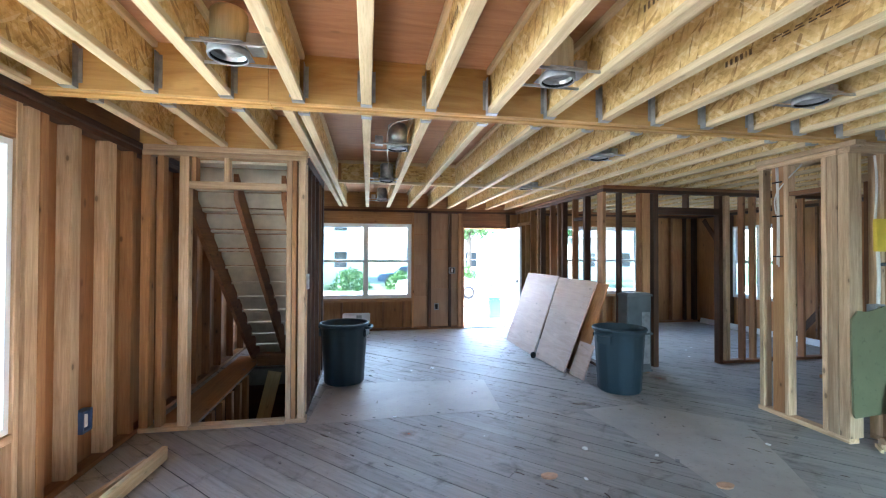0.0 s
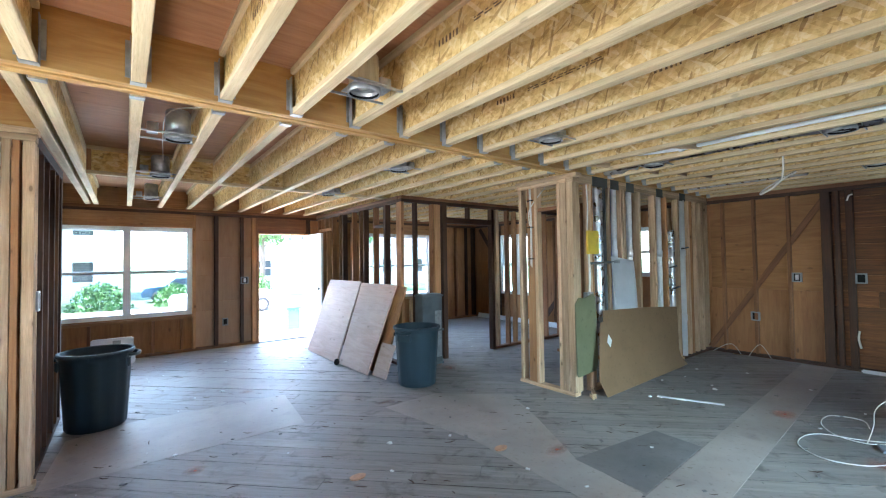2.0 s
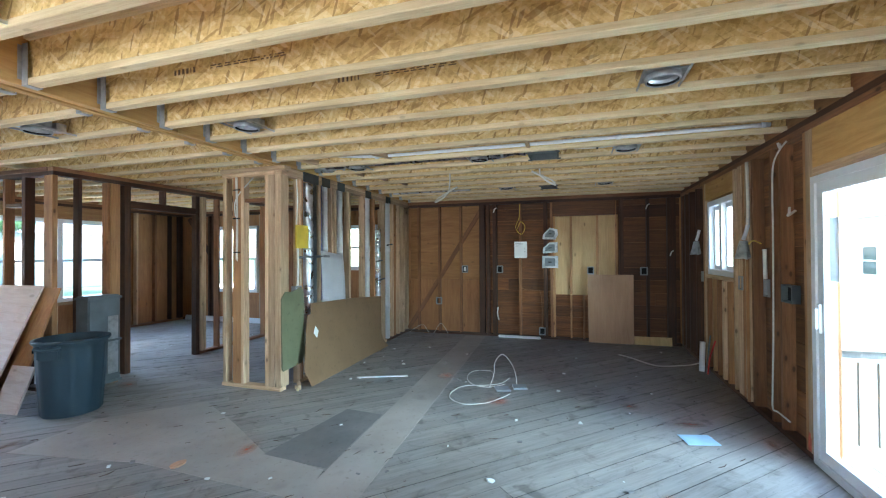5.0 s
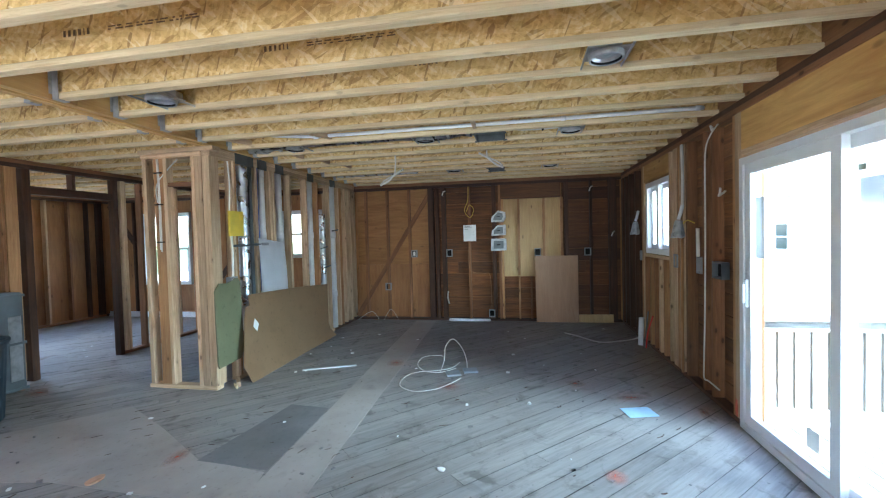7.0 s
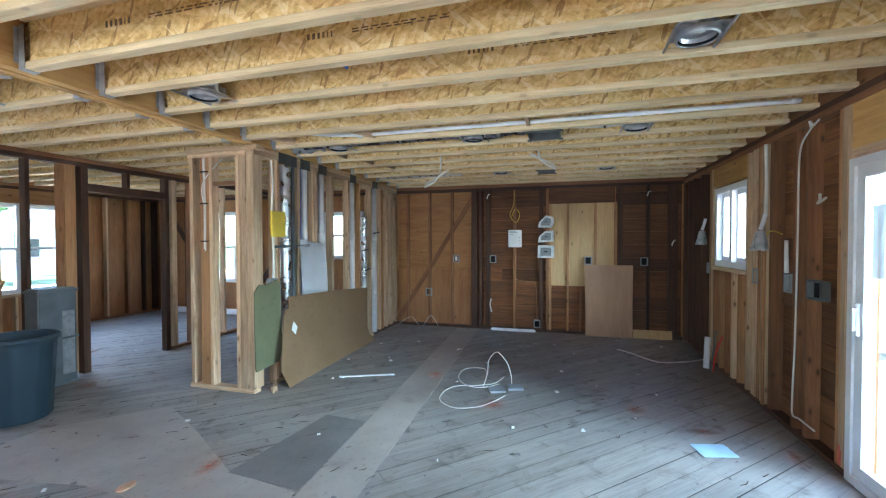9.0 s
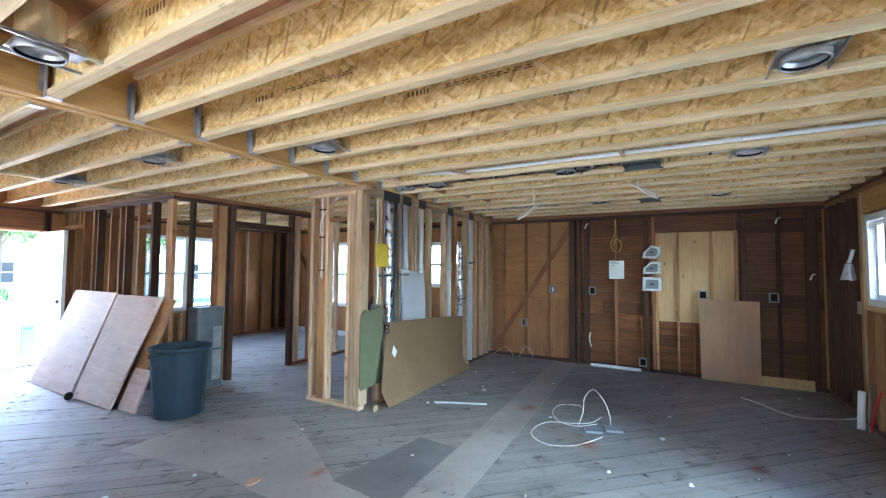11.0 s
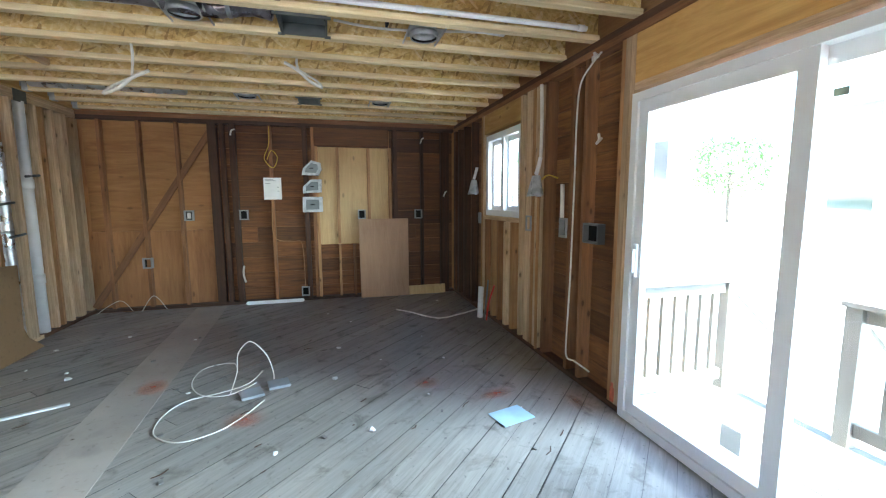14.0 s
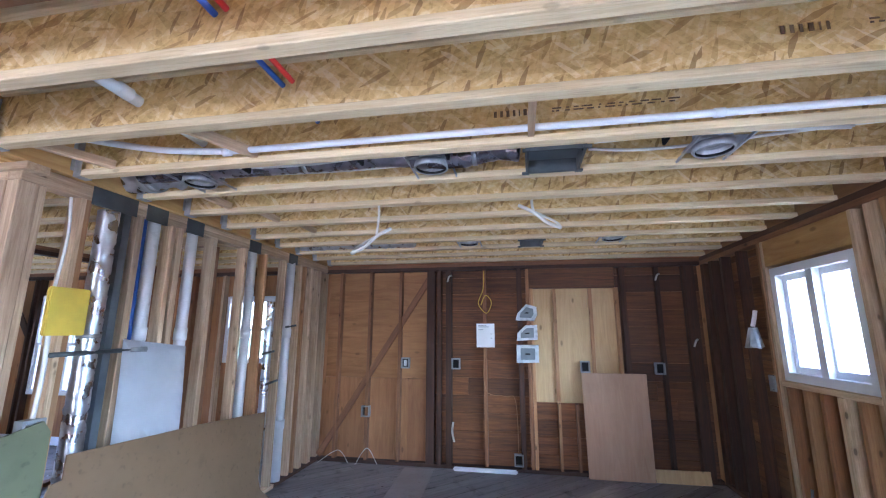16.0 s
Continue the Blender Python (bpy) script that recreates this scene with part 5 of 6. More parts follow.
flex_duct("foil_duct", [(4.38, 3.09, 0.5 + 0.13 * i) for i in range(15)], 0.058, "shiny foil-wrapped duct rising in the stud wall")
flex_duct("foil_duct", [(6.24, 3.09, 0.06 + 0.13 * i) for i in range(15)], 0.042, "crinkled foil-wrapped pipe in the stud wall")
bm = bmesh.new()
add_box(bm, 4.46, 3.06, 0.5, 4.51, 3.14, 2.34)
tagged(part("sheet_metal_riser", bm, "duct_grey", None), "grey sheet-metal riser beside a foil duct", "duct")
for x in (4.42, 4.72, 5.08, 5.86, 6.57):
    bm = bmesh.new()
    wdt = 0.11 if x > 4.5 else 0.19
    add_box(bm, x - wdt, 3.046, 2.325, x + wdt * 0.6, 3.0525, 2.445)
    for dx in (-0.6, 0.2):
        add_box(bm, x + dx * wdt - 0.005, 3.044, 2.38, x + dx * wdt + 0.005, 3.047, 2.39)
    tagged(part("nail_plate", bm, "dark_metal", None), "dark steel protection plate nailed to the top plate", "plate", "nail plates")
bar_t = thing("pipe_strap", (4.5, 3.04, 1.46), "dark strap and threaded stub across studs", "strap")
part("rod", tube_bm([(4.13, 3.045, 1.44), (4.62, 3.045, 1.45)], 0.014, 8), "dark_metal", bar_t, smooth=True)
part("stub", tube_bm([(4.62, 3.045, 1.45), (4.74, 3.04, 1.45)], 0.02, 8), "steel", bar_t, smooth=True)
for x, z in ((6.2, 1.35), (6.3, 1.05), (6.6, 1.62)):
    pipe("pipe_hanger", [(x - 0.1, 3.05, z), (x + 0.1, 3.05, z + 0.02)], 0.012, "dark_metal", "short dark hanger strap across studs", "strap")

yb = thing("wall_pad", (4.2, 3.04, 1.54), "yellow flat cover fixed between studs", "cover")
bm = bmesh.new()
add_box(bm, 4.08, 3.025, 1.545, 4.30, 3.052, 1.81)
bmesh.ops.bevel(bm, geom=list(bm.edges), offset=0.006, segments=2, affect="EDGES")
part("cover", bm, "yellow", yb)
pipe("white_cable_run", [(4.12, 3.06, 2.33), (4.14, 3.06, 2.1), (4.12, 3.06, 1.8)], 0.008, "cable", "white cable stapled to a stud above the yellow cover", "cable")
pipe("white_cable_run", [(4.12, 3.045, 1.56), (4.13, 3.045, 1.35), (4.12, 3.045, 1.12)], 0.012, "cable", "white cables dropping to a wall box", "cable")
pipe("conduit", [(3.859, 3.66, 1.42), (3.859, 3.655, 1.9), (3.859, 3.665, 2.34)], 0.006, "cable", "second white cable running beside another up the post framing", "cable")
pipe("conduit", [(3.859, 3.645, 1.40), (3.859, 3.64, 1.8), (3.859, 3.65, 2.34)], 0.006, "cable", "white cable running up inside the post framing", "cable")
for zs in (2.2, 1.88, 1.5):
    bm = bmesh.new()
    add_box(bm, 3.849, 3.612, zs - 0.006, 3.866, 3.70, zs + 0.006)
    tagged(part("cable_staple", bm, "black", None), "black plastic staple holding cable to a stud", "staple", "cable staples")
pipe("conduit", [(3.859, 3.67, 1.9), (3.857, 3.66, 2.1), (3.90, 3.46, 2.335)], 0.006, "cable", "white cable looping to the top plate", "cable")

# white limp sheet hung on the studs
bm = bmesh.new()
cols = [[bm.verts.new((4.565 + 0.53 * i / 8 - 0.003 * j, 3.045 - 0.006 * j - 0.004 * (1 + math.sin(i * 0.7 + j * 0.5)), (1.52 - 0.06 * i / 8) - (0.63 - 0.03 * i / 8) * j / 8)) for j in range(9)] for i in range(9)]
for i in range(8):
    for j in range(8):
        bm.faces.new((cols[i][j], cols[i + 1][j], cols[i + 1][j + 1], cols[i][j + 1]))
geom = bmesh.ops.solidify(bm, geom=list(bm.faces), thickness=0.003)
tagged(part("plastic_sheet", bm, "white_sheet", None, smooth=True), "limp white plastic sheet hung over studs", "sheet")

# green backer board and cardboard
bm = bmesh.new()
out = [(3.815, 0.26), (3.83, 0.23), (4.15, 0.25), (4.20, 0.32), (4.21, 1.04), (4.17, 1.10), (4.0, 1.06), (3.90, 1.07), (3.83, 1.0), (3.82, 0.7)]
a = [bm.verts.new((x, 3.05 - 0.02 - (1.1 - z) * 0.03, z)) for x, z in out]
b = [bm.verts.new((x, 3.05 - 0.005 - (1.1 - z) * 0.03, z)) for x, z in out]
bm.faces.new(a)
bm.faces.new(b)
for i in range(len(out)):
    bm.faces.new((a[i], a[(i + 1) % len(out)], b[(i + 1) % len(out)], b[i]))
tagged(part("backer_board", bm, "green_board", None), "olive green backer board fixed against the post", "board")
cb = thing("cardboard_sheet", (5.2, 2.85, 0), "large brown cardboard sheet leaning on the stud wall", "cardboard")
bm = bmesh.new()
out = [(4.10, 0.0), (6.22, 0.0), (6.05, 0.14), (6.02, 0.24), (6.14, 0.80), (5.3, 0.86), (4.29, 0.90), (4.27, 0.78), (4.21, 0.775), (4.17, 0.70), (4.01, 0.19)]
a = [bm.verts.new((x, 2.84 + z * 0.17 + (0.06 if x > 5.5 else 0.0) * (1 - z), z + 0.003)) for x, z in out]
b = [bm.verts.new((x, 2.848 + z * 0.17 + (0.06 if x > 5.5 else 0.0) * (1 - z), z + 0.003)) for x, z in out]
bm.faces.new(a)
bm.faces.new(b)
for i in range(len(out)):
    bm.faces.new((a[i], a[(i + 1) % len(out)], b[(i + 1) % len(out)], b[i]))
part("sheet", bm, "cardboard", cb)
bm = bmesh.new()
a = [bm.verts.new((x, 2.834 + z * 0.17, z)) for x, z in ((4.26, 0.56), (4.31, 0.50), (4.36, 0.57), (4.31, 0.64))]
b = [bm.verts.new((v.co.x, v.co.y + 0.002, v.co.z)) for v in a]
bm.faces.new(a)
bm.faces.new(b)
for i in range(4):
    bm.faces.new((a[i], a[(i + 1) % 4], b[(i + 1) % 4], b[i]))
part("torn_label", bm, "paper", cb, "torn white paper label")

# ---- electrical boxes ----


def wall_box(at, facing, w, h, label, ring="box_grey", inside="black", device=None):
    """A square device box with a raised ring, a dark inside and, where fitted, a device. facing: the wall's inward side."""
    turn = {"w": (0, 1), "e": (0, -1), "n": (1, 0), "s": (-1, 0)}[facing]
    ux, uy = turn
    nx, ny = {"w": (-1, 0), "e": (1, 0), "n": (0, 1), "s": (0, -1)}[facing]
    b = thing("outlet_box", at, label, "outlet box", "device boxes")
    x, y, z = at

    def cell(u0, u1, v0, v1, d0, d1, bmc):
        p = [(x + ux * u + nx * d, y + uy * u + ny * d) for u in (u0, u1) for d in (d0, d1)]
        xs, ys = [q[0] for q in p], [q[1] for q in p]
        add_box(bmc, min(xs), min(ys), z + v0, max(xs), max(ys), z + v1)

    t = 0.014
    bmc = bmesh.new()
    for u0, u1, v0, v1 in ((-w / 2, w / 2, -h / 2, -h / 2 + t), (-w / 2, w / 2, h / 2 - t, h / 2), (-w / 2, -w / 2 + t, -h / 2 + t, h / 2 - t), (w / 2 - t, w / 2, -h / 2 + t, h / 2 - t)):
        cell(u0, u1, v0, v1, -0.045, 0.012, bmc)
    part("ring", bmc, ring, b)
    bmc = bmesh.new()
    cell(-w / 2 + t, w / 2 - t, -h / 2 + t, h / 2 - t, -0.045, -0.03, bmc)
    part("inside", bmc, inside, b)
    if device is None:
        return b
    bmc = bmesh.new()
    cell(-w * 0.16, w * 0.16, -h * 0.28, h * 0.28, -0.03, 0.002, bmc)
    part("device", bmc, device, b)
    return b


for yy, zz, dv in ((2.45, 0.60, None), (1.95, 1.19, "paper"), (1.31, 1.19, None), (-1.02, 1.175, None), (-0.21, 1.18, None), (0.58, 0.13, None)):
    wall_box((XE - 0.002, yy, zz), "w", 0.105, 0.13, "grey device box on a stud of the kitchen wall", device=dv)
wall_box((4.045, YS + 0.002, 1.145), "n", 0.18, 0.14, "wide grey device box with black inside beside the sliding door", "duct_grey")
wall_box((4.41, YS + 0.002, 1.16), "n", 0.10, 0.15, "grey device box with a white cable end")
wall_box((5.0, YS + 0.002, 1.165), "n", 0.10, 0.14, "grey device box under the kitchen window's edge")
wall_box((6.30, YS + 0.002, 1.16), "n", 0.08, 0.13, "grey device box beyond the kitchen window")
wall_box((XW + 0.002, 3.61, 0.36), "e", 0.10, 0.15, "blue plastic device box with white outlet low on the wall", "box_blue", "black", "white")
wall_box((1.74, YN - 0.002, 1.18), "s", 0.13, 0.13, "grey switch box beside the entry door", device="paper")
wall_box((1.42, YN - 0.002, 0.45), "s", 0.09, 0.13, "dark outlet box low beside the entry door")
wall_box((-0.507, 4.42, 1.25), "e", 0.08, 0.14, "steel switch box on the stair framing", "steel", "steel", "steel")
wall_box((4.13, 3.05, 1.05), "s", 0.11, 0.13, "grey device box above the backer board", "box_grey", "box_grey", "white")

# notice and low-voltage boxes on the east wall
nt = thing("paper_notice", (XE - 0.004, 0.94, 1.39), "white printed paper notice pinned to a stud", "paper")
bm = bmesh.new()
add_box(bm, XE - 0.006, 0.83, 1.39, XE - 0.004, 1.05, 1.675)
part("sheet", bm, "paper", nt)
for z, y0, y1 in ((1.65, 0.93, 1.03), (1.635, 0.90, 1.03), (1.60, 0.97, 1.03), (1.55, 0.86, 0.88), (1.50, 0.86, 0.88)):
    bm = bmesh.new()
    add_box(bm, XE - 0.0075, y0, z - 0.004, XE - 0.006, y1, z + 0.004)
    part("print_line", bm, "box_grey", nt)
board("stud_block", east, XE - 0.003, 0.90, 0.3, XE - 0.001, 0.91, 0.31, "dark_y", 0)
for i, (zc, hh) in enumerate(((1.80, 0.21), (1.56, 0.18), (1.32, 0.22))):
    vb = thing("vent_box", (XE - 0.06, 0.44, zc - hh / 2), "grey plastic fan box wrapped in clear film" if i < 2 else "grey plastic fan box with a dark recess", "vent box", "fan boxes on the wall")
    shell = (((0.13, -0.086), (0.11, 0.0), (0.0, 0.108), (-0.12, 0.076), (-0.13, -0.02), (-0.086, -0.097)), ((0.125, -0.09), (0.115, 0.0), (0.017, 0.095), (-0.123, 0.10), (-0.123, -0.076)), ((0.135, -0.105), (0.13, 0.105), (-0.13, 0.105), (-0.13, -0.10)))[i]
    for nm, k, d0, d1, mt in (("shell", 1.0, 0.0, 0.075, "film"), ("recess", 0.66, 0.06, 0.079, "duct_grey"), ("slot", 0.22, 0.07, 0.082, "black")):
        bm = bmesh.new()
        lo = [bm.verts.new((XE - d0, 0.44 + k * dy, zc + k * dz * (0.35 if nm == "slot" else 1))) for dy, dz in shell]
        hi = [bm.verts.new((XE - d1, 0.44 + k * dy * 0.96, zc + k * dz * (0.35 if nm == "slot" else 0.96))) for dy, dz in shell]
        bm.faces.new(lo)
        bm.faces.new(hi)
        for q in range(len(shell)):
            r = (q + 1) % len(shell)
            bm.faces.new((lo[q], lo[r], hi[r], hi[q]))
        part(nm, bm, mt, vb)

sheet("fibreboard_sheet", (7.38, -0.17, 0.004), (7.38, -0.85, 0.004), (7.435, -0.86, 1.115), (7.435, -0.16, 1.115), 0.012, "board_tan", "tan fibreboard sheet leaning on the kitchen wall", "board")
sheet("base_board", (7.40, -0.86, 0.002), (7.40, -1.40, 0.002), (7.42, -1.40, 0.135), (7.42, -0.86, 0.13), 0.018, "ply_pale", "low pale board offcut against the wall", "board")
bm = bmesh.new()
add_box(bm, 7.36, 0.60, 0.003, 7.41, 1.33, 0.045)
bmesh.ops.bevel(bm, geom=list(bm.edges), offset=0.012, segments=2, affect="EDGES")
tagged(part("white_trim", bm, "white", None), "white plastic trim lying along the kitchen wall", "trim piece")
pipe("yellow_cable", [(XE - 0.01, 0.95, 2.33), (XE - 0.02, 0.96, 2.1), (XE - 0.03, 1.02, 1.92), (XE - 0.04, 0.92, 1.80), (XE - 0.03, 0.86, 1.93), (XE - 0.04, 0.93, 2.02), (XE - 0.03, 0.99, 1.90)], 0.005, "cable_yellow", "yellow cable coiled and hung on a stud", "cable")
pipe("wall_cable", [(XE - 0.01, 0.95, 1.38), (XE - 0.012, 0.95, 0.9), (XE - 0.015, 0.72, 0.83), (XE - 0.012, 0.60, 0.78), (XE - 0.012, 0.58, 0.2)], 0.004, "tan_z", "thin cable running down to a low box", "cable")
pipe("wall_cable", [(XE - 0.01, 1.33, 0.30), (XE - 0.03, 1.35, 0.42), (XE - 0.01, 1.34, 0.52)], 0.012, "cable", "short white cable end on a dark stud", "cable")
for yy, zz in ((1.36, 2.28), (-1.1, 2.25), (-1.44, 1.5)):
    pipe("cable_end", [(XE - 0.002, yy, zz), (XE - 0.03, yy + 0.03, zz - 0.02), (XE - 0.02, yy + 0.05, zz - 0.08)], 0.01, "cable", "short white cable end poking from the framing", "cable", group="cable ends")
pipe("floor_wire", [(7.35, 3.0, 0.01), (7.36, 2.75, 0.16), (7.37, 2.62, 0.02)], 0.003, "cable", "thin pale wire arching from the floor", "cable")
pipe("floor_wire", [(7.35, 2.52, 0.01), (7.36, 2.38, 0.2), (7.37, 2.25, 0.02)], 0.003, "cable", "thin pale wire arching beside the wall", "cable")

# ---- south wall fittings ----


def wrapped_fixture(x, z, label):
    """A wall lamp bagged in film, hung from its cable."""
    f = thing("wrapped_light", (x, YS + 0.05, z), label, "wall light", "bagged wall lights")
    bmf = bmesh.new()
    top, bot = [], []
    for k in range(12):
        a = 2 * math.pi * k / 12
        top.append(bmf.verts.new((x + 0.045 * math.cos(a), YS + 0.05 + 0.03 * math.sin(a), z + 0.17)))
        bot.append(bmf.verts.new((x + (0.115 + 0.014 * math.sin(k * 2.6)) * math.cos(a), YS + 0.06 + (0.05 + 0.01 * math.cos(k * 3.1)) * math.sin(a), z + 0.012 * math.sin(k * 1.9))))
    for k in range(12):
        bmf.faces.new((top[k], top[(k + 1) % 12], bot[(k + 1) % 12], bot[k]))
    bmf.faces.new(top)
    bmf.faces.new(bot)
    part("bag", bmf, "film", f, smooth=False)
    part("stem", tube_bm([(x, YS + 0.05, z + 0.18), (x + 0.003, YS + 0.03, z + 0.24), (x, YS + 0.012, z + 0.32)], 0.018, 10), "white_sheet", f, smooth=True)
    return f


wrapped_fixture(4.79, 1.415, "bagged grey wall light hanging from a cable beside the window")
wrapped_fixture(6.40, 1.45, "bagged grey wall light at the far side of the window")
pipe("wall_cable", [(4.79, YS + 0.012, 1.72), (4.78, YS + 0.012, 2.0), (4.80, YS + 0.012, 2.34)], 0.014, "cable", "white cable rising above a bagged light", "cable")
pipe("wall_conduit", [(4.80, YS + 0.014, 1.41), (4.81, YS + 0.014, 0.7), (4.80, YS + 0.014, 0.045)], 0.014, "tan_z", "slim batten under the bagged light", "conduit")
pipe("wall_cable", [(3.97, YS + 0.03, 2.33), (4.05, YS + 0.05, 2.27), (4.20, YS + 0.03, 2.18), (4.25, YS + 0.018, 1.95), (4.26, YS + 0.013, 1.6), (4.27, YS + 0.016, 0.8), (4.29, YS + 0.02, 0.3), (4.26, YS + 0.03, 0.17), (4.12, YS + 0.05, 0.19), (3.97, YS + 0.03, 0.17)], 0.0065, "cable", "white cable running down the south wall and curling at the foot", "cable")
for k in range(3):
    pipe("cable_end", [(4.05, YS + 0.04, 2.30 + 0.01 * k), (3.98, YS + 0.07, 2.31 - 0.012 * k), (3.92 + 0.02 * k, YS + 0.09, 2.28 + 0.02 * k)], 0.009, "cable", "fanned white cable ends under the top plate", "cable", group="cable ends")
pipe("cable_end", [(4.06, YS - 0.06, 1.80), (4.03, YS + 0.0, 1.76), (3.99, YS + 0.01, 1.78), (4.01, YS + 0.0, 1.82)], 0.009, "cable", "small white cable loop on the sheathing", "cable", group="cable ends")
pipe("cable_sleeve", [(4.42, YS + 0.012, 1.24), (4.425, YS + 0.012, 1.50)], 0.016, "cable", "white sleeve standing over a device box", "cable")
pipe("cable_end", [(4.72, YS + 0.03, 1.55), (4.62, YS + 0.03, 1.58), (4.50, YS + 0.012, 1.55)], 0.006, "cable_yellow", "thin yellow wire beside the bagged light", "cable", group="cable ends")
pipe("drain_stub", [(6.02, YS + 0.10, 0.0), (6.04, YS + 0.08, 0.36)], 0.032, "white", "white drain stub rising from the floor", "pipe")
pipe("water_stub", [(5.88, YS + 0.07, 0.0), (5.87, YS + 0.05, 0.2), (5.80, YS + 0.01, 0.42)], 0.009, "red", "red water tube rising at the wall", "pipe")
pipe("water_stub", [(5.94, YS + 0.08, 0.0), (5.95, YS + 0.05, 0.2), (5.99, YS + 0.01, 0.45)], 0.009, "duct_grey", "grey water tube rising at the wall", "pipe")
pipe("floor_cable", [(6.60, -0.55, 0.008), (6.45, -0.69, 0.008), (6.10, -0.95, 0.008), (6.18, -1.25, 0.01), (6.26, -1.40, 0.012), (6.05, -1.46, 0.1)], 0.008, "cable", "white cable lying across the floor to the wall", "cable")

# ---- recessed lights ----


def can_light(x, y, tan=False):
    """A recessed light housing on two hanger bars between joists."""
    k = math.floor((x - J0) / STEP)
    b0, b1 = J0 + STEP * k + 0.029, J0 + STEP * (k + 1) - 0.029
    c = thing("recessed_light", (x, y, CE), "recessed can light on steel hanger bars between joists" if not tan else "recessed can light with tan housing on steel hanger bars", "ceiling light", "recessed lights")
    part("housing", lathe_bm([(0.0, 0.22), (0.07, 0.22), (0.082, 0.205), (0.084, 0.03), (0.079, 0.03), (0.079, 0.19), (0.0, 0.2)], 28), "pale_z" if tan else "steel", c, at=(x, y, CE), smooth=True)
    part("trim_ring", lathe_bm([(0.080, 0.002), (0.083, -0.004), (0.090, -0.004), (0.093, 0.004), (0.093, 0.03), (0.086, 0.03), (0.084, 0.02)], 32), "hanger", c, at=(x, y, CE), smooth=True)
    part("gasket", lathe_bm([(0.0835, 0.002), (0.081, -0.001), (0.077, 0.002), (0.078, 0.012), (0.0835, 0.012)], 28), "black", c, at=(x, y, CE), smooth=True)
    part("reflector", lathe_bm([(0.083, 0.012), (0.07, 0.03), (0.052, 0.05)], 28), "steel", c, at=(x, y, CE), smooth=True)
    part("lamp", lathe_bm([(0.0, 0.028), (0.028, 0.026), (0.045, 0.04), (0.05, 0.055), (0.0, 0.065)], 24), "lens", c, at=(x, y, CE), smooth=True)
    bmp = bmesh.new()
    add_box(bmp, max(x - 0.088, b0), y - 0.114, CE + 0.030, min(x + 0.088, b1), y + 0.114, CE + 0.033)
    part("plate", bmp, "steel", c)
    for s in (-1, 1):
        board("hanger_bar", c, b0 - 0.02, y + s * 0.112 - 0.004, CE + 0.010, b1 + 0.02, y + s * 0.112 + 0.004, CE + 0.024, "steel", 0.001)
    jx = b1 - 0.075 if x < (b0 + b1) / 2 + 0.02 else b0 + 0.075
    bmp = bmesh.new()
    add_box(bmp, jx - 0.035, y - 0.055, CE + 0.034, jx + 0.035, y + 0.055, CE + 0.10)
    bmesh.ops.bevel(bmp, geom=list(bmp.edges), offset=0.004, segments=1, affect="EDGES")
    part("junction_box", bmp, "steel", c)
    return c


for i, (x, y) in enumerate(((-0.60, 2.45), (1.04, 2.42), (0.30, 4.03), (2.24, 4.02), (0.28, 5.68), (0.28, 7.63), (2.68, 2.42), (2.24, 5.92), (4.30, 2.38), (4.30, 0.97), (4.31, -0.42), (6.28, 1.0), (6.28, -0.36), (2.69, -0.43))):
    can_light(x, y, i in (0, 1))


def duct_boot(x0, x1, y0, y1, label):
    """A sheet-metal register boot between joists with its corner ears."""
    v = thing("duct_boot", ((x0 + x1) / 2, (y0 + y1) / 2, CE), label, "register boot")
    bmv = bmesh.new()
    for b in ((x0, y0, x1, y0 + 0.012), (x0, y1 - 0.012, x1, y1), (x0, y0 + 0.012, x0 + 0.012, y1 - 0.012), (x1 - 0.012, y0 + 0.012, x1, y1 - 0.012)):
        add_box(bmv, b[0], b[1], CE - 0.012, b[2], b[3], CE + 0.09)
    part("collar", bmv, "dark_metal", v)
    bmv = bmesh.new()
    add_box(bmv, x0 + 0.012, y0 + 0.012, CE + 0.06, x1 - 0.012, y1 - 0.012, CE + 0.085)
    part("damper", bmv, "duct_grey", v)
    for x in (x0, x1):
        for y in (y0, y1):
            board("ear", v, x - 0.012, y - 0.02, CE - 0.014, x + 0.012, y + 0.02, CE - 0.002, "dark_metal", 0.002)


duct_boot(4.14, 4.44, 0.19, 0.47, "dark sheet-metal register boot between joists")
duct_boot(6.16, 6.46, 0.28, 0.50, "dark sheet-metal register boot near the east wall")
flex_duct("foil_duct", [(4.31, 0.50 + 0.12 * i, 2.505 + 0.015 * math.sin(i * 1.7)) for i in range(4)] + [(4.27, 1.2 + 0.12 * i, 2.505) for i in range(14)], 0.056, "dark flexible foil duct between joists", "foil_dark")
flex_duct("foil_duct", [(4.40, 3.0, 2.53), (4.42, 2.9, 2.54), (4.40, 2.8, 2.53), (4.38, 2.7, 2.55), (4.42, 2.6, 2.54)], 0.085, "shiny foil duct elbow above the stud wall")
flex_duct("foil_duct", [(6.44, 2.9 - 0.13 * i, 2.53) for i in range(11)], 0.075, "foil duct between joists near the east wall")
dr = thing("drain_run", (4.03, 0.5, 2.47), "long white pipe between joists, bending toward the stud wall", "pipe")
part("tube", tube_bm([(4.03, -1.44, 2.485), (4.03, 0.5, 2.487), (4.03, 2.0, 2.49)], 0.017, 14), "white", dr, smooth=True)
part("bend", tube_bm([(4.03, 2.0, 2.49), (4.01, 2.35, 2.515), (3.93, 2.62, 2.54), (3.82, 2.88, 2.57)], 0.017, 14), "white", dr, smooth=True)
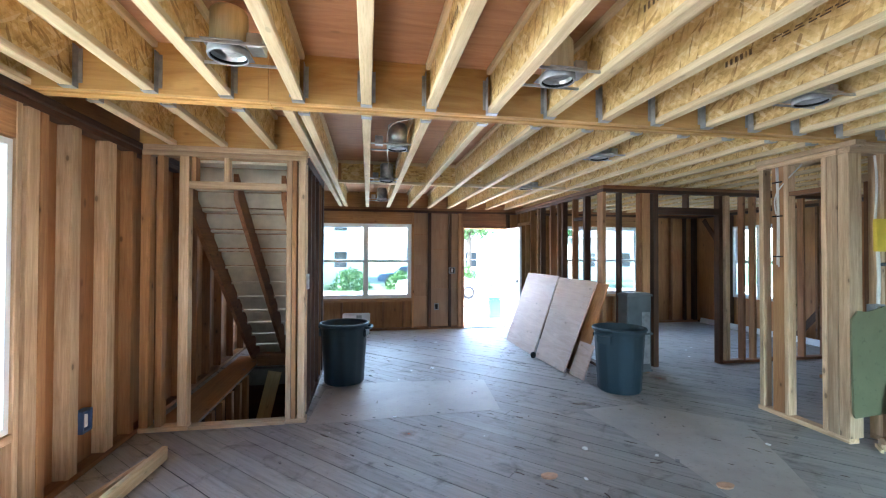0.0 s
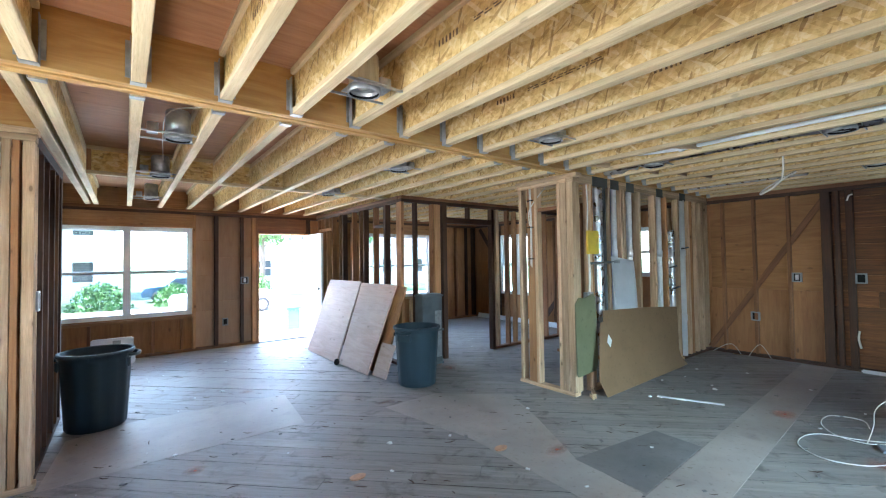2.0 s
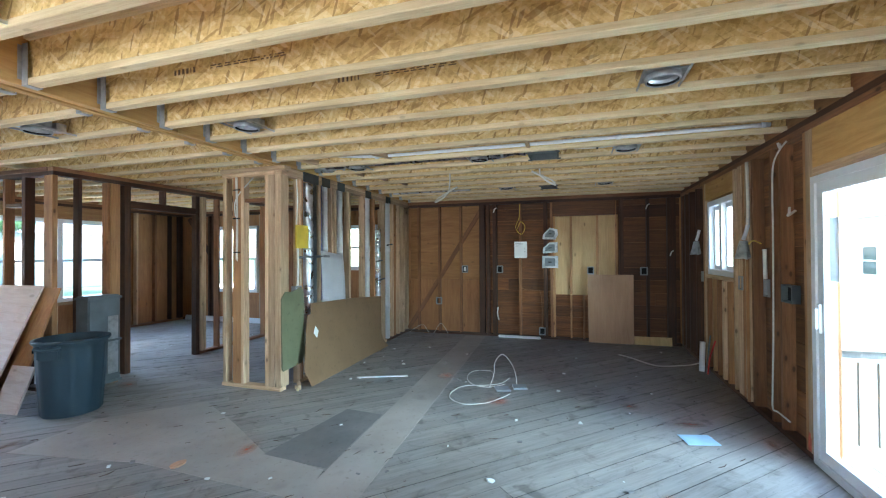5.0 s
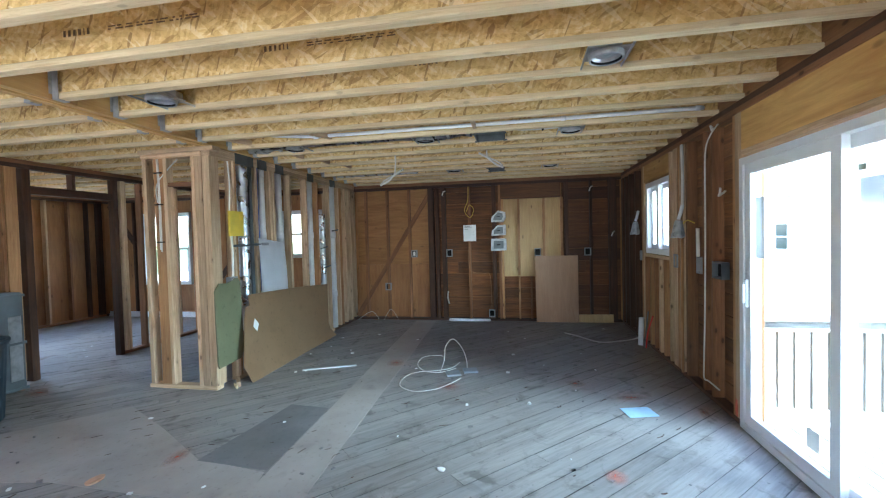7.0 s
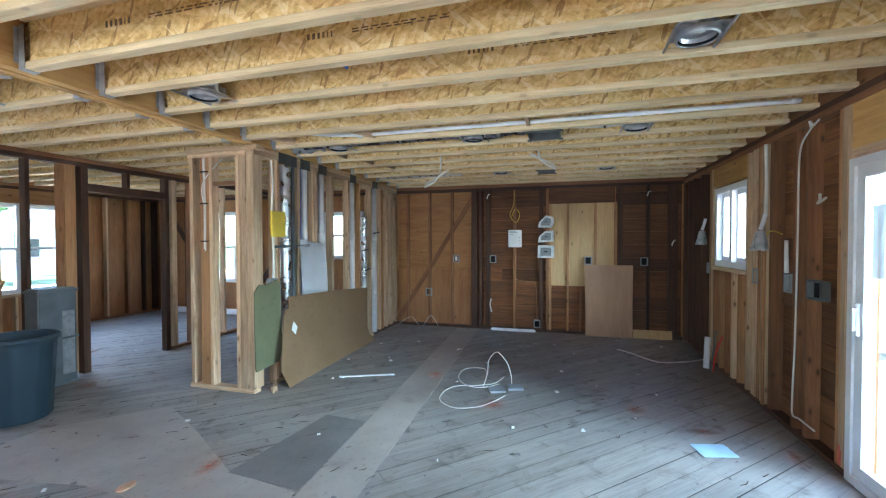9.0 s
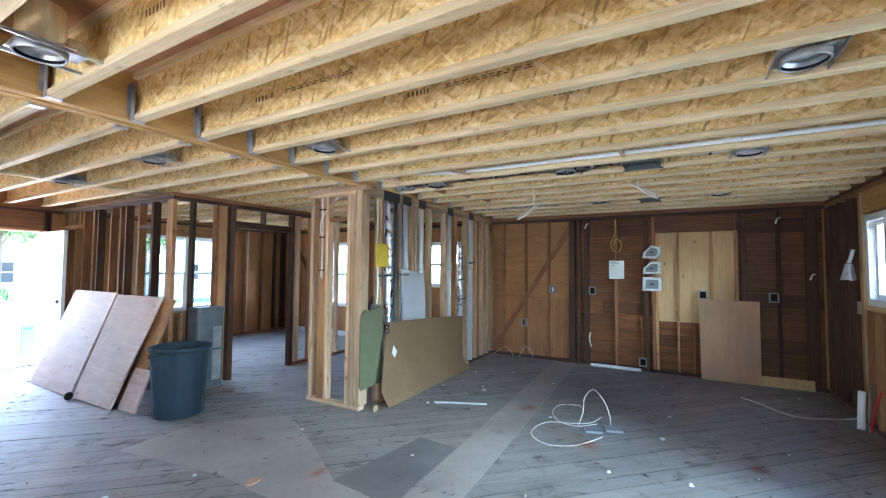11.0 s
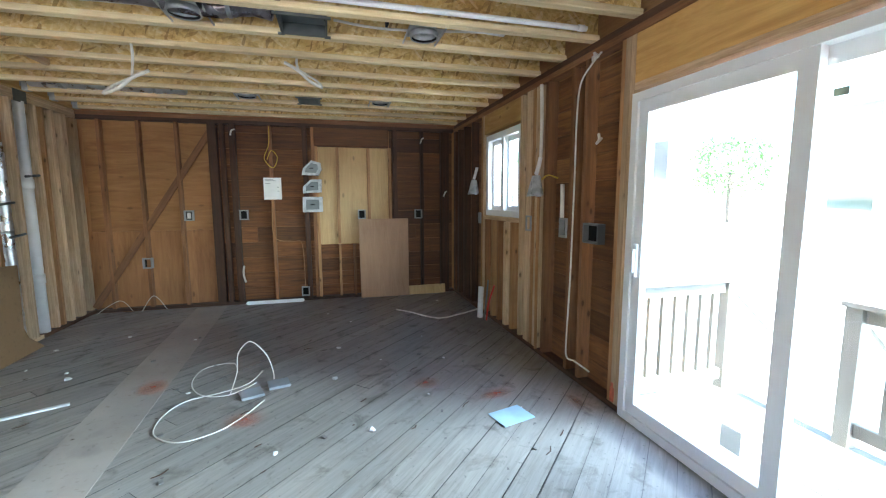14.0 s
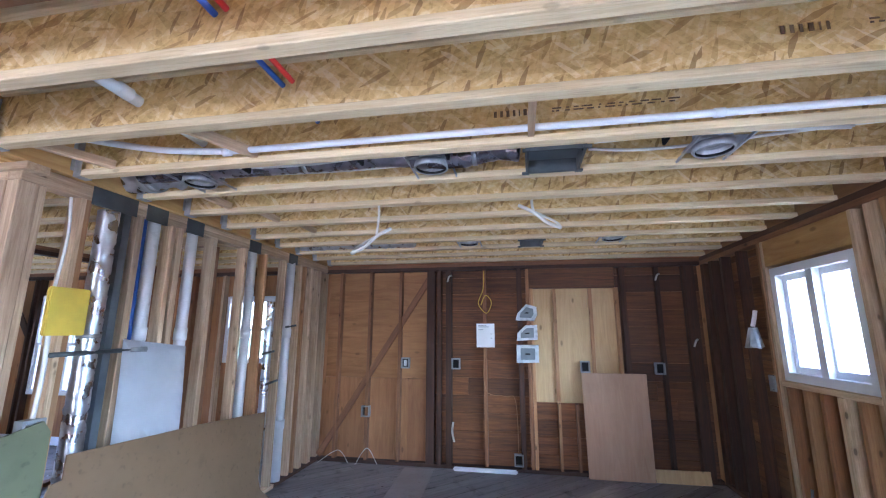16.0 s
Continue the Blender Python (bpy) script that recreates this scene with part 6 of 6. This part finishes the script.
for y in (-1.42, -0.35, 1.98):
    part("socket", tube_bm([(4.03, y, 2.486), (4.03, y + 0.04, 2.486)], 0.021, 14), "white", dr, smooth=True)
vr = thing("vent_run", (3.7, 2.2, 2.6), "white pipe crossing through holes in the joist webs", "pipe")
part("tube", tube_bm([(3.30, 2.20, 2.60), (4.09, 2.20, 2.585)], 0.026, 14), "white", vr, smooth=True)
for x in (3.31, 3.58, 3.72):
    part("socket", tube_bm([(x, 2.20, 2.60), (x + 0.06, 2.20, 2.598)], 0.031, 14), "white", vr, smooth=True)
pipe("water_run", [(2.55, 1.44, 2.62), (3.3, 1.45, 2.615), (4.0, 1.44, 2.61)], 0.012, "red", "red water tube crossing through joists", "pipe")
pipe("water_run", [(2.55, 1.485, 2.60), (3.3, 1.49, 2.60), (4.0, 1.485, 2.595)], 0.012, "blue", "blue water tube crossing through joists", "pipe")
pipe("ceiling_cable", [(4.36, 2.2, 2.50), (4.38, 1.5, 2.49), (4.35, 0.6, 2.50)], 0.008, "cable", "white cable stapled along a joist", "cable")
pipe("ceiling_cable", [(4.34, 0.15, 2.50), (4.37, -0.2, 2.49), (4.33, -0.9, 2.52), (4.34, -1.4, 2.55)], 0.008, "cable", "white cable running from a register to the wall", "cable")
for k in range(2):
    pipe("ceiling_cable", [(4.20 + 0.03 * k, 2.05, 2.47 + 0.012 * k), (4.17 + 0.03 * k, 1.6, 2.462), (4.19, 1.1, 2.475 + 0.01 * k), (4.17, 0.52, 2.465)], 0.006, "cable", "white cable stapled low along a joist", "cable")
    pipe("ceiling_cable", [(4.20, 0.15, 2.47 + 0.01 * k), (4.17, -0.1, 2.462 + 0.014 * k), (4.20, -0.5, 2.475), (4.22 + 0.02 * k, -0.95, 2.47)], 0.006, "cable", "white cable sagging from a register boot", "cable")
for ys in (1.98, 1.32, 0.86, -0.16, 0.20):
    bms = bmesh.new()
    add_box(bms, 4.135, ys - 0.008, CE - 0.004, 4.20, ys + 0.008, CE + 0.045)
    bmesh.ops.bevel(bms, geom=list(bms.edges), offset=0.003, segments=1, affect="EDGES")
    tagged(part("cable_staple", bms, "black", None), "black plastic clip holding cables to a joist", "staple", "cable staples")
pipe("ceiling_cable", [(2.89, -0.5, 2.60), (3.02, -0.75, 2.50), (3.05, -1.1, 2.52), (2.93, -1.50, 2.55)], 0.009, "cable", "white cable drooping between joists", "cable")
pipe("ceiling_cable", [(3.292, -0.62, 2.62), (3.42, -0.85, 2.50), (3.292, -1.05, 2.62)], 0.009, "cable", "white cable loop drooping between joists", "cable")
pipe("ceiling_cable", [(0.30, 3.3, 2.60), (0.42, 3.7, 2.62), (0.22, 4.0, 2.60), (0.30, 5.6, 2.6)], 0.004, "cable", "white cable between living room lights", "cable")
for x0, y, tilt in ((3.72, 1.86, 0.16), (3.72, 0.45, 0.0), (3.72, 2.74, 0.14), (4.53, 2.62, 0.0), (4.94, 2.48, 0.0), (5.35, 2.36, 0.0)):
    b0 = thing("joist_block", (x0 + 0.17, y, CE + 0.02), "new lumber block between two joists", "block")
    bar("block", b0, (x0, y + tilt, CE + 0.05), (x0 + 0.355, y, CE + 0.05), 0.03, 0.05, "new_z")
for x, y, d in ((4.90, 1.47, 1), (5.0, 0.42, -1)):
    h = thing("cable_drop", (x, y, CE - 0.2), "white cable ends knotted and hanging from a joist", "cable")
    part("drop", tube_bm([(x, y, CE + 0.02), (x + 0.01, y, CE - 0.08), (x, y + 0.01, CE - 0.22)] if d == 1 else [(x, y, CE + 0.02), (x, y, CE - 0.02), (x, y - 0.01, CE - 0.07)], 0.009, 8), "cable", h, smooth=True)
    q = (x, y + 0.01, CE - 0.22) if d == 1 else (x, y - 0.01, CE - 0.07)
    part("tail", tube_bm([(q[0] - 0.02, q[1] + 0.17 * d, q[2] - 0.12), (q[0], q[1] + 0.08 * d, q[2] - 0.07), q, (q[0] + 0.02, q[1] - 0.10 * d, q[2] + 0.06)], 0.012, 8), "cable", h, smooth=True)
    part("tail", tube_bm([(q[0] - 0.02, q[1] + 0.17 * d, q[2] - 0.12), (q[0] + 0.01, q[1] + 0.14 * d, q[2] - 0.07), (q[0] + 0.02, q[1] + 0.04 * d, q[2] - 0.01), (q[0], q[1] - 0.08 * d, q[2] + 0.045)], 0.009, 8), "cable", h, smooth=True)

# ---- things on the floor ----
ex = thing("extension_cord", (4.7, 0.9, 0), "white cable coiled in loose loops on the floor", "cable")
r = 0.004
part("loop", tube_bm([(4.49, 0.70, r), (4.30, 0.79, r), (4.14, 0.91, r), (4.07, 1.10, r), (4.20, 1.27, r), (4.42, 1.30, r), (4.61, 1.22, r), (4.70, 1.0, r), (4.80, 0.85, r * 2), (5.03, 0.79, r)], r, 8), "cable", ex, smooth=True)
part("loop", tube_bm([(4.80, 0.80, r), (4.62, 0.95, r * 3), (4.68, 1.14, r), (4.91, 1.27, r), (5.20, 1.26, r), (5.27, 1.06, r), (5.05, 0.98, r)], r, 8), "cable", ex, smooth=True)
part("arch", tube_bm([(4.66, 0.95, r), (4.80, 0.93, 0.10), (4.78, 0.91, 0.25), (4.76, 0.82, 0.345), (4.77, 0.72, 0.24), (4.80, 0.68, 0.10), (4.84, 0.68, r)], r, 8), "cable", ex, smooth=True)
gp = thing("gang_plates", (4.65, 0.78, 0), "two grey metal plates lying under the cable", "plate")
for i, (px, py, a) in enumerate(((4.60, 0.80, 0.35), (4.72, 0.63, 0.25))):
    bm = bmesh.new()
    add_box(bm, -0.07, -0.075, 0.0, 0.07, 0.075, 0.02, Matrix.Translation((px, py, 0.002)) @ Matrix.Rotation(a, 4, "Z"))
    bmesh.ops.bevel(bm, geom=list(bm.edges), offset=0.003, segments=1, affect="EDGES")
    part("plate", bm, "plate_grey", gp)
bm = bmesh.new()
m = Matrix.Translation((3.84, -0.87, 0.003)) @ Matrix.Rotation(0.25, 4, "Z")
add_box(bm, -0.09, -0.12, 0, 0.09, 0.12, 0.004, m)
tagged(part("blue_sheet", bm, "blue_paper", None), "pale blue paper lying on the floor by the slider", "paper")
bm = bmesh.new()
add_box(bm, -0.30, -0.014, 0, 0.30, 0.014, 0.012, Matrix.Translation((4.655, 2.25, 0.002)) @ Matrix.Rotation(-1.16, 4, "Z"))
tagged(part("trim_strip", bm, "pvc", None), "thin white trim strip lying on the floor", "trim piece")

sc = thing("scrap_lumber", (-1.48, 3.4, 0), "two short pale lumber offcuts on the floor by the wall", "lumber")
bar("offcut", sc, (-1.62, 2.95, 0.02), (-1.47, 3.62, 0.02), 0.09, 0.036, "new_z", math.pi / 2)
bar("offcut", sc, (-1.46, 2.95, 0.055), (-1.40, 3.72, 0.055), 0.10, 0.036, "pale_z", math.pi / 2)
sb = thing("scrap_block", (4.04, 2.96, 0), "small lumber offcuts lying at the foot of the post", "lumber")
bar("offcut", sb, (3.98, 2.92, 0.021), (4.10, 3.02, 0.021), 0.06, 0.036, "new_z", math.pi / 2)
bar("offcut", sb, (4.02, 3.0, 0.012), (3.93, 2.90, 0.012), 0.03, 0.018, "pale_z", math.pi / 2)
sheet("white_baseboard", (7.38, 8.5, 0.003), (7.40, 5.9, 0.003), (7.42, 5.9, 0.11), (7.41, 8.5, 0.11), 0.015, "white", "white painted base board along the bedroom wall", "trim piece")
hb = thing("radiator_end", (-0.12, 8.55, 0), "white metal baseboard heater end below the window", "heater")
bm = bmesh.new()
add_box(bm, -0.42, 8.52, 0.18, 0.10, 8.64, 0.36)
bmesh.ops.bevel(bm, geom=list(bm.edges), offset=0.015, segments=2, affect="EDGES")
part("cover", bm, "white", hb)
bm = bmesh.new()
add_box(bm, -0.16, 8.50, 0.20, -0.06, 8.525, 0.33)
part("end_cap", bm, "box_grey", hb)
for x in (-0.38, 0.05):
    board("foot", hb, x, 8.54, 0.0, x + 0.03, 8.62, 0.18, "steel", 0.001)

# rubbish: scraps of paper and plaster
rng = random.Random(21)
for i, (x, y) in enumerate(((4.47, 2.57), (5.17, 2.77), (5.4, 2.31), (4.72, 0.22), (3.91, 0.01), (5.41, 0.18), (1.72, 3.36), (6.3, 2.23), (3.81, 0.55), (2.79, 0.58), (0.9, 5.8), (2.0, 6.3), (5.26, 2.23), (1.2, 7.4))):
    bm = bmesh.new()
    n = rng.randint(5, 7)
    s = rng.uniform(0.014, 0.032)
    lo = [bm.verts.new((x + s * rng.uniform(0.6, 1.2) * math.cos(6.283 * k / n), y + s * rng.uniform(0.6, 1.2) * math.sin(6.283 * k / n), 0.002)) for k in range(n)]
    hi = [bm.verts.new((v.co.x * 0.8 + x * 0.2, v.co.y * 0.8 + y * 0.2, 0.005 + rng.uniform(0, 0.012))) for v in lo]
    bm.faces.new(lo)
    bm.faces.new(hi)
    for k in range(n):
        bm.faces.new((lo[k], lo[(k + 1) % n], hi[(k + 1) % n], hi[k]))
    tagged(part("paper_scrap", bm, "paper", None), "crumpled white scrap on the dusty floor", "scrap", "floor scraps")
for x, y in ((2.35, 2.71), (1.27, 3.02)):
    bm = lathe_bm([(0.0, 0.0), (0.05, 0.0), (0.055, 0.012), (0.03, 0.016), (0.0, 0.012)], 12)
    o = part("orange_cap", bm, "cap", None, at=(x, y, 0.003))
    o.scale = (1.1, 0.7, 1)
    tagged(o, "flat pale orange plastic cap on the floor", "cap")
bm = bmesh.new()
for i in range(170):
    x, y = rng.uniform(-1.6, 7.2), rng.uniform(-1.3, 8.4)
    if WELL[0] - 0.1 < x < WELL[1] + 0.1 and WELL[2] - 0.2 < y < WELL[3] + 0.2:
        continue
    s = rng.uniform(0.006, 0.02)
    add_box(bm, -s, -s * rng.uniform(0.3, 1), 0, s, s * 0.5, s * 0.4, Matrix.Translation((x, y, 0.002)) @ Matrix.Rotation(rng.uniform(0, 6), 4, "Z"))
tagged(part("debris", bm, "patch_dark", None), "small dark crumbs and chips scattered on the floor", "debris", kind="stuff")
bm = bmesh.new()
for i in range(60):
    x, y = rng.uniform(-1.0, 7.2), rng.uniform(-1.3, 7.5)
    if x < -0.4 and y > 4.1:
        continue
    s = rng.uniform(0.006, 0.016)
    add_box(bm, -s, -s * rng.uniform(0.3, 1), 0, s, s * 0.5, s * 0.5, Matrix.Translation((x, y, 0.002)) @ Matrix.Rotation(rng.uniform(0, 6), 4, "Z"))
tagged(part("plaster_crumbs", bm, "paper", None), "small white plaster crumbs on the floor", "debris", kind="stuff")

# orange paint marks sprayed on the boards
for i, (x, y, w, h, a) in enumerate(((2.68, 2.42, 0.16, 0.07, 0.3), (4.92, 1.54, 0.16, 0.12, 0.2), (4.46, -0.45, 0.12, 0.10, 0.8), (2.86, -0.49, 0.10, 0.08, 0.1), (4.24, 0.79, 0.12, 0.14, 0.4), (0.39, 3.86, 0.10, 0.07, 0.5), (3.9, -1.38, 0.09, 0.05, 0.1), (3.55, 4.9, 0.22, 0.10, 0.9), (4.5, 6.3, 0.2, 0.10, 0.2), (5.9, 2.9, 0.2, 0.1, 0.1), (2.2, 4.25, 0.12, 0.06, 0.2), (1.1, 5.6, 0.12, 0.08, 0.4), (4.15, -0.9, 0.05, 0.2, 0.3))):
    bm = bmesh.new()
    mm = Matrix.Translation((x, y, 0.0)) @ Matrix.Rotation(a, 4, "Z")
    edge = [(w * rng.uniform(0.75, 1.15) * math.cos(6.283 * q / 18), h * rng.uniform(0.75, 1.15) * math.sin(6.283 * q / 18)) for q in range(18)]
    bm.faces.new([bm.verts.new(mm @ Vector((px, py, 0.0055))) for px, py in edge])
    tagged(part("paint_mark", bm, "spray", None), "faded orange spray mark on the floor boards", "paint mark", "orange marks")

# printed marks on joist webs, as plain bars: a bold word, then fine print in two rows
PRINTED = {0: 1.2, 1: 2.3, 2: 0.4, 3: 2.0, 4: 0.9, 5: 2.4, 6: 1.5, 7: 0.7, 8: -0.04, 9: -0.39, 10: 0.62, 11: 1.3, 12: 0.2, 13: 1.7}
bm = bmesh.new()
for k, y0 in PRINTED.items():
    rj = random.Random(k)
    x = J0 + STEP * k - 0.0056
    yy = y0
    for q in range(6):
        wd = rj.uniform(0.010, 0.018) if q != 4 else 0.006
        add_box(bm, x - 0.0005, yy - wd, CE + 0.15, x + 0.0005, yy, CE + 0.182)
        yy -= wd + 0.016
    for row in (0.020, 0.006):
        yr = yy - 0.10
        while yr > yy - 0.62 and yr > YS + 0.1:
            ln = rj.uniform(0.008, 0.05)
            add_box(bm, x - 0.0005, yr - ln, CE + 0.15 + row, x + 0.0005, yr, CE + 0.15 + row + 0.007)
            yr -= ln + rj.uniform(0.008, 0.03)
tagged(part("web_print", bm, "ink", None), "faint dark ink bars printed on joist webs", "print", kind="stuff")

# floor patches set into the boards
PATCHES = (("patch", ((0.05, 5.32), (1.43, 5.22), (1.33, 4.26), (-0.48, 4.20), (-0.41, 5.15)), "smooth dusty plywood patch in the board floor"),
           ("patch", ((2.11, 4.12), (2.77, 4.16), (3.40, 3.58), (3.05, 2.9), (2.68, 2.26), (2.60, 1.70), (2.25, 1.62), (2.30, 3.0)), "dusty fibreboard path across the board floor"),
           ("patch", ((2.25, 1.30), (7.40, 1.56), (7.40, 1.92), (2.25, 1.66)), "long dusty plywood strip across the kitchen floor"),
           ("patch_dark", ((2.66, 2.25), (3.63, 2.12), (3.60, 1.74), (2.62, 1.69)), "darker stained boards beside the plywood strip"))
for i, (mt, poly, label) in enumerate(PATCHES):
    bm = bmesh.new()
    lo = [bm.verts.new((x, y, -0.004)) for x, y in poly]
    hi = [bm.verts.new((x, y, 0.0006 + 0.0004 * i)) for x, y in poly]
    bm.faces.new(hi)
    bm.faces.new(lo)
    for k in range(len(poly)):
        bm.faces.new((lo[k], lo[(k + 1) % len(poly)], hi[(k + 1) % len(poly)], hi[k]))
    part("floor_patch", bm, mt, floor, label)


# ---- diagonal floor boards, last ----
def clip(poly, inside, cut):
    out = []
    for a, b in zip(poly, poly[1:] + poly[:1]):
        if inside(a):
            out.append(a)
        if inside(a) != inside(b):
            out.append(cut(a, b))
    return out


def clip_box(poly, x0, y0, x1, y1):
    def cross(i, v):
        return lambda a, b: tuple(a[j] + (b[j] - a[j]) * (v - a[i]) / (b[i] - a[i]) for j in (0, 1))
    for i, v, up in ((0, x0, True), (0, x1, False), (1, y0, True), (1, y1, False)):
        if poly:
            poly = clip(poly, (lambda p, i=i, v=v, up=up: p[i] >= v if up else p[i] <= v), cross(i, v))
    return poly


S2 = math.sqrt(0.5)
PITCH = 0.142
rng = random.Random(5)
rest = bmesh.new()
count = 0
areas = ((XW, YS, XE, WELL[2]), (WELL[1], WELL[2], XE, WELL[3]), (XW, WELL[3], XE, YN), (XW, WELL[2], WELL[0], WELL[3]))
s = -6.5
while s < 12.0:
    u = -9.0 + rng.uniform(0, 2.0)
    while u < 8.0:
        ln = rng.uniform(2.4, 4.2)
        drop = rng.uniform(0, 0.0025)
        gap = rng.choice((0.001, 0.001, 0.0012, 0.0015, 0.002, 0.003, 0.006))
        for area in areas:
            quad = []
            for du, dv in ((0.001, 0.0008), (ln - 0.001, 0.0008), (ln - 0.001, PITCH - gap), (0.001, PITCH - gap)):
                uu, vv = u + du, s + dv
                quad.append(((uu + vv) * S2, (-uu + vv) * S2))
            poly = clip_box(quad, *area)
            if len(poly) < 3:
                continue
            size = abs(sum(a[0] * b[1] - a[1] * b[0] for a, b in zip(poly, poly[1:] + poly[:1]))) / 2
            if size < 0.004:
                continue
            cx, cy = sum(p[0] for p in poly) / len(poly), sum(p[1] for p in poly) / len(poly)
            near = cy < 6.0 and count < 298
            bm = bmesh.new() if near else rest
            ang = math.radians(45)
            rot = lambda p: ((p[0] - cx) * S2 - (p[1] - cy) * S2, (p[0] - cx) * S2 + (p[1] - cy) * S2)
            pts = [rot(p) for p in poly] if near else poly
            hi = [bm.verts.new((p[0], p[1], -drop)) for p in pts]
            lo = [bm.verts.new((p[0], p[1], -0.0044)) for p in pts]
            bm.faces.new(hi)
            bm.faces.new(lo)
            for k in range(len(pts)):
                bm.faces.new((lo[k], lo[(k + 1) % len(pts)], hi[(k + 1) % len(pts)], hi[k]))
            if near:
                count += 1
                me = as_mesh(bm, "floor")
                me.materials.append(M["seam"])
                for pl in me.polygons:
                    pl.material_index = 0 if abs(pl.normal.z) > 0.5 else 1
                ob = link("floor_board", me, floor, (cx, cy, 0))
                ob.rotation_euler = (0, 0, -math.pi / 4)
        u += ln
    s += PITCH
fb = tagged(part("floor_boards", rest, "floor_far", floor), kind="stuff")
fb.data.materials.append(M["seam"])
for pl in fb.data.polygons:
    pl.material_index = 0 if abs(pl.normal.z) > 0.5 else 1

# dark splinters and curled shreds lying along the joints of the floor
rng = random.Random(77)
bm = bmesh.new()
for n in range(230):
    x, y = rng.uniform(-0.4, 3.4), rng.uniform(1.2, 7.8)
    if n % 3 == 0:
        x, y = rng.uniform(0.6, 6.8), rng.uniform(-1.3, 2.7)
    ln, wd = rng.uniform(0.015, 0.10), rng.uniform(0.002, 0.006)
    ang = -math.pi / 4 + rng.choice((0, 0, 0, rng.uniform(-0.9, 0.9)))
    dx, dy = math.cos(ang), math.sin(ang)
    bend = rng.uniform(-0.2, 0.2) * ln
    ring = []
    for t, h in ((-0.5, 0.0015), (0.0, 0.003), (0.5, 0.0015)):
        ox, oy = x + dx * t * ln - dy * (bend if t == 0 else 0), y + dy * t * ln + dx * (bend if t == 0 else 0)
        ring.append([bm.verts.new((ox - dy * wd, oy + dx * wd, 0.0002)), bm.verts.new((ox, oy, h + 0.0012)), bm.verts.new((ox + dy * wd, oy - dx * wd, 0.0002))])
    for a, b in zip(ring, ring[1:]):
        bm.faces.new((a[0], b[0], b[1], a[1]))
        bm.faces.new((a[1], b[1], b[2], a[2]))
        bm.faces.new((a[2], b[2], b[0], a[0]))
    bm.faces.new(ring[0])
    bm.faces.new(ring[2])
tagged(part("floor_splinters", bm, "dark_x", None), "dark wood splinters and shreds scattered over the board floor", "debris", kind="stuff")

bm = bmesh.new()
add_box(bm, 3.735, YS + 0.0005, 0.05, 3.775, YS + 0.003, 0.15)
add_box(bm, 3.745, YS + 0.0005, 0.15, 3.768, YS + 0.003, 0.18)
tagged(part("paint_mark", bm, "orange_paint", None), "bright orange paint mark at the foot of the door jamb", "paint mark")

# small round caster lying at the foot of the plywood
bm = lathe_bm([(0.0, -0.02), (0.035, -0.022), (0.045, -0.012), (0.045, 0.012), (0.035, 0.022), (0.0, 0.02)], 20)
o = part("caster_wheel", bm, "black", None, at=(2.43, 6.10, 0.046), smooth=True)
o.rotation_euler = (math.pi / 2, 0, 0.5)
tagged(o, "small dark rubber wheel at the foot of leaning plywood", "wheel")
